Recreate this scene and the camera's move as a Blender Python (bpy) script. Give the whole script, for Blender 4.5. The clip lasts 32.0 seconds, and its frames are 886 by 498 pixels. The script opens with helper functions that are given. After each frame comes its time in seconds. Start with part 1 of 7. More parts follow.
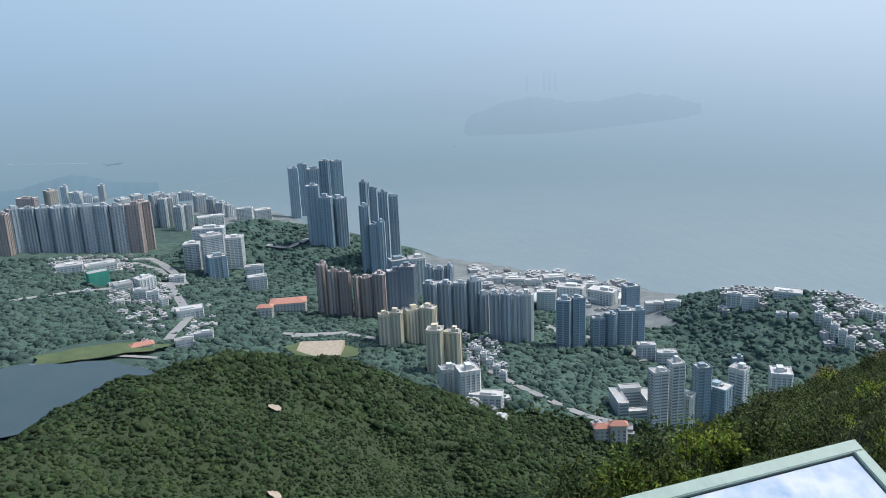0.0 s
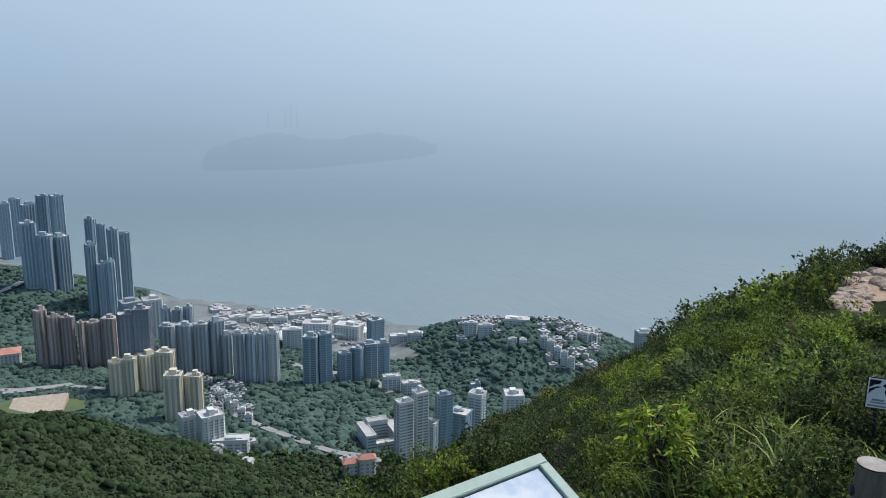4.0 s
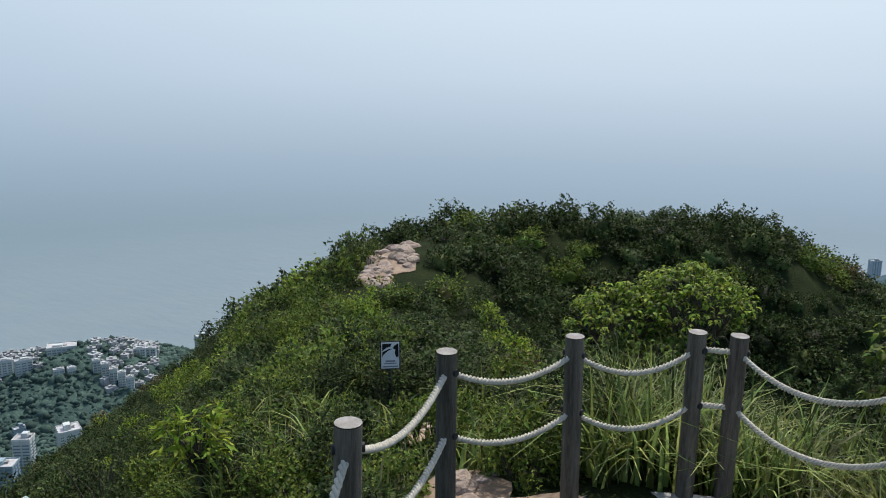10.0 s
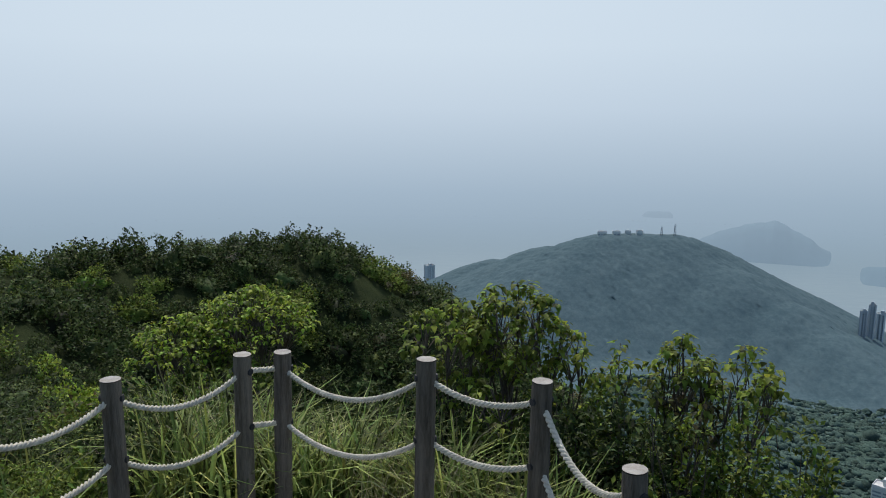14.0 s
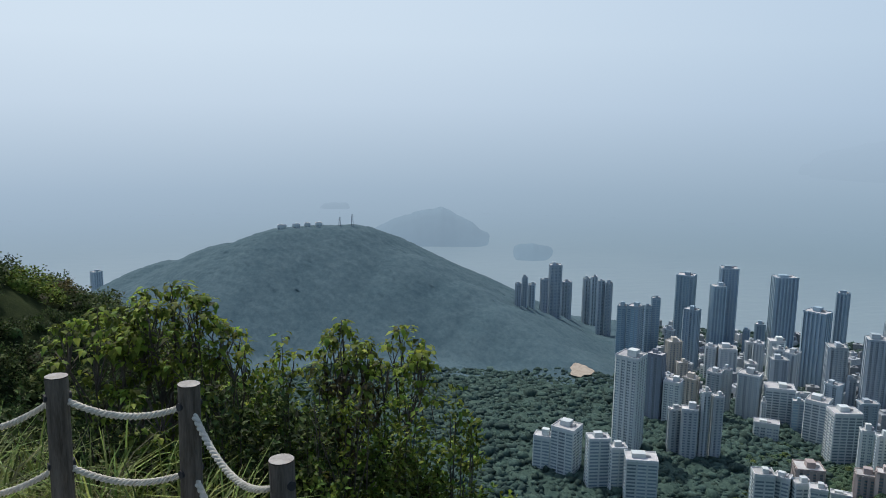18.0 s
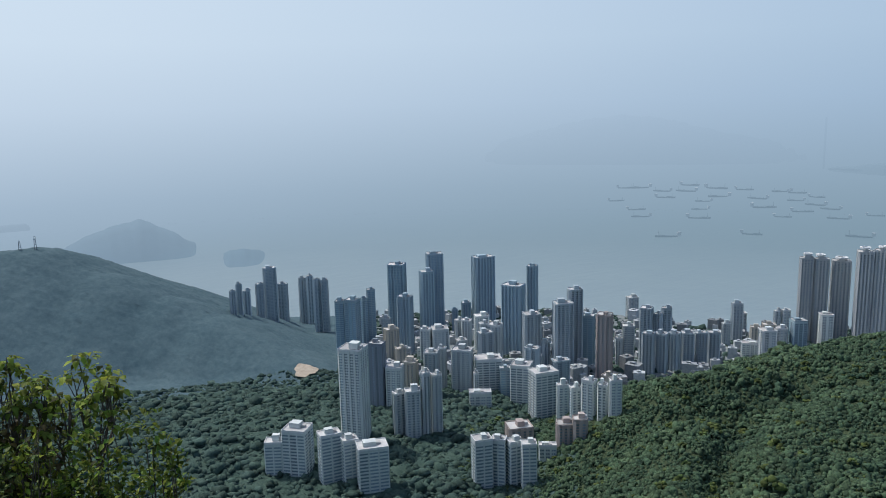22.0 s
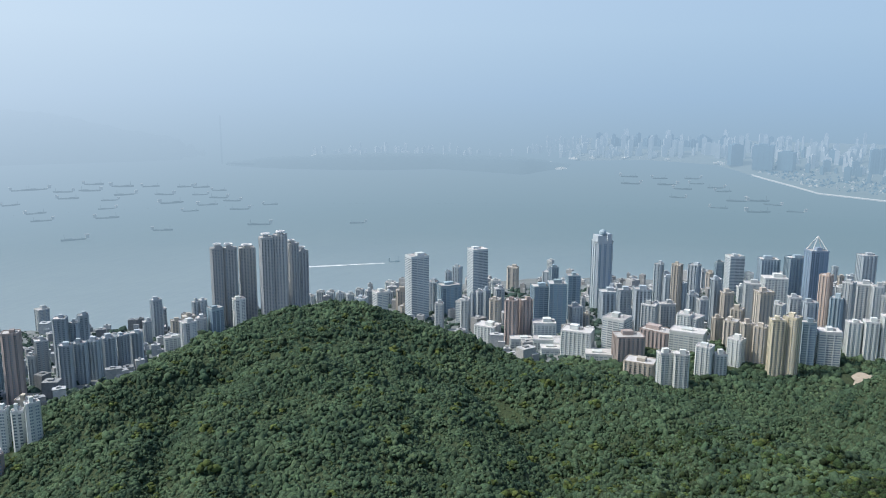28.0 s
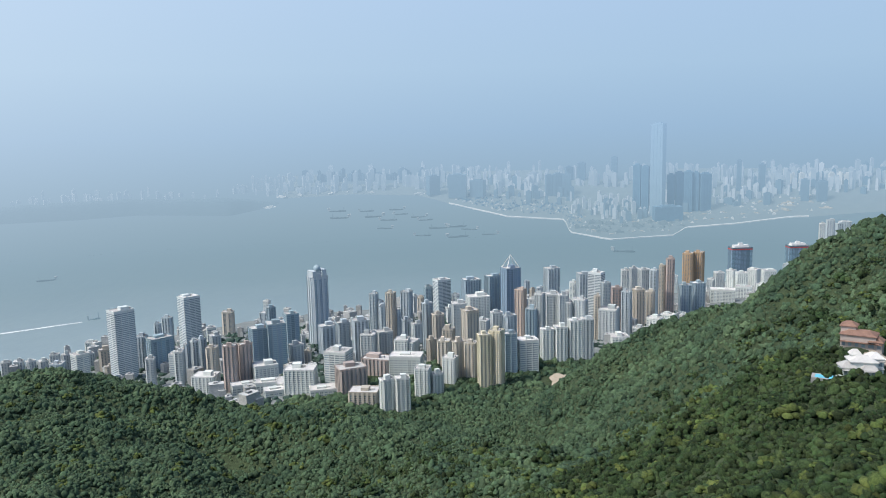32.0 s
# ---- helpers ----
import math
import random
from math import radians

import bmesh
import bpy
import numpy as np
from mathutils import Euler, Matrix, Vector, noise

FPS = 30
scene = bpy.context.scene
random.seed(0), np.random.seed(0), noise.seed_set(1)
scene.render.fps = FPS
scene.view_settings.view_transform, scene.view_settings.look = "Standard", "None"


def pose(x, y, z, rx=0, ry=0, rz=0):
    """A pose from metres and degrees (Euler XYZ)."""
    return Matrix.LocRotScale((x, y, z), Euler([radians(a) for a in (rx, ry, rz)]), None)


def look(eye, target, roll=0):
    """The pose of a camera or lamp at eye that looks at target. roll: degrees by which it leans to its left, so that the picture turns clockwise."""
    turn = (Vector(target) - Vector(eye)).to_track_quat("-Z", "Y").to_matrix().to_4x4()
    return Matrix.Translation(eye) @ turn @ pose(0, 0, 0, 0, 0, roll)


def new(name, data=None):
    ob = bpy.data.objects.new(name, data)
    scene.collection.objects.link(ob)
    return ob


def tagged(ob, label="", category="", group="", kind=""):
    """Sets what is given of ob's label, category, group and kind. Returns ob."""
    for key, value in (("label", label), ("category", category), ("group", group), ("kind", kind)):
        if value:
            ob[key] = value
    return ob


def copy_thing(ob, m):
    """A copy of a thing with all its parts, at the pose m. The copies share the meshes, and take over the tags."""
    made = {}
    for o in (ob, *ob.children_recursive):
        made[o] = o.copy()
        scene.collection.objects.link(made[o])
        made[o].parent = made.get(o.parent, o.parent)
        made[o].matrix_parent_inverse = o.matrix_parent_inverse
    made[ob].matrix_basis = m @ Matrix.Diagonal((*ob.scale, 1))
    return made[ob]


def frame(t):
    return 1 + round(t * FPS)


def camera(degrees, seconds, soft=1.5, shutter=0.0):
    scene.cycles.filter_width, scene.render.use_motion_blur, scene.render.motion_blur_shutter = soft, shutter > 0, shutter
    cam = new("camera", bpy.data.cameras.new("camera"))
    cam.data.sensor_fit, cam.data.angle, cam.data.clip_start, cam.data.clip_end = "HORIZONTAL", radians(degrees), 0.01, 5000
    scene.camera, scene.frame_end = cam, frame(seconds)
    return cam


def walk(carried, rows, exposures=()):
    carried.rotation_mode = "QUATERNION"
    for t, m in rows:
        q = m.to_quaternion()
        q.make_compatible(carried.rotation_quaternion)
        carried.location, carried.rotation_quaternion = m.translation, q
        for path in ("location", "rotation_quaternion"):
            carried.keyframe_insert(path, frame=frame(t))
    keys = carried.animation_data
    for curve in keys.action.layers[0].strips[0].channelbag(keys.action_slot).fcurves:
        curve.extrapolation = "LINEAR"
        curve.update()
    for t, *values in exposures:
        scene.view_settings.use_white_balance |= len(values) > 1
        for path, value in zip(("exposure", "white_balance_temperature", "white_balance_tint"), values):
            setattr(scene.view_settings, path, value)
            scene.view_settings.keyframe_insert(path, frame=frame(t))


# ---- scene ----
EYE = 492.0          # camera height over the sea, metres
HOLD = 0.6           # the camera is held out at arm's length and swings round with the body


def at_eye(t, yaw, pitch, roll):
    a = radians(-yaw)
    return (t, pose(HOLD * math.sin(a), HOLD * math.cos(a), EYE, 90 + pitch, roll, yaw))


cam = camera(58.3, 32.0, 1.0)
PATH = [
    (0, -0.44, -14.9, 2.35),
    (0.5, -1.6, -15.04, 2.23),
    (1, -2.87, -14.94, 2.04),
    (1.5, -4.6, -14.48, 1.57),
    (2, -6.27, -13.7, 0.93),
    (2.5, -8.16, -13.24, 0.34),
    (3, -11.18, -12.99, -0.2),
    (3.5, -14.77, -12.77, -0.58),
    (4, -18.45, -12.54, -0.81),
    (4.5, -21.64, -12.29, -1),
    (6.5, -32.84, -11.79, -0.58),
    (7, -35.53, -12.11, -0.56),
    (7.5, -38.49, -12.03, -0.74),
    (8, -41.72, -11.72, -0.82),
    (8.5, -44.46, -11.31, -0.75),
    (9, -46.76, -11.39, -0.56),
    (9.5, -48.9, -11.77, -0.55),
    (10, -50.91, -12.12, -0.47),
    (10.5, -52.92, -12.3, -0.71),
    (11, -55.92, -12.23, -0.64),
    (11.5, -59.99, -11.98, -0.85),
    (12, -64.37, -11.5, -1.12),
    (12.5, -69.08, -11.05, -0.67),
    (13, -73.56, -10.59, -0.7),
    (13.5, -77.78, -10.1, -0.52),
    (14, -81.09, -9.96, -0.4),
    (14.5, -83.63, -10.05, -0.34),
    (16.5, -92.26, -10.27, -1.51),
    (17, -95.64, -9.96, -1.42),
    (17.5, -99.8, -9.93, -0.96),
    (18, -104.07, -10.19, -0.76),
    (18.5, -108.05, -10.44, -0.43),
    (19, -111.64, -10.72, -0.05),
    (19.5, -114.83, -10.81, 0.42),
    (20, -117.48, -10.81, 0.88),
    (20.5, -119.26, -10.81, 1.29),
    (21, -120.69, -10.75, 1.53),
    (21.5, -122.67, -10.67, 1.46),
    (22, -125.3, -10.3, 1.31),
    (22.5, -127.81, -9.92, 1.06),
    (23, -130.13, -9.88, 1.03),
    (23.5, -132.43, -10.3, 1.15),
    (24, -135.09, -10.82, 0.91),
    (24.5, -138.27, -11.14, 0.68),
    (25, -142.47, -11.4, 0.73),
    (25.5, -147.59, -11.65, 0.97),
    (26, -153.1, -11.99, 1.27),
    (26.5, -157.51, -12.04, 1.17),
    (28.5, -168.53, -10.43, -0.56),
    (29, -170.89, -9.86, -0.42),
    (29.5, -173.55, -9.46, 0.13),
    (30, -176.17, -9.16, 0.71),
    (30.5, -178.96, -8.99, 0.9),
    (31, -181.92, -8.73, 0.94),
    (31.5, -184.98, -8.51, 1.02),
    (32, -187.18, -8.38, 1.21),
]
walk(cam, [at_eye(*row) for row in PATH], exposures=[(0, 0.28, 6250, 10), (4, 0.12, 6280, 10), (8, 0.02, 6400, 10), (11, 0.13, 6420, 10), (14, 0.0, 6420, 10), (20, 0.04, 6250, 10), (23, 0.04, 6250, 10), (25.5, 0.26, 6280, 10), (29, 0.32, 6450, 10), (32, 0.36, 6500, 10)])

# ---- world, sun ----
SUN_AZ, SUN_EL = 74.0, 56.0      # degrees clockwise from +y, degrees up
world = bpy.data.worlds.new("sky")
scene.world = world
world.use_nodes = True
wn = world.node_tree.nodes
sky = wn.new("ShaderNodeTexSky")
sky.sky_type = "NISHITA"
sky.sun_disc = False
sky.sun_elevation, sky.sun_rotation = radians(SUN_EL), radians(SUN_AZ)
sky.altitude, sky.air_density, sky.dust_density, sky.ozone_density = 300, 1.2, 3.0, 1.5
world.node_tree.links.new(sky.outputs[0], wn["Background"].inputs[0])
wn["Background"].inputs[1].default_value = 0.15
sun = new("sun", bpy.data.lights.new("sun", "SUN"))
sun.data.energy, sun.data.angle, sun.data.color = 2.8, radians(1.0), (1.0, 0.95, 0.87)
saz, sel = radians(SUN_AZ), radians(SUN_EL)
sun.matrix_world = look((math.sin(saz) * math.cos(sel), math.cos(saz) * math.cos(sel), math.sin(sel)), (0, 0, 0))


# ---- materials ----
def node_material(name):
    m = bpy.data.materials.new(name)
    m.use_nodes = True
    return m, m.node_tree, m.node_tree.nodes, m.node_tree.links


def wire(tree, a, b):
    tree.links.new(a, b)


def math_node(tree, op, a, b=None, clamp=False):
    n = tree.nodes.new("ShaderNodeMath")
    n.operation, n.use_clamp = op, clamp
    for i, v in enumerate((a, b)):
        if v is None:
            continue
        if isinstance(v, (int, float)):
            n.inputs[i].default_value = v
        else:
            tree.links.new(v, n.inputs[i])
    return n.outputs[0]


def ramp_node(tree, fac, stops):
    n = tree.nodes.new("ShaderNodeValToRGB")
    e = n.color_ramp.elements
    while len(e) < len(stops):
        e.new(0.5)
    for el, (p, c) in zip(e, stops):
        el.position, el.color = p, (*c, 1)
    tree.links.new(fac, n.inputs[0])
    return n.outputs[0]


def mix_color(tree, fac, a, b, blend="MIX"):
    n = tree.nodes.new("ShaderNodeMix")
    n.data_type, n.blend_type = "RGBA", blend
    for sock, v in ((n.inputs[0], fac), (n.inputs[6], a), (n.inputs[7], b)):
        if isinstance(v, (int, float)):
            sock.default_value = v
        elif isinstance(v, tuple):
            sock.default_value = (*v, 1)
        else:
            tree.links.new(v, sock)
    return n.outputs[2]


def noise_node(tree, scale, detail=4.0, rough=0.6, coord="Object", stretch=None):
    tc = tree.nodes.new("ShaderNodeTexCoord")
    out = tc.outputs[coord]
    if stretch:
        mp = tree.nodes.new("ShaderNodeMapping")
        mp.inputs["Scale"].default_value = stretch
        tree.links.new(out, mp.inputs[0])
        out = mp.outputs[0]
    n = tree.nodes.new("ShaderNodeTexNoise")
    n.inputs["Scale"].default_value, n.inputs["Detail"].default_value, n.inputs["Roughness"].default_value = scale, detail, rough
    tree.links.new(out, n.inputs["Vector"])
    return n.outputs["Fac"]


def surface(name, dark, light, scale=1.0, rough=0.8, grain=0.0, bump=0.0, random_amount=0.0, spec=0.3, metal=0.0, stretch=None, island=False, translucent=0.0, fine_share=0.35, gain=3.0, fine_scale=9.0):
    """A matt surface: two tones in a coarse pattern, a finer grain on top, relief, and a different tone for each object."""
    m, tree, nodes, links = node_material(name)
    p = nodes["Principled BSDF"]
    coarse = noise_node(tree, scale, stretch=stretch)
    fine = noise_node(tree, scale * fine_scale, 4, 0.7, stretch=stretch)
    f = math_node(tree, "ADD", math_node(tree, "MULTIPLY", coarse, 1 - fine_share), math_node(tree, "MULTIPLY", fine, fine_share))
    f = math_node(tree, "MULTIPLY_ADD", f, gain)
    f.node.inputs[2].default_value = 0.5 - gain / 2
    f.node.use_clamp = True
    col = mix_color(tree, f, dark, light)
    if random_amount:
        if island:
            g = nodes.new("ShaderNodeNewGeometry").outputs["Random Per Island"]
        else:
            g = nodes.new("ShaderNodeObjectInfo").outputs["Random"]
        hsv = nodes.new("ShaderNodeHueSaturation")
        v = math_node(tree, "MULTIPLY_ADD", g, 2 * random_amount)
        v.node.inputs[2].default_value = 1 - random_amount
        links.new(v, hsv.inputs["Value"])
        h = math_node(tree, "MULTIPLY_ADD", math_node(tree, "FRACT", math_node(tree, "MULTIPLY", g, 7.31)), 0.08 * random_amount)
        h.node.inputs[2].default_value = 0.5 - 0.04 * random_amount
        links.new(h, hsv.inputs["Hue"])
        links.new(col, hsv.inputs["Color"])
        col = hsv.outputs[0]
    links.new(col, p.inputs["Base Color"])
    p.inputs["Roughness"].default_value, p.inputs["Metallic"].default_value = rough, metal
    p.inputs["Specular IOR Level"].default_value = spec
    if bump:
        b = nodes.new("ShaderNodeBump")
        b.inputs["Strength"].default_value, b.inputs["Distance"].default_value = 1.0, bump
        links.new(fine, b.inputs["Height"])
        links.new(b.outputs[0], p.inputs["Normal"])
    if translucent:
        tr = nodes.new("ShaderNodeBsdfTranslucent")
        links.new(col, tr.inputs["Color"])
        mx = nodes.new("ShaderNodeMixShader")
        mx.inputs[0].default_value = translucent
        links.new(p.outputs[0], mx.inputs[1])
        links.new(tr.outputs[0], mx.inputs[2])
        links.new(mx.outputs[0], nodes["Material Output"].inputs[0])
    return m


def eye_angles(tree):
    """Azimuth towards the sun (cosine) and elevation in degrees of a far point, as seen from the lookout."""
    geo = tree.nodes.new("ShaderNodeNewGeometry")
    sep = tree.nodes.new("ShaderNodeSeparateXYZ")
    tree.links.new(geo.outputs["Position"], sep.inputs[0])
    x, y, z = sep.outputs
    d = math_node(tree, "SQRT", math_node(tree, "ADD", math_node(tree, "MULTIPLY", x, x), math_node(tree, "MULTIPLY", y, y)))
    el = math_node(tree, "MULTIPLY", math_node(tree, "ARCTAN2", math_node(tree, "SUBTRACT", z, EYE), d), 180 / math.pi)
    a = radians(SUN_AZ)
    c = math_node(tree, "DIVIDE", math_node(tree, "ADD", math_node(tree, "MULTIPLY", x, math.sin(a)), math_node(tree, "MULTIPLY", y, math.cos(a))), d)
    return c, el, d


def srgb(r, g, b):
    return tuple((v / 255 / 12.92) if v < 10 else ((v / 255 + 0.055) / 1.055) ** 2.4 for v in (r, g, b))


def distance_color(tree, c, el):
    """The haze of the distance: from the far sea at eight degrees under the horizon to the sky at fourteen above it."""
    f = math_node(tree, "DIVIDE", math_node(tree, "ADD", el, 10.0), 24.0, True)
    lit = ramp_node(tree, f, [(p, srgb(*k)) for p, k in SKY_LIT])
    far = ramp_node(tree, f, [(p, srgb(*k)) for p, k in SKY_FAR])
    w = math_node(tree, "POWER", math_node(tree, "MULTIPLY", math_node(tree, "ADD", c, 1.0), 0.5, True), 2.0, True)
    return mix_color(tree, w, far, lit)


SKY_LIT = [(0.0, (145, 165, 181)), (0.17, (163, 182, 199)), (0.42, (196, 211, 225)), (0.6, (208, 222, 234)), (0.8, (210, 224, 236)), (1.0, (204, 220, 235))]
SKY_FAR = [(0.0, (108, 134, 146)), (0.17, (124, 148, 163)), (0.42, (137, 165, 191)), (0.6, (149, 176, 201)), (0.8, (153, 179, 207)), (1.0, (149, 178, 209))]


def backdrop_material():
    m, tree, nodes, links = node_material("far haze and sky")
    nodes.remove(nodes["Principled BSDF"])
    c, el, d = eye_angles(tree)
    em = nodes.new("ShaderNodeEmission")
    links.new(distance_color(tree, c, el), em.inputs[0])
    links.new(em.outputs[0], nodes["Material Output"].inputs[0])
    return m


def water_material():
    m, tree, nodes, links = node_material("sea water")
    p = nodes["Principled BSDF"]
    n1 = noise_node(tree, 0.004, 5)
    n2 = noise_node(tree, 0.03, 4, stretch=(1, 0.35, 1))
    f = math_node(tree, "MULTIPLY_ADD", n1, 1.6, True)
    f.node.inputs[2].default_value = -0.3
    links.new(mix_color(tree, f, (0.17, 0.225, 0.245), (0.20, 0.255, 0.265)), p.inputs["Base Color"])
    p.inputs["Roughness"].default_value = 0.32
    p.inputs["IOR"].default_value = 1.33
    b = nodes.new("ShaderNodeBump")
    b.inputs["Strength"].default_value, b.inputs["Distance"].default_value = 0.6, 2.0
    links.new(n2, b.inputs["Height"])
    links.new(b.outputs[0], p.inputs["Normal"])
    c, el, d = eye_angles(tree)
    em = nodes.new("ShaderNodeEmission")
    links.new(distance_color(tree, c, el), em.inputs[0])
    far = nodes.new("ShaderNodeMapRange")          # far water fades by distance into haze painted as glow
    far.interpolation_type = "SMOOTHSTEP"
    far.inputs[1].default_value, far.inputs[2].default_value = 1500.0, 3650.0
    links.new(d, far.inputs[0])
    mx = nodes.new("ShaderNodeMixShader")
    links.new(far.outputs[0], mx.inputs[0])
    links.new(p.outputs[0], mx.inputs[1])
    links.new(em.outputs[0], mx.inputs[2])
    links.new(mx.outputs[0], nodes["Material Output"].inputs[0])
    return m


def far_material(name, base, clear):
    """Far land and towers on the horizon: haze painted over them as a glow, with some of their own colour left."""
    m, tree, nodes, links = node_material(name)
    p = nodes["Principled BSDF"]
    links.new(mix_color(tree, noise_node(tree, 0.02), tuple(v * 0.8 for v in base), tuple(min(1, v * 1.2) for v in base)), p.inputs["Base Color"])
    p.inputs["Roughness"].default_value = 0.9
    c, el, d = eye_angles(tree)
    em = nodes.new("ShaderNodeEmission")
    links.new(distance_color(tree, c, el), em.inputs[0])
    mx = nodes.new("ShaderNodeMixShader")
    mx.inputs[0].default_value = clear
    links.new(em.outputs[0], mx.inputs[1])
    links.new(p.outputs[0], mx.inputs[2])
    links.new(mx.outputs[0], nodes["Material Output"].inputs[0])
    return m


BACKDROP = backdrop_material()
WATER = water_material()
FOREST_FLOOR = surface("forest floor", (0.030, 0.046, 0.022), (0.055, 0.080, 0.036), 0.05, 0.95, bump=2.0)
# near-black tone puts the shade between shrubs into the soil colour
HEATH = surface("shade-dark leafy soil under scrub", (0.010, 0.016, 0.006), (0.030, 0.040, 0.014), 0.8, 0.95, bump=0.05, spec=0.05)
LAKE = surface("reservoir water", (0.045, 0.075, 0.085), (0.06, 0.09, 0.10), 0.02, 0.2, spec=0.12)
STREETS = surface("streets and low roofs", (0.10, 0.125, 0.125), (0.24, 0.255, 0.25), 0.03, 0.9, bump=0.5)
CANOPY = surface("woodland canopy", (0.008, 0.019, 0.008), (0.048, 0.076, 0.028), 0.035, 0.88, bump=0.4, random_amount=0.5, island=True, fine_share=0.6, gain=4.2, fine_scale=40.0, spec=0.15)
# paler and bluer than CANOPY: some haze painted into the green
CANOPY_SPUR = surface("spur canopy with slight haze tint", (0.019, 0.042, 0.027), (0.076, 0.118, 0.062), 0.020, 0.88, bump=0.45, random_amount=0.40, island=True, fine_share=0.5, gain=3.6, fine_scale=40.0, spec=0.15)
CANOPY_BRIGHT = surface("fresh yellow-green canopy", (0.030, 0.048, 0.015), (0.090, 0.118, 0.034), 0.05, 0.88, bump=0.4, random_amount=0.45, island=True, fine_share=0.6, gain=4.0, fine_scale=25.0, spec=0.15)
# bluish cast of the valley haze mixed into the leaf colour
CANOPY_VALLEY = surface("haze-tinted valley canopy", (0.022, 0.046, 0.040), (0.066, 0.104, 0.082), 0.045, 0.92, bump=0.6, random_amount=0.32, island=True, fine_share=0.6, gain=3.2, spec=0.15)
# distance haze is painted into this base colour: blue and pale
CANOPY_FAR = surface("far woodland tinted with haze", (0.050, 0.090, 0.106), (0.088, 0.134, 0.148), 0.016, 0.95, bump=1.0, spec=0.1, fine_share=0.6, gain=3.2, fine_scale=7.0)
# lifted, bluer green: haze over the southern woods put into the colour
CANOPY_MID = surface("haze-tinted southern canopy", (0.034, 0.064, 0.056), (0.080, 0.122, 0.098), 0.045, 0.92, bump=0.6, random_amount=0.30, island=True, fine_share=0.5, gain=2.8, spec=0.1)
# last number: share of own colour; the rest is painted haze glow
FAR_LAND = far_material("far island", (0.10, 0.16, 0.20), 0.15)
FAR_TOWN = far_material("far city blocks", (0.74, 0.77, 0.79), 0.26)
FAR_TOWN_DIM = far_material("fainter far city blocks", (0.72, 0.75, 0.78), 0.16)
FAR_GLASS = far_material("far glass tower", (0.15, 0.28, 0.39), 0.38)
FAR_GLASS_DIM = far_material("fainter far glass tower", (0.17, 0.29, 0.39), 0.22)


# ---- helpers for things ----
def mesh_object(name, verts, faces, material, parent=None, label="", smooth=False, materials=None, index=None):
    me = bpy.data.meshes.new(name)
    me.from_pydata(verts if isinstance(verts, list) else verts.tolist(), [], faces if isinstance(faces, list) else faces.tolist())
    for k in materials or [material]:
        me.materials.append(k)
    if index is not None:
        me.polygons.foreach_set("material_index", index)
    if smooth:
        me.polygons.foreach_set("use_smooth", [True] * len(me.polygons))
    ob = new(name, me)
    if parent:
        ob.parent = parent
    if label:
        ob["label"] = label
    return ob


def part(name, bm, material, parent=None, label="", smooth=False):
    me = bpy.data.meshes.new(name)
    bm.to_mesh(me)
    bm.free()
    me.materials.append(material)
    if smooth:
        me.polygons.foreach_set("use_smooth", [True] * len(me.polygons))
    ob = new(name, me)
    if parent:
        ob.parent = parent
    if label:
        ob["label"] = label
    return ob


def spot(az, d):
    """Plan position from an azimuth (degrees clockwise from +y) and a distance from the lookout."""
    a = radians(az)
    return d * math.sin(a), d * math.cos(a)


# ---- the lie of the land ----
COAST = [(-75, 2700), (-50, 2900), (-28, 2840), (-19.9, 2764), (-12.5, 2463), (-8.0, 2053), (-2.5, 1810), (2.6, 1718), (8.8, 1604), (18.2, 1491), (23.5, 1454), (29.5, 1375), (35.5, 1328), (45.3, 1381), (60.1, 1478), (71.9, 1723), (77.9, 2070), (80.8, 2160), (85.8, 2155), (89.7, 2197), (98.2, 2245), (107.7, 2112), (114.0, 1867), (119.4, 1852), (126.3, 1849), (133.2, 1875), (138.2, 1828), (142.1, 1781), (146.1, 1740), (152.0, 1825), (160.5, 1988), (174.0, 2161), (181.1, 2200), (190.1, 2317), (196.1, 2309), (205.6, 2620), (213.9, 2877), (230, 3000), (260, 2600), (280, 2600)]
COAST_XY = np.array([spot(a, d) for a, d in COAST])


def coast_distance(x, y):
    """Metres inland of the shore (negative at sea)."""
    best = np.full(x.shape, 1e9)
    inside = np.zeros(x.shape, bool)
    n = len(COAST_XY)
    for i in range(n):
        (x0, y0), (x1, y1) = COAST_XY[i], COAST_XY[(i + 1) % n]
        dx, dy = x1 - x0, y1 - y0
        s = np.clip(((x - x0) * dx + (y - y0) * dy) / (dx * dx + dy * dy + 1e-9), 0, 1)
        best = np.minimum(best, np.hypot(x - x0 - s * dx, y - y0 - s * dy))
        cross = (y0 > y) != (y1 > y)
        inside ^= cross & (x < (x1 - x0) * (y - y0) / (y1 - y0 + 1e-12) + x0)
    return np.where(inside, best, -best)


def ridge(x, y, line, slope, round_off, power=1.0):
    """A hill or ridge along a line of (azimuth, distance, height), falling off to both sides."""
    out = np.full(x.shape, -1e9)
    pts = [(*spot(a, d), z) for a, d, z in line]
    for (x0, y0, z0), (x1, y1, z1) in zip(pts, pts[1:] or pts):
        dx, dy = x1 - x0, y1 - y0
        s = np.clip(((x - x0) * dx + (y - y0) * dy) / (dx * dx + dy * dy + 1e-9), 0, 1)
        dist = np.hypot(x - x0 - s * dx, y - y0 - s * dy)
        out = np.maximum(out, z0 + s * (z1 - z0) - slope * (np.sqrt(dist * dist + round_off * round_off) - round_off))
    return out


def smax(a, b, k):
    h = np.clip(0.5 + 0.5 * (a - b) / k, 0, 1)
    return b + (a - b) * h + k * h * (1 - h)


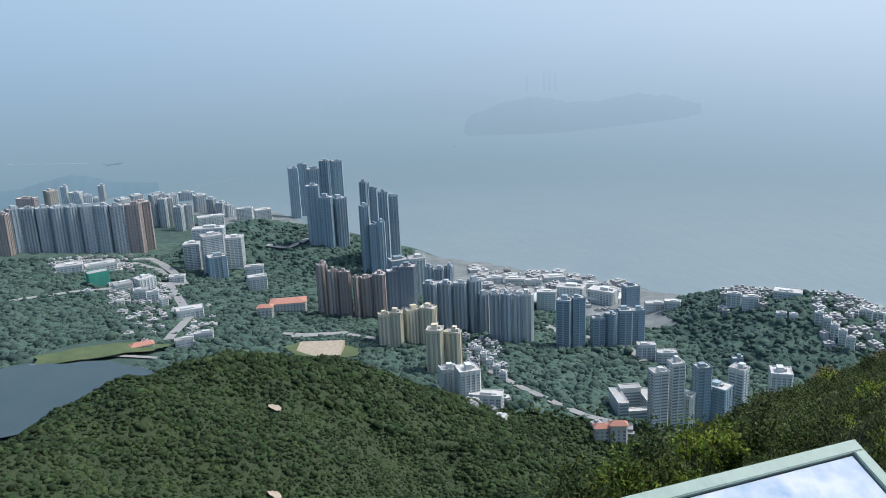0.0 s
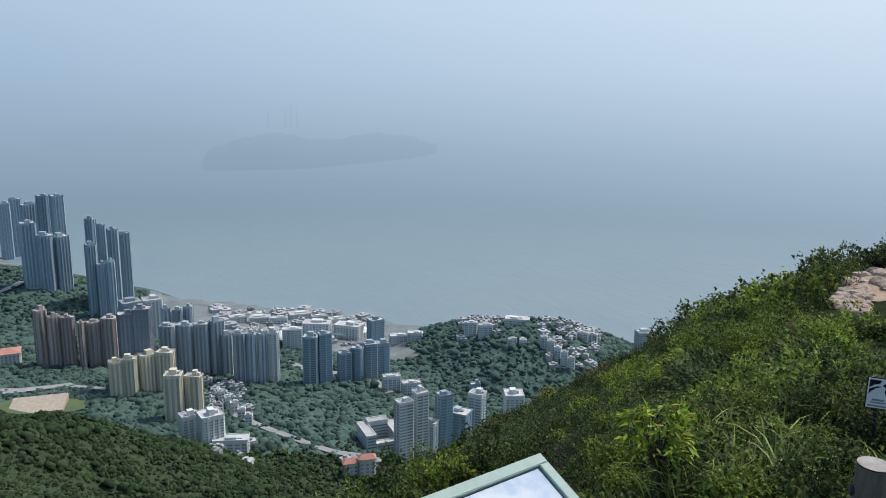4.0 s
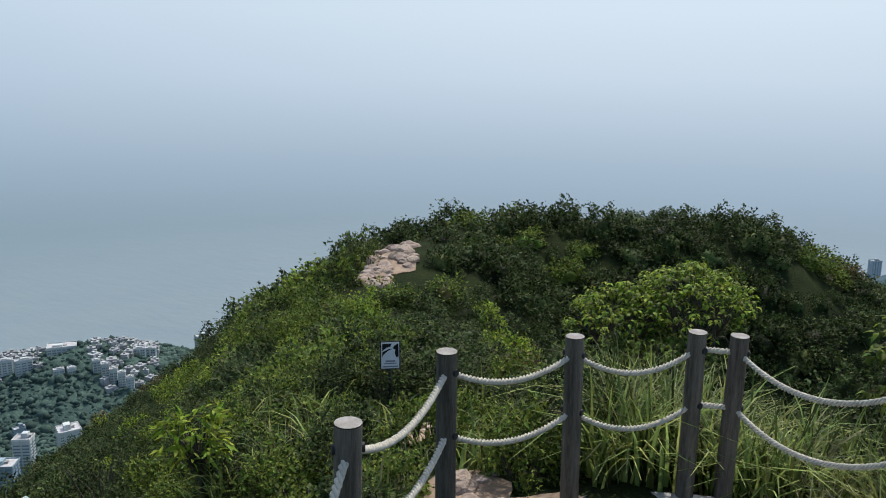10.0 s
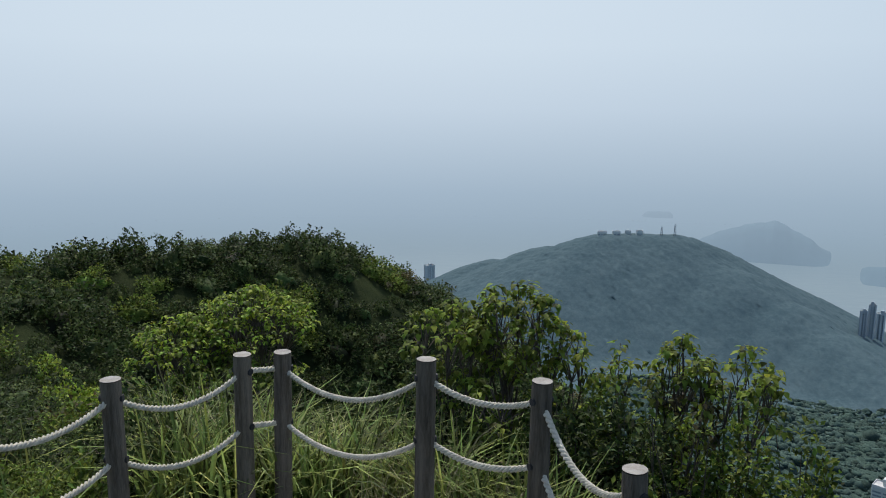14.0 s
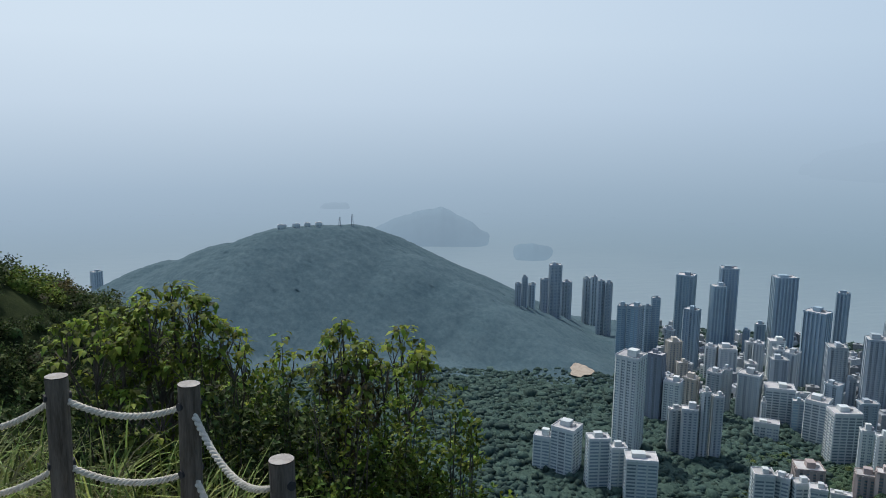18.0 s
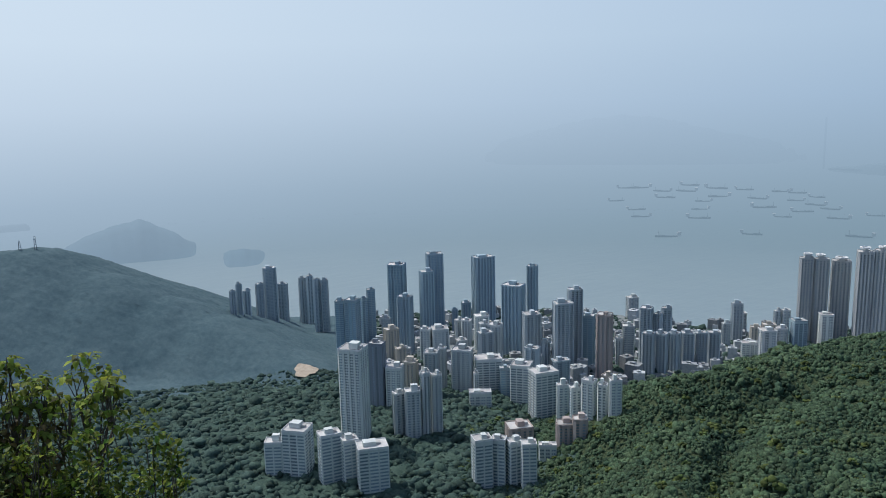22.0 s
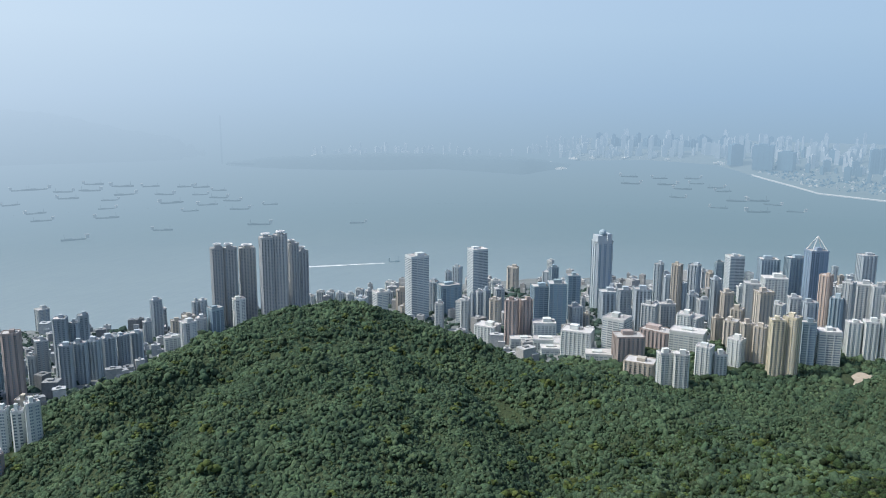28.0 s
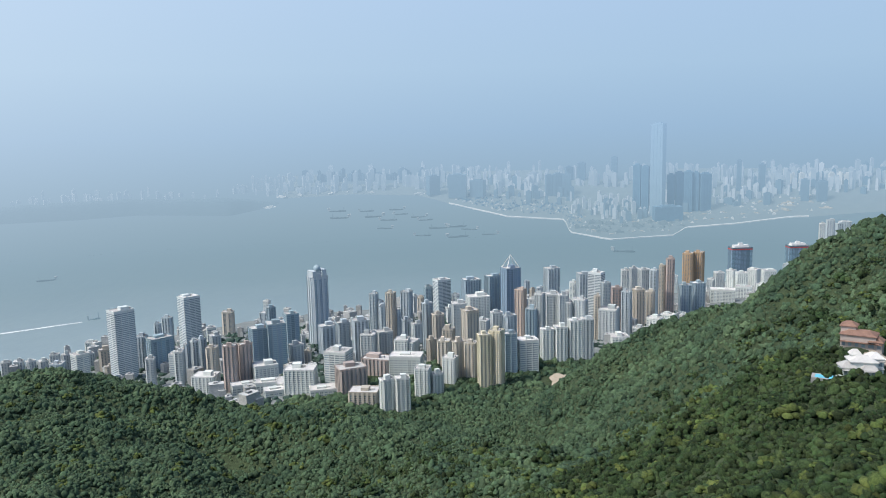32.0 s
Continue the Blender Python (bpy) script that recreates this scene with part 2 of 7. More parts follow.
def swell(x, y, size):
    """A cheap, smooth, repeatable unevenness between about -1 and 1."""
    u, v = x / size, y / size
    return (np.sin(u * 2.1 + 1.3 * np.sin(v * 1.7)) + np.sin(v * 2.7 + 1.1 * np.sin(u * 1.9 + 2)) + 0.5 * np.sin(u * 5.3 + v * 3.1) + 0.5 * np.sin(v * 6.1 - u * 4.3)) / 3


RIDGES = [
    ([(0, 0, 478)], 0.72, 20),
    ([(-59.8, 420, 325.3), (-37.9, 430, 295.5), (-32.1, 450, 284.6), (-27.7, 490, 275.5), (-22.6, 545, 270.3), (-16.7, 620, 252.7), (-11.9, 650, 226.5), (-6.8, 640, 189.7), (-1.7, 600, 171.6), (4.4, 540, 151.3), (8.6, 450, 158.0)], 0.62, 30),
    ([(13.6, 1260, 25.1), (19.0, 1250, 55.9), (22.6, 1250, 90.6), (26.2, 1200, 106.7), (29.1, 1150, 92.8), (32.5, 1120, 63.2)], 0.42, 50),
    ([(-13.7, 1750, 121.3), (-10.6, 1700, 105.2)], 0.4, 50),
    ([(80.9, 1950, 26.9), (85.2, 1750, 160.4), (89.1, 1650, 208.9), (92.8, 1600, 247.9), (97.5, 1600, 252.2), (101.0, 1500, 211.1), (104.9, 1420, 173.5), (108.1, 1350, 149.6), (112.3, 1230, 117.9), (115.7, 1120, 103.1)], 0.5, 50),
    ([(133.7, 640, 139.8), (137.2, 700, 161.6), (140.6, 760, 186.4), (144.9, 810, 218.7), (150.4, 850, 232.0), (153.4, 890, 237.1), (157.6, 924, 239.7), (160.5, 920, 233.6), (163.0, 900, 228.3), (165.8, 870, 224.8), (169.1, 840, 204.6), (173.7, 800, 215.2), (179.3, 730, 221.3), (185.7, 640, 230.3), (199.7, 430, 294.5)], 0.58, 35),
    ([(158, 380, 235), (157.7, 924, 245)], 0.5, 60),
    ([(183.1, 800, 165.1), (189.6, 900, 138.1), (195.8, 950, 146.0), (199.9, 940, 237.6), (203.3, 910, 277.8), (206.7, 860, 302.1), (209.2, 820, 305.9), (211.6, 780, 316.8), (214.2, 740, 370.5), (216.1, 700, 418.6), (223, 640, 450), (244.9, 560, 471.5)], 0.95, 20),
    ([(219.5, 180, 388), (217.0, 330, 382), (215.6, 400, 380), (215.6, 450, 379), (222, 560, 395)], 0.75, 22),
    ([(149.5, 430, 236), (150.5, 600, 231), (152.5, 760, 228)], 0.8, 14),
    ([(171, 400, 238), (168.5, 560, 226), (166.5, 720, 220)], 0.8, 14),
    ([(141.5, 520, 214), (144, 700, 214)], 0.8, 14),
    ([(186, 330, 290), (182, 520, 244)], 0.8, 14),
    ([(198, 300, 325), (193, 560, 246)], 0.8, 14),
    ([(207, 280, 352), (203, 560, 280)], 0.8, 14),
]
LOOKOUT = [
    ([(0, 0, 490.4), (230, 3, 490.4)], 0.8, 1.3),
    ([(45, 1.5, 490.1), (52, 4.5, 489.0), (47, 9.5, 488.0), (44, 14, 486.6), (45, 20, 485.5), (46.4, 27, 485.5), (52.7, 36, 485.4), (60, 38, 485.0), (70, 42, 485.1), (74.4, 44, 483.4), (78, 47, 479.5), (82, 52, 476)], 0.85, 3.0),
    ([(12, 4, 488.4), (20, 7, 486.2), (28.5, 10, 486.1), (34, 13, 485.9), (38, 16, 485.5), (41.4, 20, 485.3), (44, 25, 485.2)], 0.85, 2.5),
    ([(65, 6.5, 488.9), (80, 6.5, 488.5), (95, 7.5, 487.2), (108, 8.5, 486)], 0.8, 2.0),
]


def height(x, y):
    x, y = np.asarray(x, float), np.asarray(y, float)
    d = np.hypot(x, y)
    inland = coast_distance(x, y)
    z = np.where(inland > 0, 4 + np.minimum(inland * 0.125, 125), np.maximum(inland * 0.3, -12))
    for line, slope, soft in RIDGES:
        z = smax(z, ridge(x, y, line, slope, soft), 9)
    z = z + swell(x, y, 90) * np.clip((d - 150) / 300, 0, 1) * np.clip((z - 60) / 60, 0, 1) * 3
    z = z + swell(x, y, 48) * np.clip((d - 250) / 200, 0, 1) * np.clip((z - 130) / 60, 0, 1) * np.clip((1150 - d) / 200, 0, 1) * 7.5
    lx, ly = spot(-30, 930)
    lake = np.clip(1.5 - np.hypot((x - lx) / 120, (y - ly) / 75) , 0, 1)
    z = z + (np.minimum(z, 122) - z) * np.clip(lake * 2, 0, 1)      # basin of the reservoir
    near = np.full(x.shape, -1e9)
    for line, slope, soft in LOOKOUT:
        near = smax(near, ridge(x, y, line, slope, soft), 1.2)
    near = near + swell(x, y, 2.3) * 0.10 * np.clip((d - 2) / 3, 0, 1) + swell(x, y, 9) * 0.35 * np.clip((d - 7) / 8, 0, 1)
    return np.maximum(z, near)


def height_at(x, y):
    return float(height(np.array([x]), np.array([y]))[0])


# land: one sheet of rings round the lookout, finer near it
radii = np.concatenate([np.arange(0.6, 20, 0.4), np.geomspace(20, 120, 60), np.geomspace(124, 3300, 150)])
turns = np.radians(np.arange(0, 360, 0.75))
gr, gt = np.meshgrid(radii, turns, indexing="ij")
gx, gy = gr * np.sin(gt), gr * np.cos(gt)
gz = height(gx, gy)
verts = np.stack([gx.ravel(), gy.ravel(), gz.ravel()], 1)
nr, nt = gr.shape
i, j = np.meshgrid(np.arange(nr - 1), np.arange(nt), indexing="ij")
a, b = (i * nt + j).ravel(), (i * nt + (j + 1) % nt).ravel()
faces = np.stack([a, b, b + nt, a + nt], 1)
verts = np.vstack([verts, [[0, 0, height_at(0, 0)]]])
fan = [[nr * nt, (k + 1) % nt, k] for k in range(nt)]
def town_ground(x, y):
    """True on the built-up flats, between the wooded slopes and the shore."""
    a = np.degrees(np.arctan2(x, y)) % 360
    d = np.hypot(x, y)
    inland = coast_distance(x, y)
    flat = height(x, y) - (4 + np.minimum(inland * 0.125, 125)) < 14
    return (inland > 0) & flat & (d > 500) & (((a > 118) & (a < 150) & (inland < 760)) | ((a >= 150) & (a < 222) & (inland < np.interp(a, [150, 172, 186, 200], [800, 900, 960, 1050]))) | ((a < 17) & (inland < 300)) | ((a > 330) & (inland < 250)))


mx_, my_ = (gx[:-1] + gx[1:]).ravel() / 2, (gy[:-1] + gy[1:]).ravel() / 2
bearing, far_off = (np.degrees(np.arctan2(mx_, my_)) + 100) % 360 - 100, np.hypot(mx_, my_)
# wood tones by bearing and distance; the farther ones carry painted haze
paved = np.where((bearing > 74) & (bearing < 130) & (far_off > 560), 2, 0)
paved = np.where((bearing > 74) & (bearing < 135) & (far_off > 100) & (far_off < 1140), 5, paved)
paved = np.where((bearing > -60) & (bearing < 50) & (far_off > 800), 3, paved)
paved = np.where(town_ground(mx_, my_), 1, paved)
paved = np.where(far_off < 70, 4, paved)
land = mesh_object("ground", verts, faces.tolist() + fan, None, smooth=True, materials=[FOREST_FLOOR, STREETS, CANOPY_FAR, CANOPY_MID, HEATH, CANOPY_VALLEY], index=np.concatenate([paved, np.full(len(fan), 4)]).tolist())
tagged(land, "green wooded hillsides falling from a summit to the shore", "ground", kind="structure")

# sea sheet and the hazy distance behind it
def ring_sheet(name, profile, material, steps=180):
    v = [(r * math.sin(k * 2 * math.pi / steps), r * math.cos(k * 2 * math.pi / steps), z) for r, z in profile for k in range(steps)]
    f = [(i * steps + k, i * steps + (k + 1) % steps, (i + 1) * steps + (k + 1) % steps, (i + 1) * steps + k) for i in range(len(profile) - 1) for k in range(steps)]
    return mesh_object(name, v, f, material, smooth=True)


SEA_END = 3700.0


def far_floor(d):
    """Height of the sheet of hazy distance, which closes the view behind the sea and lifts towards the horizon."""
    return 0.0 if d < SEA_END else 380.0 * ((d - SEA_END) / 1200.0) ** 1.5


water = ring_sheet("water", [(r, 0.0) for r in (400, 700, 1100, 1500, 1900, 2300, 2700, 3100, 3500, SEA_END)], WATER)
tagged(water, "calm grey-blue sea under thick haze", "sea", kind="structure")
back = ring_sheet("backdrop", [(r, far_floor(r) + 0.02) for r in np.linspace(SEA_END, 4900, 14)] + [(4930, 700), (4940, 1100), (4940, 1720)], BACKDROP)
tagged(back, "pale blue hazy sky melting into the far sea", "sky", kind="structure")
back.visible_shadow = False


# ---- buildings ----
def wall_paint(name, c, spread=0.16):
    return surface(name, tuple(v * 0.82 for v in c), c, 0.06, 0.85, random_amount=spread, stretch=(1, 1, 0.25))


# pale and grey walls cooled towards blue: haze put into their tones
WALLS = {
    "slab": wall_paint("grey concrete render", (0.41, 0.47, 0.50)), "pale": wall_paint("pale grey tile", (0.49, 0.53, 0.53)),
    "white": wall_paint("white painted wall", (0.65, 0.69, 0.66), 0.08), "tan": wall_paint("beige tile", (0.51, 0.47, 0.40)),
    "brown": wall_paint("pinkish brown tile", (0.41, 0.35, 0.32)), "blue": wall_paint("blue-grey cladding", (0.30, 0.39, 0.43)),
    "glass": wall_paint("blue-grey tower cladding", (0.32, 0.41, 0.46)), "hospital": wall_paint("off-white panel", (0.58, 0.62, 0.60), 0.08),
    "darkgrid": wall_paint("slate panel", (0.21, 0.24, 0.28)), "podium": wall_paint("light concrete", (0.59, 0.63, 0.60), 0.12),
    "redroof": wall_paint("cream render", (0.58, 0.57, 0.51), 0.05), "green": wall_paint("green scaffold netting", (0.07, 0.35, 0.26), 0.05),
    "estate": wall_paint("grey-brown tile", (0.45, 0.47, 0.47), 0.06), "office": wall_paint("white office cladding", (0.59, 0.64, 0.64), 0.06),
    "sphere": wall_paint("silver cladding", (0.46, 0.52, 0.55), 0.03), "needle": wall_paint("blue steel cladding", (0.26, 0.34, 0.43), 0.03),
    "pink": wall_paint("salmon tile", (0.54, 0.44, 0.37), 0.05), "cream": wall_paint("cream yellow tile", (0.65, 0.60, 0.45), 0.05),
    "gold": wall_paint("orange brown tile", (0.45, 0.33, 0.22), 0.05), "redtop": wall_paint("dark curtain wall", (0.10, 0.16, 0.20), 0.03),
}
ROOF_GREY = surface("roof screed", (0.34, 0.34, 0.33), (0.52, 0.51, 0.49), 0.1, 0.9, random_amount=0.25)
ROOF_RED = surface("red roof tiles", (0.38, 0.18, 0.13), (0.50, 0.26, 0.20), 0.3, 0.85)
ROOF_BROWN = surface("brown roof tiles", (0.15, 0.09, 0.07), (0.26, 0.16, 0.12), 0.3, 0.85)
RED_SIGN = surface("red roof band", (0.34, 0.05, 0.05), (0.42, 0.08, 0.07), 0.3, 0.6)
WHITE_TRIM = surface("white trim", (0.56, 0.57, 0.56), (0.68, 0.68, 0.67), 0.3, 0.7)


def glass_pane(name, c, rough=0.25):
    m = surface(name, tuple(v * 0.7 for v in c), c, 0.4, rough, random_amount=0.3, spec=0.6)
    return m


# panes lightened and blued, so the haze's low contrast sits in the colour
PANE = glass_pane("window glass", (0.24, 0.30, 0.34))
PANE_BLUE = glass_pane("blue curtain glass", (0.20, 0.30, 0.38))

LABELS = {
    "slab": ("tall grey concrete apartment tower with ribbed facade", "apartment tower"), "pale": ("pale grey tiled apartment block", "apartment block"),
    "white": ("white painted apartment block", "apartment block"), "tan": ("beige tiled apartment tower", "apartment tower"),
    "brown": ("pinkish brown tiled apartment tower", "apartment tower"), "blue": ("blue-grey clad tower block", "tower block"),
    "glass": ("tall dark blue-grey glazed residential tower", "apartment tower"), "hospital": ("off-white panelled slab block with window bands", "building"),
    "darkgrid": ("slate tower with a white window grid", "tower block"), "podium": ("low white concrete house with flat roof", "house"),
    "redroof": ("cream colonnaded building with red tiled roof", "building"), "green": ("building wrapped in green scaffold netting", "building"),
    "estate": ("grey-brown apartment tower with round rooftop crown", "apartment tower"), "office": ("white office tower with floor bands", "office tower"),
    "sphere": ("silver harbour tower topped by a ball", "office tower"), "needle": ("blue steel tower with pointed lattice crown", "tower block"),
    "pink": ("salmon pink tiled apartment tower", "apartment tower"), "cream": ("cream yellow tiled apartment tower", "apartment tower"),
    "gold": ("orange brown tiled apartment tower", "apartment tower"), "redtop": ("dark glass harbour tower with red roof band", "office tower"),
}


def boxes_mesh(boxes):
    """Vertices and faces of a set of upright boxes (x0, x1, y0, y1, z0, z1), open at the bottom."""
    v, f = [], []
    for x0, x1, y0, y1, z0, z1 in boxes:
        n = len(v)
        v += [(x0, y0, z0), (x1, y0, z0), (x1, y1, z0), (x0, y1, z0), (x0, y0, z1), (x1, y0, z1), (x1, y1, z1), (x0, y1, z1)]
        f += [(n, n + 1, n + 5, n + 4), (n + 1, n + 2, n + 6, n + 5), (n + 2, n + 3, n + 7, n + 6), (n + 3, n, n + 4, n + 7), (n + 4, n + 5, n + 6, n + 7)]
    return v, f


def window_stack(width, tall, floor, share, style):
    """One bay of windows: panes and spandrels, floor by floor, in one folded sheet."""
    n = max(1, int(tall / floor))
    cuts = [-0.5, -0.06, 0.06, 0.5] if width > 3.2 and style not in ("office", "hospital", "redtop", "blue") else [-0.5, 0.5]
    rows, deep = [], []
    for k in range(n):
        z0 = k * floor + floor * (0.5 - share / 2)
        rows += [z0, z0 + floor * share]
    rows = [0.0] + rows + [n * floor]
    v = [(c * width, 0.0, z) for z in rows for c in cuts]
    q = len(cuts)
    f, idx = [], []
    for r in range(len(rows) - 1):
        for c in range(q - 1):
            f.append((r * q + c, r * q + c + 1, (r + 1) * q + c + 1, (r + 1) * q + c))
            idx.append(1 if r % 2 == 1 and c % 2 == 0 else 0)
    me = bpy.data.meshes.new("window_bay")
    me.from_pydata(v, [], f)
    me.polygons.foreach_set("material_index", idx)
    return me


FOOTPRINTS = []
PLANS = {  # bay width, rib depth, pane share of the floor, pane share of the bay, floor height
    "slab": (7.4, 1.6, 0.55, 0.55, 3.0), "pale": (6.2, 1.0, 0.5, 0.55, 3.0), "white": (6.2, 0.8, 0.5, 0.6, 3.1), "tan": (6.5, 1.2, 0.5, 0.5, 3.0),
    "brown": (6.8, 1.4, 0.5, 0.5, 3.0), "blue": (8.1, 0.6, 0.6, 0.8, 3.4), "glass": (6.8, 1.8, 0.62, 0.6, 3.2), "hospital": (8.8, 0.5, 0.48, 0.85, 3.4),
    "darkgrid": (5.4, 0.5, 0.6, 0.6, 3.2), "podium": (6.8, 0.3, 0.45, 0.7, 3.6), "redroof": (5.4, 0.4, 0.55, 0.5, 4.0), "green": (8.1, 0.2, 0.1, 0.8, 3.0),
    "estate": (6.8, 1.8, 0.55, 0.5, 3.0), "office": (12.2, 0.2, 0.5, 0.94, 3.4), "sphere": (10.8, 1.4, 0.6, 0.5, 3.6), "needle": (8.1, 0.8, 0.7, 0.8, 3.6),
    "pink": (6.2, 1.2, 0.5, 0.5, 3.0), "cream": (5.9, 1.0, 0.5, 0.55, 3.0), "gold": (6.5, 1.4, 0.5, 0.45, 3.0), "redtop": (9.5, 0.2, 0.7, 0.9, 3.8),
}
rng = random.Random(11)


def building(style, az, d, w, top, infill=False):
    bay, rib, share_z, share_x, floor = PLANS[style]
    bay *= 1.8 if infill else 1.0
    x, y = spot(az, d)
    ground = height_at(x, y)
    tall = max(top - ground, 6.0)
    low = style in ("podium", "redroof", "green")
    turn = -az + rng.choice((-24, -12, 8, 16, 26)) * (0.4 if low else 1.0)
    w = max(w, 6.0) / (1.0 + 0.25 * abs(math.sin(radians(turn + az))))
    dep = w * rng.uniform(0.7, 1.0) if not low else w * rng.uniform(0.45, 0.75)
    dep = min(max(dep, 9.0), 30.0)
    base = 4.0
    kind = LABELS[style]
    thing = new(kind[1].replace(" ", "_"))
    thing.matrix_world = pose(x, y, ground - base, 0, 0, turn)
    tagged(thing, kind[0], kind[1])
    H = tall + base
    core = (-w / 2 + rib, w / 2 - rib, -dep / 2 + rib, dep / 2 - rib)
    nx, ny = max(2, round(w / bay)), max(1, round(dep / bay))
    bx, by = (w - 2 * rib) / nx, (dep - 2 * rib) / ny
    # one outline, set back in every bay, carried up as one wall
    line = []
    for along, count, step in (((1, 0), nx, bx), ((0, 1), ny, by), ((-1, 0), nx, bx), ((0, -1), ny, by)):
        ux, uy = along
        ox, oy = uy, -ux                                  # outwards
        half = (w if ux else dep) / 2 - rib
        out = (dep if ux else w) / 2
        gap = step * share_x / 2
        for k in range(count):
            c = -half + (k + 0.5) * step
            for s, r in ((c - gap, out), (c - gap, out - rib), (c + gap, out - rib), (c + gap, out)):
                line.append((ux * s + ox * r, uy * s + oy * r))
    m = len(line)
    v = [(px, py, 0) for px, py in line] + [(px, py, H) for px, py in line]
    f = [(i, (i + 1) % m, m + (i + 1) % m, m + i) for i in range(m)] + [tuple(range(m, 2 * m))]
    mesh_object("wall", v, f, WALLS[style], thing)
    pane = PANE_BLUE if style in ("glass", "blue", "redtop", "needle", "sphere") else PANE
    usable = tall - 1.0
    FOOTPRINTS.append((x, y, max(w, dep) * 0.6))
    for count, step, across in ((nx, bx, 0), (ny, by, 1)):
        me = window_stack(step * share_x * 0.98, usable, floor, share_z, style)
        me.materials.append(WALLS[style])
        me.materials.append(pane)
        for side in (0, 1):
            if infill and (across == 0) == (side == 1):
                continue
            if across == 0 and side == 1 and d > 1000 or across == 1 and side == 0 and d > 2300:
                continue
            for k in range(count):
                ob = new("window_bay", me)
                ob.parent = thing
                off = 0.06
                if across == 0:
                    c = core[0] + (k + 0.5) * step
                    ob.matrix_local = pose(c, core[2] - off, base, 0, 0, 0) if side == 0 else pose(c, core[3] + off, base, 0, 0, 180)
                else:
                    c = core[2] + (k + 0.5) * step
                    ob.matrix_local = pose(core[1] + off, c, base, 0, 0, 90) if side == 0 else pose(core[0] - off, c, base, 0, 0, -90)
    roof_parts(style, thing, w, dep, H, rib)


def roof_parts(style, thing, w, dep, H, rib):
    def box_part(name, boxes, material, label=""):
        v, f = boxes_mesh(boxes)
        return mesh_object(name, v, f, material, thing, label)
    if style == "redroof":
        bm = bmesh.new()
        e = 1.0
        p = [bm.verts.new(q) for q in ((-w / 2 - e, -dep / 2 - e, H + 0.4), (w / 2 + e, -dep / 2 - e, H + 0.4), (w / 2 + e, dep / 2 + e, H + 0.4), (-w / 2 - e, dep / 2 + e, H + 0.4), (-w / 2 + dep * 0.4, 0, H + 4.5), (w / 2 - dep * 0.4, 0, H + 4.5))]
        for q in ((0, 1, 5, 4), (1, 2, 5), (2, 3, 4, 5), (3, 0, 4), (3, 2, 1, 0)):
            bm.faces.new([p[k] for k in q])
        part("roof", bm, ROOF_RED, thing, "red tiled hipped roof")
        return
    s = 0.25 + 0.2 * rng.random()
    cx, cy = rng.uniform(-0.15, 0.15) * w, rng.uniform(-0.1, 0.1) * dep
    e = rib + 0.3
    box_part("roof_slab", [(-w / 2 + e, w / 2 - e, -dep / 2 + e, dep / 2 - e, H - 0.5, H + 0.25)], ROOF_GREY)
    t = 0.4
    x0, x1, y0, y1 = -w / 2 + rib * 0.5, w / 2 - rib * 0.5, -dep / 2 + rib * 0.5, dep / 2 - rib * 0.5
    box_part("parapet", [(x0, x1, y0, y0 + t, H - 1, H + 1.3), (x0, x1, y1 - t, y1, H - 1, H + 1.3), (x0, x0 + t, y0 + t, y1 - t, H - 1, H + 1.3), (x1 - t, x1, y0 + t, y1 - t, H - 1, H + 1.3)], WHITE_TRIM if style in ("white", "hospital", "podium", "pale") else WALLS[style])
    up = 2.6 if style == "podium" else rng.uniform(4.0, 7.0)
    if style not in ("green", "redtop"):
        box_part("lift_house", [(cx - w * s / 2, cx + w * s / 2, cy - dep * 0.2, cy + dep * 0.2, H, H + up)], WALLS[style])
        box_part("water_tank", [(cx + w * s / 2 + 0.5, cx + w * s / 2 + 0.5 + w * 0.14, cy - 2, cy + 2, H, H + up * 0.55)], ROOF_GREY)
    if style == "estate":
        bm = bmesh.new()
        for k in range(20):
            a = k * math.pi / 10
            r0, r1 = w * 0.22, w * 0.34
            for r, z in ((r0, H + up), (r1, H + up), (r1, H + up + 2.5), (r0, H + up + 2.5)):
                bm.verts.new((cx + r * math.cos(a), cy + r * math.sin(a), z))
        bm.verts.ensure_lookup_table()
        for k in range(20):
            n, m = 4 * k, 4 * ((k + 1) % 20)
            for q in range(4):
                bm.faces.new([bm.verts[i] for i in (n + q, m + q, m + (q + 1) % 4, n + (q + 1) % 4)])
        part("crown_ring", bm, WHITE_TRIM, thing, "white ring crown")
    if style == "sphere":
        box_part("shoulder", [(-w * 0.42, -w * 0.16, -dep * 0.4, dep * 0.4, H, H + 12), (w * 0.16, w * 0.42, -dep * 0.4, dep * 0.4, H, H + 14), (-w * 0.16, w * 0.16, -dep * 0.2, dep * 0.2, H, H + 10)], WALLS[style])
        bm = bmesh.new()
        bmesh.ops.create_uvsphere(bm, u_segments=20, v_segments=12, radius=w * 0.2, matrix=pose(0, 0, H + 8 + w * 0.2))
        part("ball", bm, WALLS["glass"], thing, "dark glazed ball", smooth=True)
    if style == "needle":
        for sx in (-1, 1):
            for sy in (-1, 1):
                bm = bmesh.new()
                p0, p1 = Vector((sx * w * 0.42, sy * dep * 0.42, H)), Vector((0, 0, H + 26))
                d = p1 - p0
                bmesh.ops.create_cone(bm, cap_ends=True, segments=6, radius1=0.9, radius2=0.6, depth=d.length, matrix=Matrix.Translation((p0 + p1) / 2) @ d.to_track_quat("Z", "Y").to_matrix().to_4x4())
                part("crown_strut", bm, WHITE_TRIM, thing)
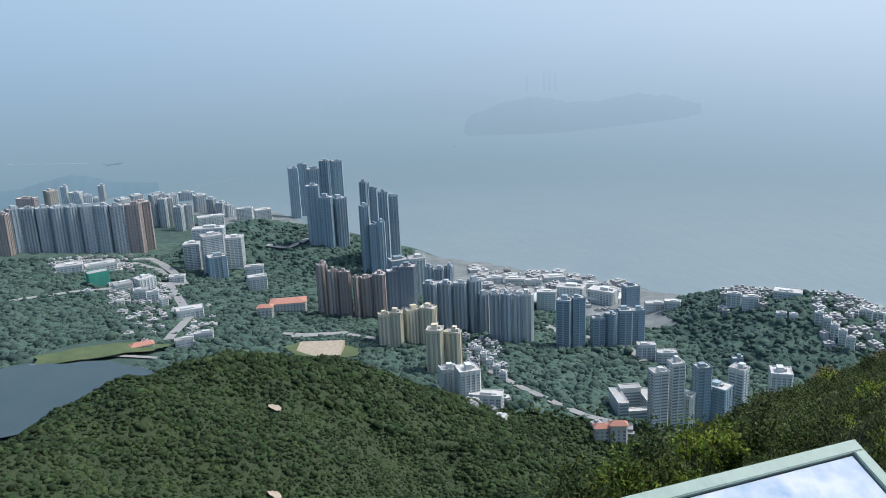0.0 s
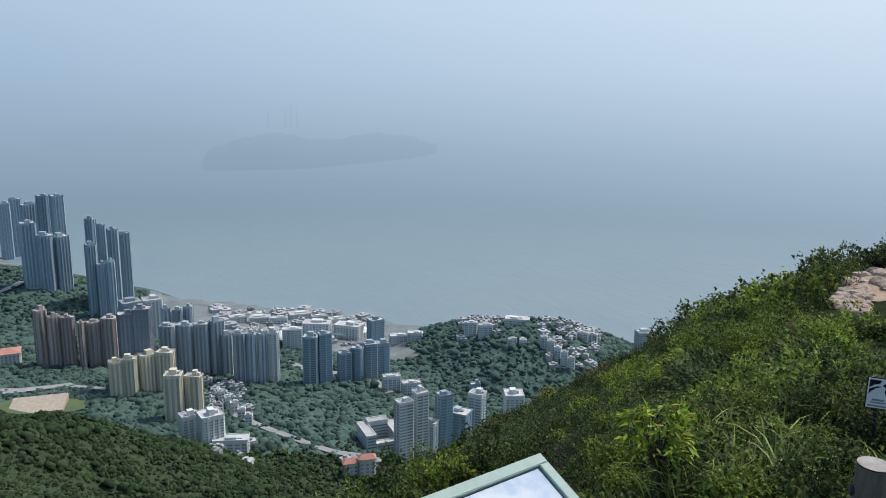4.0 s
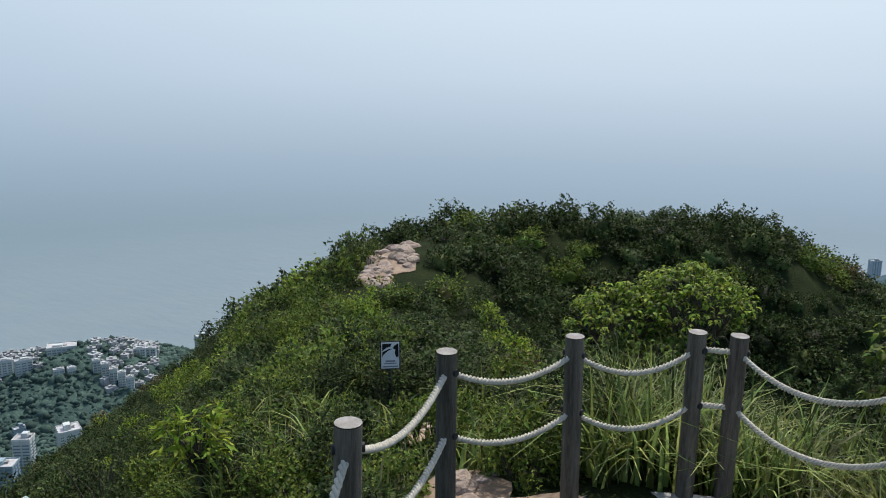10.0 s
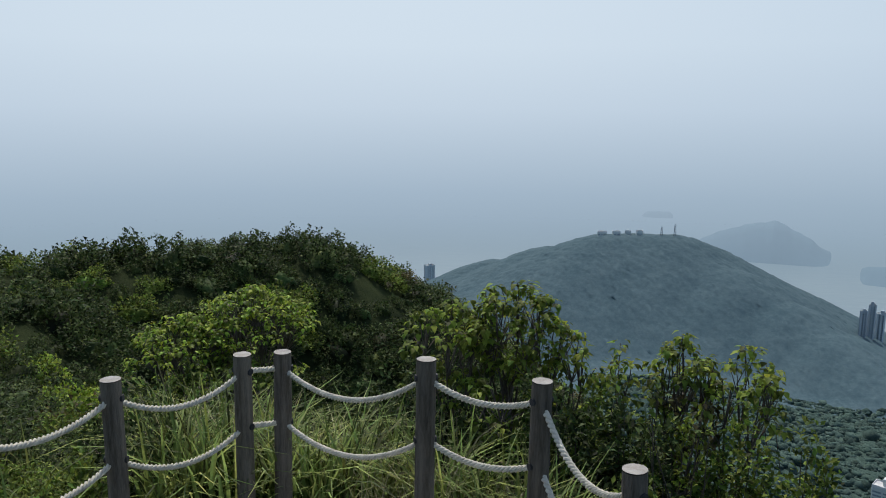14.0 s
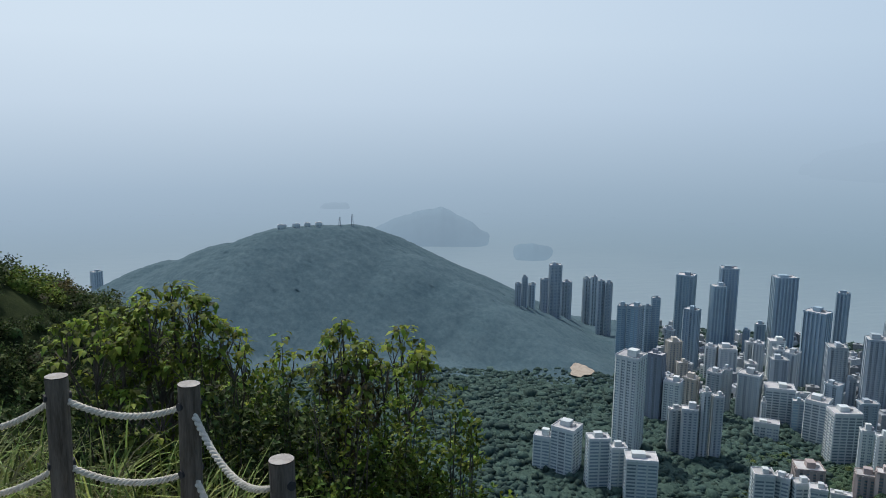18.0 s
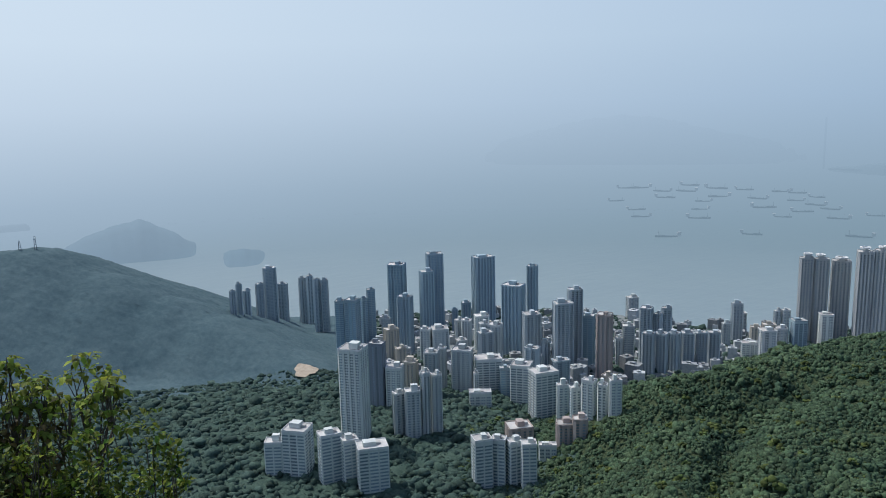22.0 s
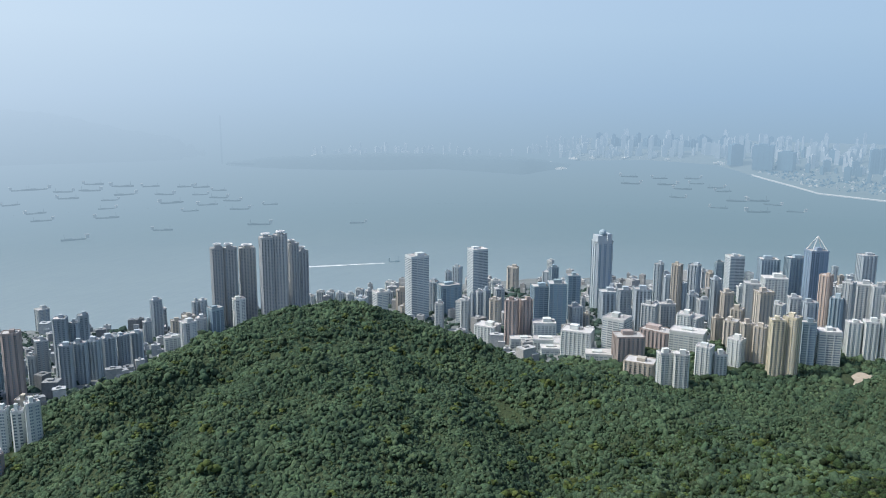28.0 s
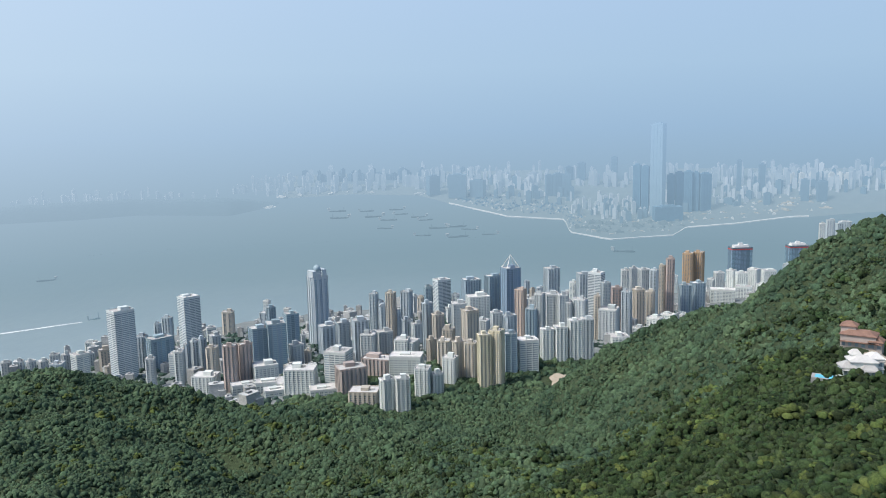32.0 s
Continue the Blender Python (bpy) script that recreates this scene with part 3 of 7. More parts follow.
    if style == "redtop":
        t = 0.3
        box_part("roof_band", [(-w / 2 - t, w / 2 + t, -dep / 2 - t, dep / 2 + t, H - 6, H - 3)], RED_SIGN, "red band")
        box_part("rooftop_plant", [(-w * 0.35, w * 0.35, -dep * 0.3, dep * 0.3, H, H + 7), (-w * 0.1, w * 0.1, -dep * 0.15, dep * 0.15, H + 7, H + 13)], WHITE_TRIM)


def town(style, *places):
    for az, d, w, top in places:
        building(style, az, d, w, top)


town("slab", (-28.91, 1834, 27.6, 189), (-28.07, 1830, 28, 187), (-27.21, 1826, 28.4, 185), (-26.35, 1818, 28.7, 184), (-25.47, 1810, 29, 183), (-24.57, 1806, 29.4, 181), (-23.66, 1798, 29.7, 180), (-22.74, 1794, 30, 178), (-1.29, 1198, 15.2, 146), (-0.53, 1198, 16.1, 142), (0.2, 1202, 14.3, 145), (-1.22, 1122, 23.5, 143), (-0.1, 1122, 23.6, 142), (1.02, 1114, 20, 144), (2.1, 1114, 21.7, 147), (2.75, 1106, 16.6, 128), (3.6, 1070, 16.1, 140), (4.46, 1070, 16, 139), (5.28, 1066, 14.3, 139), (80.18, 2238, 30.5, 52))
town("slab", (109.78, 1430, 11.7, 174), (110.25, 1446, 11.8, 182), (110.76, 1466, 14.1, 165), (111.68, 1554, 16.1, 157), (112.45, 1582, 26.4, 182), (113.31, 1686, 22.4, 125), (114.73, 1742, 17.2, 123), (115.26, 1722, 14.7, 131), (115.76, 1606, 16, 148), (116.32, 1598, 14.9, 146), (131.51, 1210, 28.2, 168), (133.82, 1182, 30.7, 193), (134.67, 1210, 23.4, 208), (132.56, 1202, 15.8, 125), (139.77, 1318, 21.9, 154), (140.6, 1326, 16.4, 142), (141.17, 1334, 17.3, 151), (139.95, 1230, 20.5, 136), (140.86, 1250, 20.6, 131), (141.76, 1274, 20.8, 126))
town("slab", (142.65, 1294, 20.9, 122), (143.54, 1314, 21.1, 118), (144.41, 1338, 21.2, 113), (145.88, 1610, 22.8, 98), (165.59, 1570, 24.2, 123), (166.7, 1798, 16.1, 94), (167.36, 1758, 24.1, 114), (168.54, 1378, 11.3, 147), (169.58, 1418, 13.4, 144), (181.84, 1650, 20.2, 158), (182.4, 1642, 16.6, 141), (184.24, 1618, 25.8, 167), (182.64, 1558, 24.8, 153), (180.79, 1326, 28.7, 180), (178.02, 1634, 25.6, 128), (178.43, 1414, 35.4, 152), (179.51, 1342, 25.1, 173), (194.86, 1798, 35.8, 181), (197.16, 1810, 31.8, 167), (185.75, 1362, 19.9, 197))
town("slab", (191.81, 1314, 23.8, 184), (183.38, 1502, 24, 155), (184.25, 1450, 21.1, 147), (198.72, 1602, 20.1, 186), (200.2, 1466, 20.3, 196), (202.07, 1702, 18.4, 196), (213.19, 2803, 26, 188), (213.7, 2936, 27, 163))
town("brown", (-21.68, 1798, 33.9, 176), (-21.05, 1838, 31.4, 172), (-30.32, 1822, 32.6, 204), (-29.59, 1806, 29.9, 185), (-27.97, 2978, 70.2, 30), (-9.28, 1210, 18.4, 158), (-8.47, 1198, 19.2, 150), (-7.61, 1190, 18.3, 149), (-6.84, 1182, 10.4, 141), (-6.07, 1190, 21.1, 138), (-5.01, 1186, 22.8, 143), (136.82, 1158, 23.8, 183), (130.54, 830, 30, 143), (133.99, 766, 18.4, 174), (135.11, 762, 15.9, 181), (171.41, 1234, 22.2, 174), (172.47, 1250, 23.9, 171), (179.98, 1110, 44.3, 163), (182.01, 1198, 52.4, 149), (199.48, 1510, 21, 195))
town("brown", (203.16, 1738, 18.6, 215))
town("tan", (-26.55, 2578, 35.7, 106), (122.41, 1018, 21.2, 156), (121.7, 1170, 17.3, 128), (121.05, 1258, 25.9, 134), (147.13, 1574, 21, 63), (147.99, 1570, 25.6, 71), (163.29, 1630, 26.7, 91), (176.89, 1354, 13.4, 124), (180.93, 1050, 42.9, 147), (183.09, 1398, 19.3, 210), (186.52, 1346, 22.6, 180), (187.29, 1254, 20.2, 177), (188.88, 1226, 26.8, 214), (186.02, 1258, 18.4, 159))
town("tan", (186.96, 1206, 22.1, 171), (188.02, 1142, 21.8, 186), (188.91, 1138, 20, 185), (198.12, 1422, 12, 196), (201.02, 1606, 24.2, 173), (201.77, 1646, 22.4, 161), (202.62, 1742, 14.1, 199))
town("pale", (-25.71, 2958, 24.2, 57), (-25.07, 2930, 41.5, 38), (-24.39, 2906, 27.7, 29), (-23.45, 2766, 23.4, 77), (-23.86, 2910, 24.5, 15), (-22.28, 2662, 44.3, 44), (-21.37, 2722, 39.1, 42), (-20.28, 2130, 24.4, 135), (-19.76, 2114, 23, 125), (-19.28, 2134, 16.5, 123), (-18.76, 2066, 24.2, 110), (-18.13, 2098, 20.6, 107), (-17.28, 2402, 36.3, 77), (-16.55, 2346, 24.9, 72), (-15.95, 2326, 24.9, 63), (-15.39, 2290, 21.6, 61), (-18.13, 2770, 50.4, 27), (-19.1, 2658, 34.2, 43), (-19.91, 2666, 33.9, 49), (33.53, 1174, 24.6, 118))
town("pale", (121.45, 846, 15.2, 177), (122.48, 838, 17.6, 182), (123.48, 842, 11.3, 201), (124.31, 846, 12.7, 197), (123.99, 1010, 19.5, 171), (124.81, 1042, 12.4, 166), (123.63, 1246, 18.4, 135), (124.7, 1242, 27.5, 137), (126.09, 1306, 14.4, 132), (126.7, 1294, 17.2, 135), (127.97, 1230, 16.3, 147), (128.81, 1230, 23.5, 145), (126.31, 1034, 29.2, 166), (127.33, 1002, 7.5, 143), (138.53, 1258, 19.4, 139), (137.89, 1254, 12.4, 119), (145.2, 1558, 17.3, 70), (148.47, 1622, 14.1, 85), (149.01, 1626, 16.1, 87), (148.78, 1562, 21.3, 68))
town("pale", (156.61, 1778, 19.5, 46), (157.32, 1766, 19.3, 58), (158.04, 1758, 19.2, 58), (158.74, 1750, 19.1, 57), (159.45, 1742, 18.9, 56), (160.16, 1734, 18.8, 68), (160.86, 1726, 18.6, 67), (161.56, 1718, 18.5, 67), (162.26, 1714, 18.4, 66), (167.97, 1350, 15.8, 143), (169.04, 1398, 13.3, 146), (170.46, 1446, 19.4, 141), (176.11, 1338, 23.5, 140), (176.61, 1402, 8.7, 140), (181.37, 1314, 26.7, 158), (182.52, 1374, 30, 146), (188.07, 1490, 28.2, 168), (189.88, 1274, 21.4, 186), (190.82, 1330, 21.3, 186), (194.01, 1378, 18.8, 208))
town("pale", (194.9, 1430, 26.6, 197), (195.64, 1418, 18.2, 198), (196.05, 1418, 20.2, 185), (196.96, 1418, 25.1, 190), (184.96, 1442, 23.1, 142), (197.4, 1254, 21.3, 194), (198.98, 1418, 34.7, 174), (200.05, 2058, 19.8, 133), (200.64, 2182, 23.9, 117), (201.35, 2042, 27.8, 139), (201.15, 1454, 24, 132), (205.89, 2110, 19.2, 106), (206.41, 2158, 25.1, 116), (212.73, 3126, 22, 140), (214.03, 3391, 44.5, 121))
town("podium", (-14.33, 2218, 45.3, 61), (-13.07, 2242, 46.3, 49), (-16.72, 2154, 68.8, 61), (-14.06, 1470, 33.7, 96), (-13.95, 1406, 34.4, 94), (-22.01, 1362, 20.9, 109), (-21.19, 1338, 19, 109), (-20.52, 1302, 13.6, 105), (-23.39, 1334, 14.2, 103), (-25.32, 1414, 10.3, 107), (-26.15, 1618, 47.9, 106), (-24.24, 1618, 59.3, 100), (-18.9, 1222, 40.9, 108), (-23.08, 1446, 32.6, 102), (-19.44, 1486, 29.3, 90), (-18.11, 1090, 26, 112), (-19.53, 1058, 24.8, 118), (7.48, 1278, 33, 75), (15.34, 1294, 31.7, 54), (16.63, 1274, 26.4, 65))
town("podium", (6.54, 1478, 32.6, 33), (8.02, 1526, 44.6, 26), (9.48, 1498, 32.6, 27), (3.58, 1486, 33, 38), (5.17, 1482, 38.3, 36), (10.72, 1482, 32, 26), (2.72, 806, 38.6, 112), (14.83, 1038, 26, 81), (16.33, 1030, 27.6, 75), (2.17, 978, 8.9, 96), (2.59, 958, 8.8, 96), (3.06, 934, 10, 98), (3.58, 910, 9.7, 99), (4.09, 890, 9.5, 100), (20.82, 1218, 21.6, 102), (21.91, 1198, 23.3, 105), (24.3, 1234, 40.1, 107), (23.97, 1150, 14.5, 100), (24.76, 1146, 11.5, 101), (29.19, 1182, 17.1, 106))
town("podium", (29.88, 1190, 17.7, 102), (26.34, 1138, 11.1, 110), (26.86, 1126, 10.9, 108), (27.39, 1114, 10.7, 103), (27.91, 1102, 10.5, 101), (28.42, 1090, 10.3, 97), (78.31, 2318, 35.2, 9), (127.62, 962, 28.7, 133), (146.81, 1470, 30.1, 61), (142.77, 1306, 17.6, 75), (132.69, 750, 18.1, 157), (172.16, 1214, 35.5, 118), (174.17, 1194, 48, 125), (178.06, 1122, 45.5, 131), (174.44, 1154, 33.6, 124), (175.98, 1182, 58.7, 126), (184.11, 1186, 52.1, 155), (206.68, 2054, 58.2, 92), (208.02, 2138, 40.6, 86))
town("hospital", (-18.15, 1602, 34, 121), (-16.93, 1642, 65.9, 140), (-16.81, 1554, 41.8, 144), (-15.25, 1590, 34.7, 128), (15.8, 794, 20, 149), (17.04, 810, 16.7, 153), (21.44, 858, 19.7, 133), (128.24, 1038, 37, 153), (130.76, 990, 27.1, 160), (132.35, 930, 34.2, 172), (112.01, 774, 19.1, 163), (113.76, 770, 27.9, 176), (116.1, 742, 23.3, 179), (117.58, 734, 17, 175), (119.28, 718, 30.5, 174), (127.69, 718, 19.6, 177), (129, 722, 15.3, 175), (130.14, 722, 15.3, 173), (131.27, 710, 15.1, 176), (179.12, 1154, 38.8, 176))
town("hospital", (193.07, 1190, 32.8, 176))
town("blue", (-16.62, 1526, 36.1, 109), (-3.59, 1358, 35.1, 117), (8.78, 1062, 21.2, 133), (9.82, 1070, 20.4, 134), (11.28, 1078, 19.7, 102), (12.22, 1082, 18.8, 107), (13.26, 1094, 20.4, 109), (14.16, 1114, 20.6, 103), (13.64, 1322, 29, 73), (18.88, 826, 18.4, 144), (20.16, 834, 25.3, 120), (21.25, 958, 14.1, 103), (117.37, 1310, 17, 172), (118.26, 1298, 23.5, 176), (119.13, 1450, 14.7, 140), (119.65, 1462, 15.9, 154), (134.87, 1358, 14.6, 145), (135.66, 1238, 20.3, 159), (129.55, 1018, 16.6, 145), (149.8, 1570, 28.8, 84))
town("blue", (166.76, 1538, 46.9, 125), (173.44, 1314, 29, 180), (174.7, 1318, 31.9, 185), (175.82, 1454, 26.4, 169), (185.89, 1902, 22.1, 121), (191.79, 1174, 21.4, 189))
town("green", (-24.54, 1494, 37.4, 116))
town("white", (-21.61, 1446, 37, 106), (-2.19, 1362, 31.3, 117), (6.08, 1070, 15.2, 139), (9.29, 1370, 50.9, 55), (11.64, 1362, 52.9, 52), (-0.17, 838, 21.9, 130), (1.31, 818, 26.5, 137), (17.92, 814, 16.1, 116), (24.22, 890, 24.2, 121), (118.17, 830, 29.3, 237), (121.21, 970, 22.3, 166), (133.79, 874, 14.1, 175), (134.72, 826, 13.3, 190), (135.76, 810, 16.4, 204), (136.76, 798, 11.5, 204), (137.66, 786, 13.5, 214), (173.81, 1242, 38.7, 138), (176.32, 1150, 47.7, 154))
town("white", (169.67, 1258, 41.1, 125), (182.64, 1018, 22.4, 171), (183.76, 1014, 20.2, 173), (185.31, 1070, 22.8, 169), (186.35, 1074, 19, 159), (187.38, 1122, 23.1, 168), (184.18, 1290, 39.6, 150), (189.46, 1534, 44.6, 172), (194.52, 1238, 21.4, 180), (195.51, 1242, 21.4, 183), (196.54, 1250, 23.1, 192), (183.84, 1282, 24.3, 155), (199.65, 1358, 34.1, 141), (202.17, 1538, 29.3, 132), (203.09, 1630, 30.8, 119), (207.21, 2318, 26.6, 95), (207.87, 2278, 31.7, 97), (208.66, 2330, 32.1, 99), (209.54, 2454, 42.5, 77))
town("redroof", (-11.9, 1245, 58, 93), (-13.6, 1203, 25, 101), (-22.4, 1054, 30, 121), (11.63, 742, 15.7, 107), (12.93, 742, 17.7, 111))
town("glass", (-10.71, 2318, 29, 147), (-10.03, 2342, 29.4, 153), (-9.3, 2126, 37.4, 170), (-8.42, 2070, 30.7, 197), (-7.63, 1994, 29.7, 206), (-9.48, 1634, 27.7, 210), (-8.51, 1630, 27.8, 185), (-7.59, 1638, 29.3, 180), (-5.74, 1570, 19.3, 221), (-5.13, 1586, 18.4, 205), (-4.41, 1602, 20.9, 193), (-3.71, 1626, 22.5, 180), (-5.86, 1542, 19, 179), (-5.26, 1534, 17.9, 143), (-4.69, 1534, 16.8, 147), (121.62, 1530, 35.7, 187), (122.15, 1342, 28.5, 167), (123.79, 1518, 27.8, 173), (124.41, 1542, 33.8, 204), (127.98, 1602, 47.8, 184))
town("glass", (130.17, 1302, 39.9, 193), (131.57, 1686, 24.3, 147), (125.84, 1522, 13.4, 94), (126.68, 1590, 19.8, 91), (174.45, 1722, 19.7, 126), (189.01, 1638, 40.4, 186), (190.64, 1622, 37.5, 196), (193.41, 1374, 21.8, 182), (204.19, 1790, 26.1, 150), (205.02, 1830, 31.3, 148))
town("darkgrid", (-3.99, 1062, 20.6, 183), (-2.89, 1062, 23, 188), (119.93, 974, 22.3, 197))
town("estate", (150.09, 1646, 25.5, 188), (151.02, 1654, 27.5, 186), (152.17, 1674, 34.7, 181), (153.53, 1630, 28.1, 209), (154.48, 1634, 29.8, 212), (155.41, 1670, 24, 188), (156.06, 1690, 26.1, 167))
town("office", (164.39, 1502, 42.3, 191), (168.85, 1658, 39.3, 175), (186.85, 1886, 38.3, 141), (198.07, 1690, 33.1, 191))
town("sphere", (177.82, 1582, 40.1, 213))
town("needle", (191.9, 1530, 36.4, 228))
town("pink", (192.62, 1442, 20.8, 203))
town("cream", (-4.84, 1030, 18.5, 131), (-3.93, 1030, 17, 133), (-2.84, 1046, 23.6, 131), (-1.52, 1042, 24.4, 133), (-1.09, 922, 21.7, 146), (0.29, 926, 22.6, 140), (189.89, 1106, 20.2, 205), (190.82, 1114, 22, 209))
town("gold", (204.37, 1918, 25.3, 201), (205.05, 1934, 25.3, 201))
town("redtop", (207.74, 2514, 70, 132), (211.29, 2662, 68.8, 123))



def courtyard_school(az, d, turn):
    """A low white building of three wings round a court, with bands of windows."""
    x, y = spot(az, d)
    t = new("school_building")
    t.matrix_world = pose(x, y, height_at(x, y) - 3, 0, 0, -az + turn)
    tagged(t, "low white school building round an open court", "building")
    FOOTPRINTS.append((x, y, 30))
    for wx, wy, w, dep, h in ((-17, 0, 11, 40, 22), (0, 15, 23, 11, 25), (17, 2, 11, 34, 19), (2, -17, 26, 8, 12)):
        vv, ff = boxes_mesh([(wx - w / 2, wx + w / 2, wy - dep / 2, wy + dep / 2, 0, h)])
        wing = mesh_object("wing", vv, ff, WALLS["white"], t)
        vv, ff = boxes_mesh([(wx - w / 2 + 0.6, wx + w / 2 - 0.6, wy - dep / 2 + 0.6, wy + dep / 2 - 0.6, h - 0.3, h + 0.15)])
        mesh_object("roof_slab", vv, ff, ROOF_GREY, wing)
        e = 0.35
        vv, ff = boxes_mesh([(wx - w / 2 - e, wx + w / 2 + e, wy - dep / 2 - e, wy - dep / 2 + e, h - 0.4, h + 1.0), (wx - w / 2 - e, wx + w / 2 + e, wy + dep / 2 - e, wy + dep / 2 + e, h - 0.4, h + 1.0), (wx - w / 2 - e, wx - w / 2 + e, wy - dep / 2 + e, wy + dep / 2 - e, h - 0.4, h + 1.0), (wx + w / 2 - e, wx + w / 2 + e, wy - dep / 2 + e, wy + dep / 2 - e, h - 0.4, h + 1.0)])
        mesh_object("parapet", vv, ff, WHITE_TRIM, wing)
        for fl in range(1, int(h / 3.6)):
            z = 3.0 + (fl - 1) * 3.6
            vv, ff = boxes_mesh([(wx - w / 2 + 0.8, wx + w / 2 - 0.8, wy - dep / 2 - 0.12, wy - dep / 2 + 0.1, z + 0.9, z + 2.6), (wx + w / 2 - 0.1, wx + w / 2 + 0.12, wy - dep / 2 + 0.8, wy + dep / 2 - 0.8, z + 0.9, z + 2.6), (wx - w / 2 - 0.12, wx - w / 2 + 0.1, wy - dep / 2 + 0.8, wy + dep / 2 - 0.8, z + 0.9, z + 2.6)])
            mesh_object("window_band", vv, ff, PANE, wing)


courtyard_school(14.0, 838, 18)


def shell_pavilion(az, d, w, dep, rise, label):
    """A park pavilion: a drum of glass and columns under a curved white shell."""
    x, y = spot(az, d)
    t = new("pavilion")
    t.matrix_world = pose(x, y, height_at(x, y), 0, 0, -az + 12)
    tagged(t, label, "pavilion")
    FOOTPRINTS.append((x, y, w * 0.6))
    bm = bmesh.new()
    bmesh.ops.create_cone(bm, cap_ends=False, segments=32, radius1=0.42, radius2=0.42, depth=1, matrix=Matrix.Diagonal((w, dep, 16, 1)) @ pose(0, 0, 0.1))
    part("drum", bm, PANE_BLUE, t)
    bm = bmesh.new()
    bmesh.ops.create_uvsphere(bm, u_segments=32, v_segments=12, radius=0.5)
    bmesh.ops.bisect_plane(bm, geom=bm.verts[:] + bm.edges[:] + bm.faces[:], plane_co=(0, 0, 0), plane_no=(0, 0, -1), clear_outer=True)
    bmesh.ops.transform(bm, matrix=pose(0, 0, 9.5) @ Matrix.Diagonal((w, dep, rise * 2, 1)), verts=bm.verts)
    part("shell_roof", bm, WALLS["white"], t, "curved white shell", smooth=True)
    for k in range(10):
        a = k * math.pi / 5
        vv, ff = boxes_mesh([(math.cos(a) * w * 0.46 - 0.4, math.cos(a) * w * 0.46 + 0.4, math.sin(a) * dep * 0.46 - 0.4, math.sin(a) * dep * 0.46 + 0.4, -2, 10.5)])
        mesh_object("column", vv, ff, WHITE_TRIM, t)


shell_pavilion(9.5, 1384, 40, 36, 5, "round park pavilion under a white shell roof")
shell_pavilion(11.7, 1372, 66, 44, 11, "park hall under a high curved white shell")
shell_pavilion(7.2, 1330, 46, 60, 6, "long park hall with a low white shell roof")


# ---- draped clearings, roads, reservoir ----
EARTH = surface("bare sandy earth", (0.30, 0.25, 0.19), (0.46, 0.40, 0.31), 0.15, 0.95, bump=0.3)
LAWN = surface("mown grass", (0.065, 0.095, 0.045), (0.11, 0.145, 0.065), 0.05, 0.95)
ROAD = surface("pale road concrete", (0.22, 0.23, 0.23), (0.32, 0.32, 0.31), 0.1, 0.9)
POOL = surface("pool water", (0.08, 0.42, 0.55), (0.12, 0.50, 0.62), 0.3, 0.2)


def clearing(name, az, d, w, dep, material, label, category, lift=1.0, lobes=3):
    """A patch of open ground draped over the hillside, with a ragged edge."""
    x, y = spot(az, d)
    r, n = 6, 28
    pts, f = [(x, y)], []
    for i in range(1, r + 1):
        for k in range(n):
            a = 2 * math.pi * k / n
            q = i / r * (1 + 0.14 * math.sin(lobes * a + az) + 0.08 * math.sin(7 * a))
            u, v = math.cos(a) * w / 2 * q, math.sin(a) * dep / 2 * q
            t = radians(-az)
            pts.append((x + u * math.cos(t) - v * math.sin(t), y + u * math.sin(t) + v * math.cos(t)))
    for k in range(n):
        f.append((0, 1 + k, 1 + (k + 1) % n))
        for i in range(r - 1):
            b = 1 + i * n
            f.append((b + k, b + n + k, b + n + (k + 1) % n, b + (k + 1) % n))
    px, py = np.array([p[0] for p in pts]), np.array([p[1] for p in pts])
    pz = height(px, py) + lift
    ob = mesh_object(name, np.stack([px, py, pz], 1), f, material, smooth=True)
    FOOTPRINTS.append((x, y, max(w, dep) * 0.5))
    return tagged(ob, label, category, kind="structure")




def level_ground(az, d, z, w, dep, turn, material, label, category, deep=30.0):
    """A level shelf cut into the slope, with its bank."""
    x, y = spot(az, d)
    vv, ff = boxes_mesh([(-w / 2, w / 2, -dep / 2, dep / 2, -deep, 0)])
    ob = mesh_object(category.replace(" ", "_"), vv, ff, material)
    ob.matrix_world = pose(x, y, z, 0, 0, -az + turn)
    FOOTPRINTS.append((x, y, max(w, dep) * 0.52))
    return tagged(ob, label, category, kind="structure")


def road_strip(points, width):
    line = [Vector((*spot(a, d), 0)) for a, d in points]
    fine = []
    for p, q in zip(line, line[1:]):
        n = max(2, int((q - p).length / 12))
        fine += [p.lerp(q, k / n) for k in range(n)]
    fine.append(line[-1])
    left, right = [], []
    for k, p in enumerate(fine):
        t = (fine[min(k + 1, len(fine) - 1)] - fine[max(k - 1, 0)]).normalized()
        s = Vector((-t.y, t.x, 0)) * width / 2
        z = height_at(p.x, p.y) + 2.0
        left.append((p.x + s.x, p.y + s.y, z))
        right.append((p.x - s.x, p.y - s.y, z))
        if k % 2 == 0:
            FOOTPRINTS.append((p.x, p.y, width * 0.5 + 5))
    n = len(fine)
    ob = mesh_object("road", left + right, [(k, k + 1, n + k + 1, n + k) for k in range(n - 1)], ROAD, smooth=True)
    tagged(ob, "pale concrete road winding through the woods", "road", kind="structure")


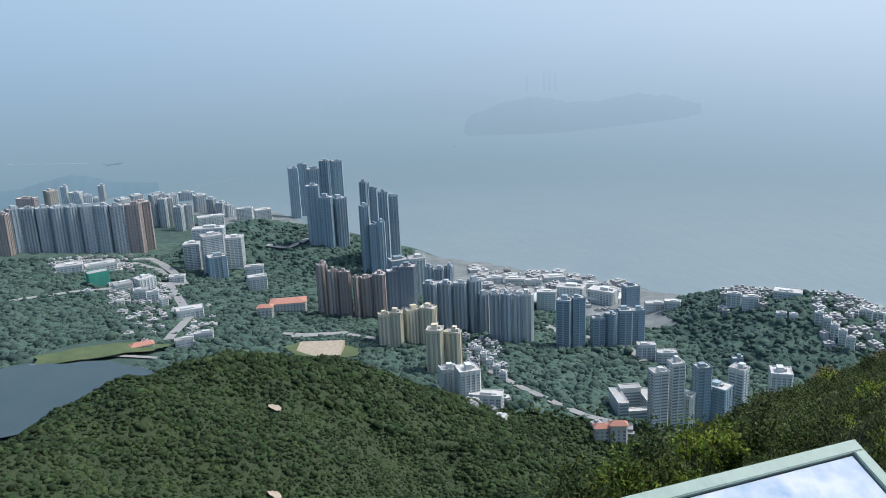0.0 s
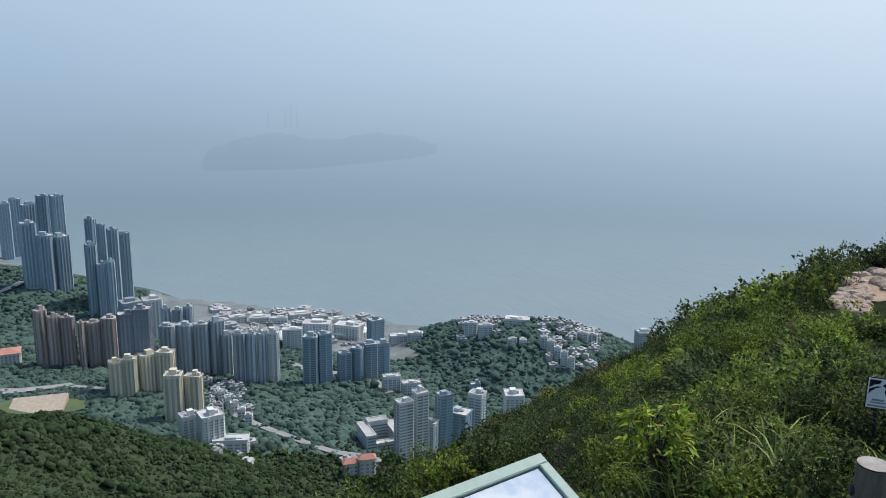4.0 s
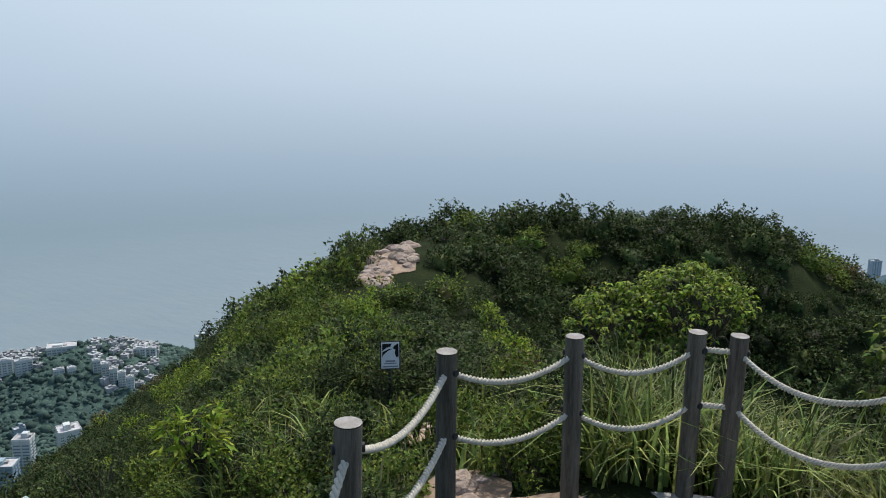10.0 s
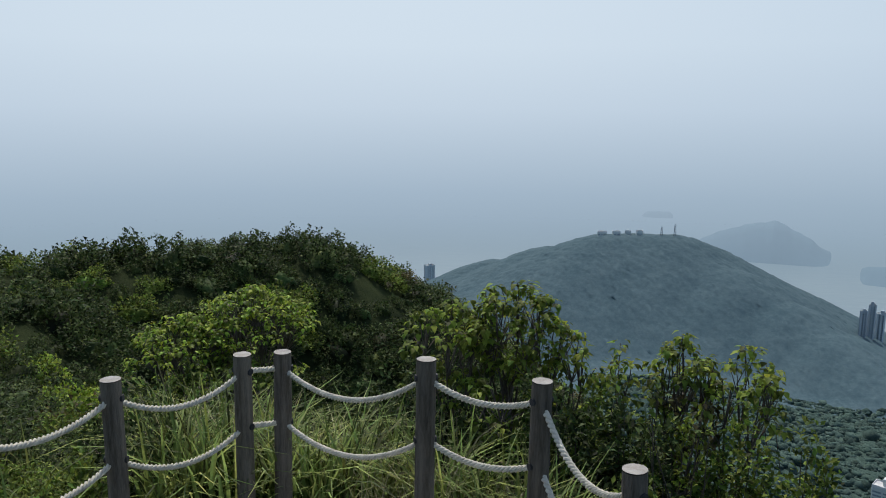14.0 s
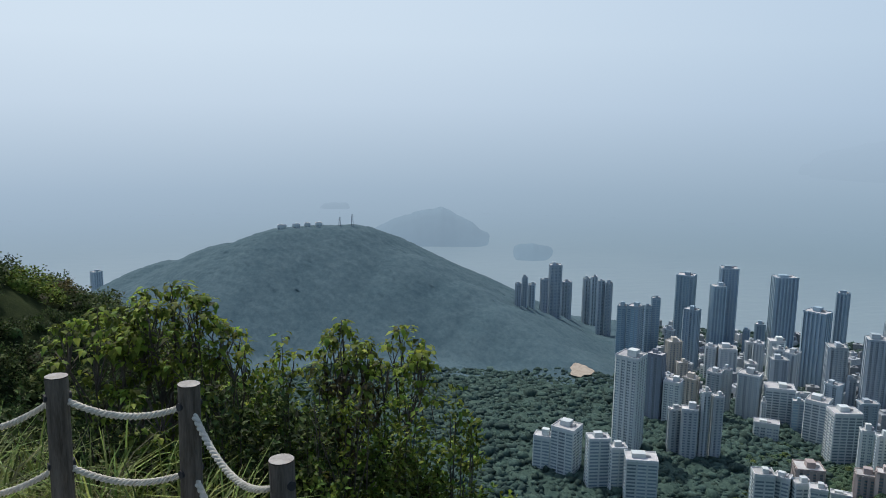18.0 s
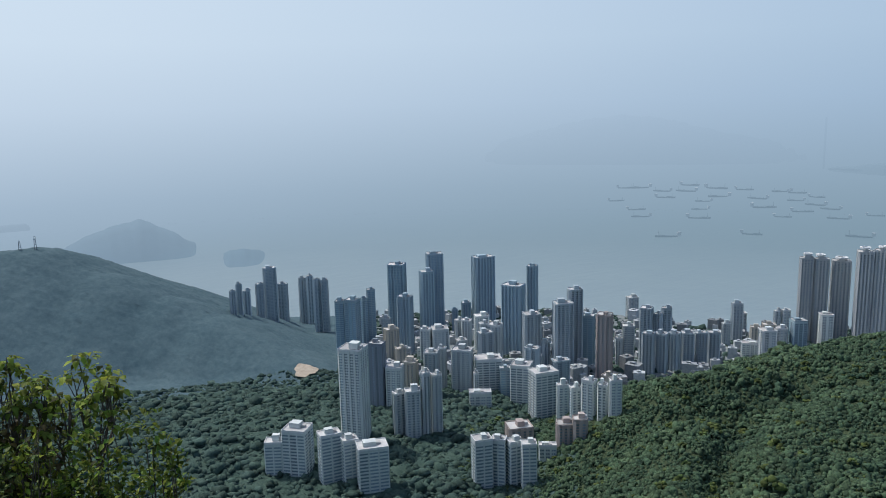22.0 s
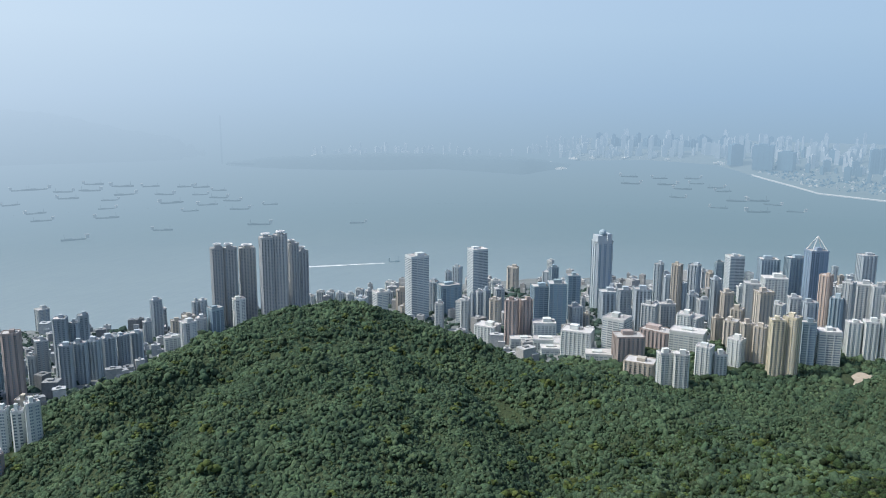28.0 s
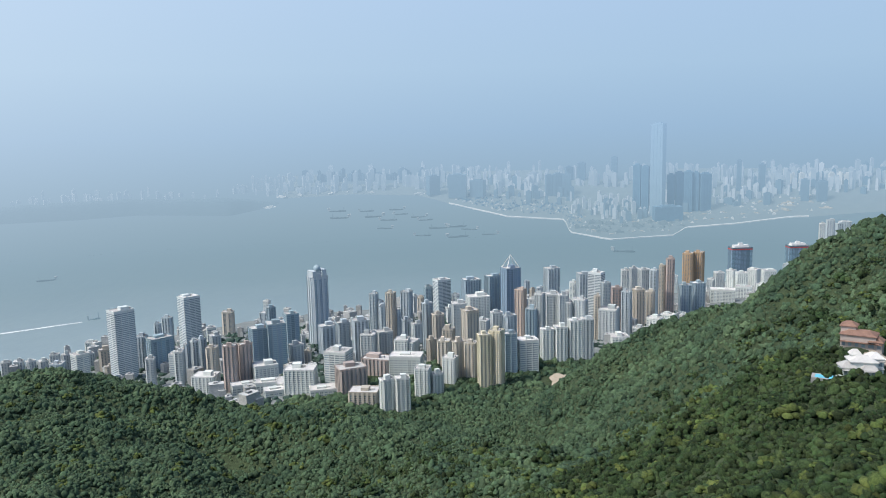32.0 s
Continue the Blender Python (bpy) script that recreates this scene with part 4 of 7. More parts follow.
clearing("verge", -9.7, 1000, 92, 84, LAWN, "rough mown verge round a sandy pitch", "verge", 4.2, 2)
level_ground(-9.9, 996, 103.2, 60, 52, -10, EARTH, "pale sandy sports pitch among the trees", "pitch", 12)
clearing("dam", -25.0, 1042, 150, 62, LAWN, "grassed dam bank beside the reservoir", "dam", 5.5, 2)
road_strip([(-29.6, 1012), (-27.0, 1016), (-24.5, 1022), (-21.5, 1008)], 7)
clearing("bank", -30.4, 1020, 60, 26, EARTH, "bare sandy bank of the reservoir", "bank", 5.0)
clearing("clearing", -13.6, 548, 9, 8, EARTH, "small bare earth scar in the woods", "clearing", 3.0)
clearing("clearing", -14.3, 452, 8, 8, EARTH, "small bare earth scar in the woods", "clearing", 3.0)
clearing("clearing", -15.2, 432, 8, 8, EARTH, "small bare earth scar in the woods", "clearing", 3.0)
clearing("clearing", 114.6, 1150, 34, 44, EARTH, "bare construction clearing on the wooded hill", "clearing", 3.0)
clearing("clearing", 195.7, 1125, 40, 70, EARTH, "sandy bald slope above the towers", "clearing", 4.0)
clearing("clearing", 216.4, 420, 14, 30, EARTH, "bare earth terrace below the villa", "clearing", 2.0)


road_strip([(2.5, 940), (3.9, 900), (6.1, 856), (8.1, 828), (10.5, 800), (13.0, 790)], 9)
road_strip([(-12.5, 1090), (-10.8, 1084), (-8.3, 1092), (-6.6, 1072), (-4.0, 1044)], 9)
road_strip([(-20.1, 1484), (-19.5, 1344), (-18.9, 1216), (-20.6, 1092)], 14)
road_strip([(-13, 1640), (-11.5, 1620), (-10.7, 1632), (-9.9, 1650)], 16)
road_strip([(7, 1180), (9.2, 1110), (12.6, 1124), (14.7, 1020)], 12)
road_strip([(-27.0, 1704), (-24.0, 1716), (-21.0, 1712), (-20.2, 1640), (-19.4, 1540), (-19.0, 1461)], 16)
road_strip([(-24.5, 1690), (-22.0, 1668), (-20.6, 1600), (-19.8, 1500)], 12)
road_strip([(-11.9, 1075), (-9.5, 1082), (-7.7, 1097)], 9)
road_strip([(-30, 1400), (-26, 1440), (-21, 1480), (-19, 1460)], 14)

lx, ly = spot(-30, 930)
reservoir = mesh_object("water_reservoir", [(lx, ly, 131)] + [(lx + 150 * (1 + 0.07 * math.sin(k)) * math.cos(k * math.pi / 20), ly + 94 * (1 + 0.06 * math.sin(k * 1.7)) * math.sin(k * math.pi / 20), 131) for k in range(40)], [(0, 1 + k, 1 + (k + 1) % 40) for k in range(40)], LAKE)
tagged(reservoir, "still grey-green reservoir among wooded slopes", "reservoir", kind="structure")
FOOTPRINTS.append((lx, ly, 105))
FOOTPRINTS.append((lx + 70, ly, 70))
FOOTPRINTS.append((lx - 70, ly, 70))


# ---- the far shores and islands ----
def far_spot(az, el):
    """Plan position and height on the sea, or on the sheet of distance, in that direction."""
    d = EYE / math.tan(radians(-el)) if el < -0.5 else 1e9
    if d > SEA_END:
        lo, hi = SEA_END, 4890.0
        for _ in range(40):
            mid = (lo + hi) / 2
            if math.degrees(math.atan2(far_floor(mid) - EYE, mid)) < el:
                lo = mid
            else:
                hi = mid
        d = lo
    return (*spot(az, d), far_floor(d), d)


def interp(points, a):
    return float(np.interp(a, [p[0] for p in points], [p[1] for p in points]))


def far_ridge(label, crest, shore, material, step=0.4, thick=1.06, rough=0.10):
    """An island or range far off: a mound shaped to fit the view, between its shore and its crest line (azimuth,
    elevation).
    """
    a0, a1 = crest[0][0], crest[-1][0]
    n = int((a1 - a0) / step) + 1
    rows = 6
    v, f = [], []
    for i in range(n):
        a = a0 + (a1 - a0) * i / (n - 1)
        low = interp(shore, a)
        x, y, z0, d = far_spot(a, low)
        high = max(interp(crest, a) + rough * math.sin(a * 5.3) * math.sin(a * 2.1 + 1), low + 0.02)
        top = EYE + d * 1.02 * math.tan(radians(high))
        for k in range(rows):
            q = k / (rows - 1)
            s = 1 + (thick - 1) * 2 * q
            hgt = z0 - 4 + (top - z0 + 4) * math.sin(math.pi * min(1.0, q / 0.7) / 2) if q <= 0.7 else top - (top - z0 + 4) * ((q - 0.7) / 0.3)
            v.append((x * min(s, 4896 / d), y * min(s, 4896 / d), hgt))
    for i in range(n - 1):
        for k in range(rows - 1):
            b = i * rows + k
            f.append((b, b + rows, b + rows + 1, b + 1))
    ob = mesh_object("island", v, f, material, smooth=True)
    return tagged(ob, label, "island")


# mostly haze painted as glow; own colours are only a small share
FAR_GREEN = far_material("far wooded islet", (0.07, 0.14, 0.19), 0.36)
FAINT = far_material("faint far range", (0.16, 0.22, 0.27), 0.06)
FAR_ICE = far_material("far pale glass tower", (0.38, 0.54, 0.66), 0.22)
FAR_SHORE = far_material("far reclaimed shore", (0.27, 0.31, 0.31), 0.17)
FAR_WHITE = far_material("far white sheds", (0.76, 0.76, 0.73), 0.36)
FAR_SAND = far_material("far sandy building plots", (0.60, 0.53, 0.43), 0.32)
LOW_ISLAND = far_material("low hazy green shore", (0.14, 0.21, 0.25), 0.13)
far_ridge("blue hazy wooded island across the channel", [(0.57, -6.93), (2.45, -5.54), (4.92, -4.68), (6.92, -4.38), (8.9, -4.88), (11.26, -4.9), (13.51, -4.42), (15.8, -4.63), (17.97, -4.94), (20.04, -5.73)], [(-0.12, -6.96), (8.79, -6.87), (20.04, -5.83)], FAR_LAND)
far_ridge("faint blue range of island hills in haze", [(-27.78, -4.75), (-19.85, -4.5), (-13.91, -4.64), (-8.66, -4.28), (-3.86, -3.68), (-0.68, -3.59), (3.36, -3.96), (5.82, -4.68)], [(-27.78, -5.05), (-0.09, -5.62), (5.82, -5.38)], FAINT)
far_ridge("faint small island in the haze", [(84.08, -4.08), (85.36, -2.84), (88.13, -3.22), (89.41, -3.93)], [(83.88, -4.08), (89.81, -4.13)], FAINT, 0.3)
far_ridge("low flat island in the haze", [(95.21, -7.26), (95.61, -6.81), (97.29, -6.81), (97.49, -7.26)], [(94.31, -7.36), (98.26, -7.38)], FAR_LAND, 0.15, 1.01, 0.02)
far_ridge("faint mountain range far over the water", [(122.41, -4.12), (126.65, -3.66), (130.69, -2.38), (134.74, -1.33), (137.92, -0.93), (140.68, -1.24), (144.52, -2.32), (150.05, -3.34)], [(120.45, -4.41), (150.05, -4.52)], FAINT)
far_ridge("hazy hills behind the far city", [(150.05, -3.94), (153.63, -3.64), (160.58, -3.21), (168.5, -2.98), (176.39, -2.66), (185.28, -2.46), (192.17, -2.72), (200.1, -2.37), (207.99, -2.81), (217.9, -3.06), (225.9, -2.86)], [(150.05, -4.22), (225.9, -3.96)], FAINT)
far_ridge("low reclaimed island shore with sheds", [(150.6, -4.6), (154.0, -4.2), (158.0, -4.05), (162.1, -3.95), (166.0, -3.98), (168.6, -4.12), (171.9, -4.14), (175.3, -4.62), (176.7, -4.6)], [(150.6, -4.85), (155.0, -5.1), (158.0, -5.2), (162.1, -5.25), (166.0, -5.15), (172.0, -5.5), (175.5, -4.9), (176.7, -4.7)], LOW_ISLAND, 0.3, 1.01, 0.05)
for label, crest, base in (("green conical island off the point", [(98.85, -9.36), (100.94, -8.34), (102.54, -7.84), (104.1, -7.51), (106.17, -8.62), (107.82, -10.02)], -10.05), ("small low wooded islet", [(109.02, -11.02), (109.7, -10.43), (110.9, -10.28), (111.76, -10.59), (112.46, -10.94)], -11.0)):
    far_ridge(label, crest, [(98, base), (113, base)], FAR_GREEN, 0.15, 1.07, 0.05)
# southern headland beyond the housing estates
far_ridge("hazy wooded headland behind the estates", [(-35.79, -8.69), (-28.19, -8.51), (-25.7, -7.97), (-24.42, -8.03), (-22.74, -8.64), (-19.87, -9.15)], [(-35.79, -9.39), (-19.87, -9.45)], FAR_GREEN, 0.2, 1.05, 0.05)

# far shore opposite: plain and waterfront, tilted up to fit the view from the lookout
KOW = [(176.07, -4.42), (180.43, -4.28), (185.27, -4.49), (187.7, -5.17), (191.74, -6.15), (195.82, -6.41), (196.17, -7.31), (199.05, -7.82), (203.3, -7.48), (204.2, -6.91), (207.37, -6.6), (210.83, -6.07), (212.23, -5.99), (217.9, -5.36), (227.9, -5.06)]
v, f, rows = [], [], 7
angles = np.arange(175.7, 228, 0.35)
for a in angles:
    low = interp(KOW, a)
    for k in range(rows):
        el = low + (min(low + 0.3, -3.0) - low if k == 1 else (-2.9 - low) * (k / (rows - 1)) ** 1.2)
        x, y, z, d = far_spot(float(a), min(el, -2.9))
        v.append((x, y, z + (0.3 if k == 0 else 6)))
for i in range(len(angles) - 1):
    for k in range(rows - 1):
        b = i * rows + k
        f.append((b, b + rows, b + rows + 1, b + 1))
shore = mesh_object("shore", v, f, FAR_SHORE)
tagged(shore, "hazy reclaimed waterfront plain across the harbour", "shore", kind="structure")
v, f = [], []
angles = np.arange(187.5, 212, 0.2)
for a in angles:
    low = interp(KOW, a)
    for e, up in ((-0.02, 0.5), (-0.02, 5), (0.028, 5)):
        x, y, z, d = far_spot(float(a), low + e)
        v.append((x, y, z + up))
for i in range(len(angles) - 1):
    for k in range(2):
        f.append((3 * i + k, 3 * i + 3 + k, 3 * i + 4 + k, 3 * i + 1 + k))
tagged(mesh_object("seawall", v, f, FAR_WHITE), "pale seawall along the far waterfront", "seawall", kind="structure")


def far_tower(az, base, top, width, material, label="hazy tower block on the far shore", ratio=0.7):
    """A block far across the harbour, with a setback top and ribs; angles in degrees from the lookout."""
    x, y, z, d = far_spot(az, base)
    h = EYE + d * math.tan(radians(top)) - z
    w = d * radians(width)
    t = new("far_tower")
    t.matrix_world = pose(x, y, z + 2, 0, 0, -az + rng.uniform(-25, 25))
    tagged(t, label, "tower")
    dep = w * ratio
    vv, ff = boxes_mesh([(-w / 2, w / 2, -dep / 2, dep / 2, 0, h)])
    mesh_object("shaft", vv, ff, material, t)
    vv, ff = boxes_mesh([(-w * 0.25, w * 0.25, -dep * 0.3, dep * 0.3, h, h + 6)])
    mesh_object("roof_house", vv, ff, material, t)
    for k in range(3):
        vv, ff = boxes_mesh([(-w * 0.36 + k * w * 0.28, -w * 0.24 + k * w * 0.28, -dep / 2 - 1.2, -dep / 2, 0, h - 3)])
        mesh_object("rib", vv, ff, FAR_GLASS if material is FAR_TOWN else material, t)
    return t


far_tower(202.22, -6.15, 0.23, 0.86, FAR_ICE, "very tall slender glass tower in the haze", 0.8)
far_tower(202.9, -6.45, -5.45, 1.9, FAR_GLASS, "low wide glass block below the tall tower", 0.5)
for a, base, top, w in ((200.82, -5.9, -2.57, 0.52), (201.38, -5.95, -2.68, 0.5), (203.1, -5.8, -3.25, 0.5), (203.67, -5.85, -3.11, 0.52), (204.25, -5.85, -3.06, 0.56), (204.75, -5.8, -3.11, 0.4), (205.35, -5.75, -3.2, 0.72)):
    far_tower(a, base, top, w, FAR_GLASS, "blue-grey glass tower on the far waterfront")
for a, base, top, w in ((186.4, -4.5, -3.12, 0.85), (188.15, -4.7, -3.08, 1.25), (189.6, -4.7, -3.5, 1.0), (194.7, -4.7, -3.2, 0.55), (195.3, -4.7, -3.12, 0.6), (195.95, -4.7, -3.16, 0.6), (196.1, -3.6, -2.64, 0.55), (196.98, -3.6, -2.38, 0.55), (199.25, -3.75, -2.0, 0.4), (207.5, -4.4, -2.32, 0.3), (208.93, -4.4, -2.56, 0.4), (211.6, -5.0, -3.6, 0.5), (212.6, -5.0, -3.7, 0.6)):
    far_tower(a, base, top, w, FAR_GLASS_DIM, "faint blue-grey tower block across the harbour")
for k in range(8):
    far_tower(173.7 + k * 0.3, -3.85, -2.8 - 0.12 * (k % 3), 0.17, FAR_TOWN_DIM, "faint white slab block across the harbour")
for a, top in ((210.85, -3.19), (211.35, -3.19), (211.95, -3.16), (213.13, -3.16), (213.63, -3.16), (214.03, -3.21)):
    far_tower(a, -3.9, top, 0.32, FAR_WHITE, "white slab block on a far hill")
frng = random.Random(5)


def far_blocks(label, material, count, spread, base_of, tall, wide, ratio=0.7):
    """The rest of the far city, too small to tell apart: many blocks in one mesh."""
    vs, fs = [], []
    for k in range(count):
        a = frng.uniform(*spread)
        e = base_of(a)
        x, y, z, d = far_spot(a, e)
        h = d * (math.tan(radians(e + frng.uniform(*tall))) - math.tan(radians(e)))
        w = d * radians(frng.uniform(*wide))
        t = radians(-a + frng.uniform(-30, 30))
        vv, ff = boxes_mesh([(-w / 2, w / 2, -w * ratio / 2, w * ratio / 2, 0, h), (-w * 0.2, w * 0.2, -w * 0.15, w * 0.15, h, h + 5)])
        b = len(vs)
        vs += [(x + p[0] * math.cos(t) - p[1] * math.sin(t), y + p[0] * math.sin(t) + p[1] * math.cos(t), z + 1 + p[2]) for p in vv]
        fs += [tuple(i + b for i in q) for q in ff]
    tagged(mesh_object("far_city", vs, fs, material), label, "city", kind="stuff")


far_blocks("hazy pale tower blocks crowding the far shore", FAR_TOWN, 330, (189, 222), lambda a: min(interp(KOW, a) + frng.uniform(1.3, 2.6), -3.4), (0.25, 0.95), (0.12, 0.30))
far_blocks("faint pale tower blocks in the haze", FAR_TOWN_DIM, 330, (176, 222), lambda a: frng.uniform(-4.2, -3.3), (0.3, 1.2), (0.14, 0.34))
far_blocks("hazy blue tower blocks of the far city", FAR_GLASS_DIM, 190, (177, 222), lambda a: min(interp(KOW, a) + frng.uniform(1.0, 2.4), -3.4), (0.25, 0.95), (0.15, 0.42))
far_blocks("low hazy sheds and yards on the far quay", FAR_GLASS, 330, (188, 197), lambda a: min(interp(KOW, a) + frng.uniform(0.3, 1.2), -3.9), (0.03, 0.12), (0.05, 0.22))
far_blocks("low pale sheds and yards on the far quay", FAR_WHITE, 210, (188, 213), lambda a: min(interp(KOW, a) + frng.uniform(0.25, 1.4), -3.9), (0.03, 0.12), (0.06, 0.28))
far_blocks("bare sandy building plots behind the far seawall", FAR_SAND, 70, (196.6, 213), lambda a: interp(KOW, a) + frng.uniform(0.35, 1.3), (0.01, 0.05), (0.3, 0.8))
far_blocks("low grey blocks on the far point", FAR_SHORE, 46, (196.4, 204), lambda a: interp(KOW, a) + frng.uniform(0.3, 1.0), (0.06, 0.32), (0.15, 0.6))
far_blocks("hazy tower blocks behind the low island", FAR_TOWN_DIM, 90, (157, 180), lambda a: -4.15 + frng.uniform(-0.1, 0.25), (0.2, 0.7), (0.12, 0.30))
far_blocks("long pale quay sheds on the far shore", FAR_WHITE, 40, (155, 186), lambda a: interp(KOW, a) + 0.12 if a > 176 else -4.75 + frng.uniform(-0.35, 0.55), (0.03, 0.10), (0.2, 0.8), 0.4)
for a, top in ((7.4, -2.58), (7.8, -2.38), (8.2, -2.68), (6.22, -2.78)):
    x, y, z, d = far_spot(a, -3.9)
    bm = bmesh.new()
    h = EYE + d * math.tan(radians(top)) - z
    bmesh.ops.create_cone(bm, cap_ends=True, segments=10, radius1=7, radius2=4, depth=h, matrix=pose(x, y, z + h / 2))
    tagged(part("chimney", bm, FAINT), "faint tall power station chimney in haze", "chimney")
far_tower(150.75, -4.68, -1.44, 0.10, FAINT, "faint thin bridge pylon in haze", 1.0)

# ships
# ships: nearly two thirds of each tone is haze added as glow
HULL = far_material("ship hull with haze glow", (0.12, 0.17, 0.20), 0.34)
DECK = far_material("ship deck with haze glow", (0.50, 0.52, 0.52), 0.38)
FOAM = surface("white wake foam", (0.44, 0.49, 0.51), (0.66, 0.69, 0.70), 0.05, 0.7)
THIN_FOAM = surface("thin spent wake foam", (0.24, 0.28, 0.30), (0.32, 0.36, 0.38), 0.05, 0.7)


def cargo_ship(length):
    s = new("ship")
    b = length * 0.15
    bm = bmesh.new()
    out = [(-0.5, 0.5), (-0.46, 0.9), (0.3, 1.0), (0.42, 0.65), (0.5, 0.0), (0.33, -1.01), (0.21, -1.36), (-0.55, -1.26), (-0.59, -0.86)]
    lo = [bm.verts.new((u * length * 0.97, q * b * 0.42, -1)) for u, q in out]
    hi = [bm.verts.new((u * length, q * b * 0.5, length * 0.055 + (2.0 if u > 0.4 else 0))) for u, q in out]
    bm.faces.new(hi)
    for k in range(len(out)):
        bm.faces.new((lo[k], lo[(k + 1) % 9], hi[(k + 1) % 9], hi[k]))
    part("hull", bm, HULL, s)
    z = length * 0.055
    for name, box in (("deckhouse", (-0.53, -0.68, -0.4, 0.4, z, z + 9)), ("bridge", (-0.52, -0.7, -0.5, 0.5, z + 9, z + 12)), ("hatch", (-0.37, -0.38, -0.34, 0.34, z, z + 2.5)), ("hatch", (0.02, 0.3, -0.34, 0.34, z, z + 2.5))):
        vv, ff = boxes_mesh([(box[0] * length, box[1] * length, box[2] * b, box[3] * b, box[4], box[5])])
        mesh_object(name, vv, ff, DECK if name != "hatch" else HULL, s)
    bm = bmesh.new()
    bmesh.ops.create_cone(bm, cap_ends=True, segments=6, radius1=0.8, radius2=0.5, depth=16, matrix=pose(length * 0.34, 0, z + 8))
    part("mast", bm, HULL, s)
    return tagged(s, "grey anchored cargo barge on the hazy water", "ship", group="ships at anchor")


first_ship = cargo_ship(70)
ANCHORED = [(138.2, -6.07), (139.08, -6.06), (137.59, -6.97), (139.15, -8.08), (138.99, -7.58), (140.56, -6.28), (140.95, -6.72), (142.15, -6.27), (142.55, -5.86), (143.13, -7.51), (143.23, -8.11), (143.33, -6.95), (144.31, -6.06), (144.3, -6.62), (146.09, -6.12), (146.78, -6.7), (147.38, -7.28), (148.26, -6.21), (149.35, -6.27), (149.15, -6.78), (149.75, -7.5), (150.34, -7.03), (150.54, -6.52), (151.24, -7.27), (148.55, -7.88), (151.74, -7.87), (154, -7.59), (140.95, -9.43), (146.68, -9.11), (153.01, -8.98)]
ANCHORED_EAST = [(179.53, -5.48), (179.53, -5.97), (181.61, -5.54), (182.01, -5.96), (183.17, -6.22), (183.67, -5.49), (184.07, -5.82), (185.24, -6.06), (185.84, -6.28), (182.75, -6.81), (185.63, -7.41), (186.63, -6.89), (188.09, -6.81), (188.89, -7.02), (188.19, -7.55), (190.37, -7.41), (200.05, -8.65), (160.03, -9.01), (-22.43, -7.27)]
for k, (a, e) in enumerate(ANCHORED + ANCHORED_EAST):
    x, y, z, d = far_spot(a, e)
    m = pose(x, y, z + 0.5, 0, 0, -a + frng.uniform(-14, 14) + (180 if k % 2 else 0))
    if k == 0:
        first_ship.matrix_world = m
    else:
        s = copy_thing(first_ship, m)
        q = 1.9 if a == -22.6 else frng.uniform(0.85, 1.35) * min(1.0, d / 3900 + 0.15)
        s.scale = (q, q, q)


def wake(a0, e0, a1, e1, w0, w1, label="white foam wake of a fast boat", foam=FOAM):
    p, q = Vector(far_spot(a0, e0)[:3]), Vector(far_spot(a1, e1)[:3])
    t = (q - p).normalized()
    s = Vector((-t.y, t.x, 0))
    v, f, n = [], [], 24
    for k in range(n + 1):
        c = p.lerp(q, k / n)
        w = (w0 + (w1 - w0) * k / n) * (1 + 0.25 * math.sin(k * 1.9))
        for u in (-0.5, 0.5):
            v.append(tuple(c + s * w * u + Vector((0, 0, 0.5))))
    for k in range(n):
        f.append((2 * k, 2 * k + 1, 2 * k + 3, 2 * k + 2))
    tagged(mesh_object("wake", v, f, foam), label, "wake", kind="stuff")


wake(153.99, -12.09, 162.0, -11.9, 16, 9)
wake(34.72, -12.73, 41.2, -12.5, 4, 8, "thin pale wake on the water", THIN_FOAM)
wake(-28.79, -6.62, -23.6, -7.05, 5, 9, "thin pale wake on the water", THIN_FOAM)
wake(-17.51, -9.18, -14.6, -8.9, 4, 7, "thin pale wake on the water", THIN_FOAM)
ferry = cargo_ship(28)
tagged(ferry, "small white fast ferry trailing a long wake", "ferry", group="moving boats")
ferry.matrix_world = pose(*far_spot(162.78, -11.81)[:3], 0, 0, 90 - 162.3 - 85)


# ---- infill of the town between the taller towers ----
irng = random.Random(31)
taken = [(fx, fy, fr) for fx, fy, fr in FOOTPRINTS]
made = 0
for _ in range(6000):
    if made >= 88:
        break
    az = irng.uniform(117, 213)
    d = irng.uniform(1000, 2500)
    x, y = spot(az, d)
    inland = float(coast_distance(np.array([x]), np.array([y]))[0])
    if not 25 < inland < 800 or not bool(town_ground(np.array([x]), np.array([y]))[0]):
        continue
    w = irng.uniform(14, 30)
    if any((x - u) ** 2 + (y - q) ** 2 < (w * 0.6 + r) ** 2 for u, q, r in taken):
        continue
    taken.append((x, y, w * 0.6))
    style = irng.choice(("pale", "pale", "white", "tan", "slab", "slab", "hospital", "podium"))
    tall = irng.uniform(9, 20) if style == "podium" else irng.uniform(22, 62)
    building(style, az, d, w, height_at(x, y) + tall, True)
    made += 1


# ---- huddles of small low houses, too small to tell apart ----
HUDDLE = surface("pale painted low houses", (0.25, 0.27, 0.275), (0.46, 0.46, 0.44), 0.4, 0.9, random_amount=0.35, island=True)
HUDDLE_DARK = surface("grey low blocks", (0.22, 0.25, 0.27), (0.40, 0.41, 0.40), 0.3, 0.9, random_amount=0.4, island=True)


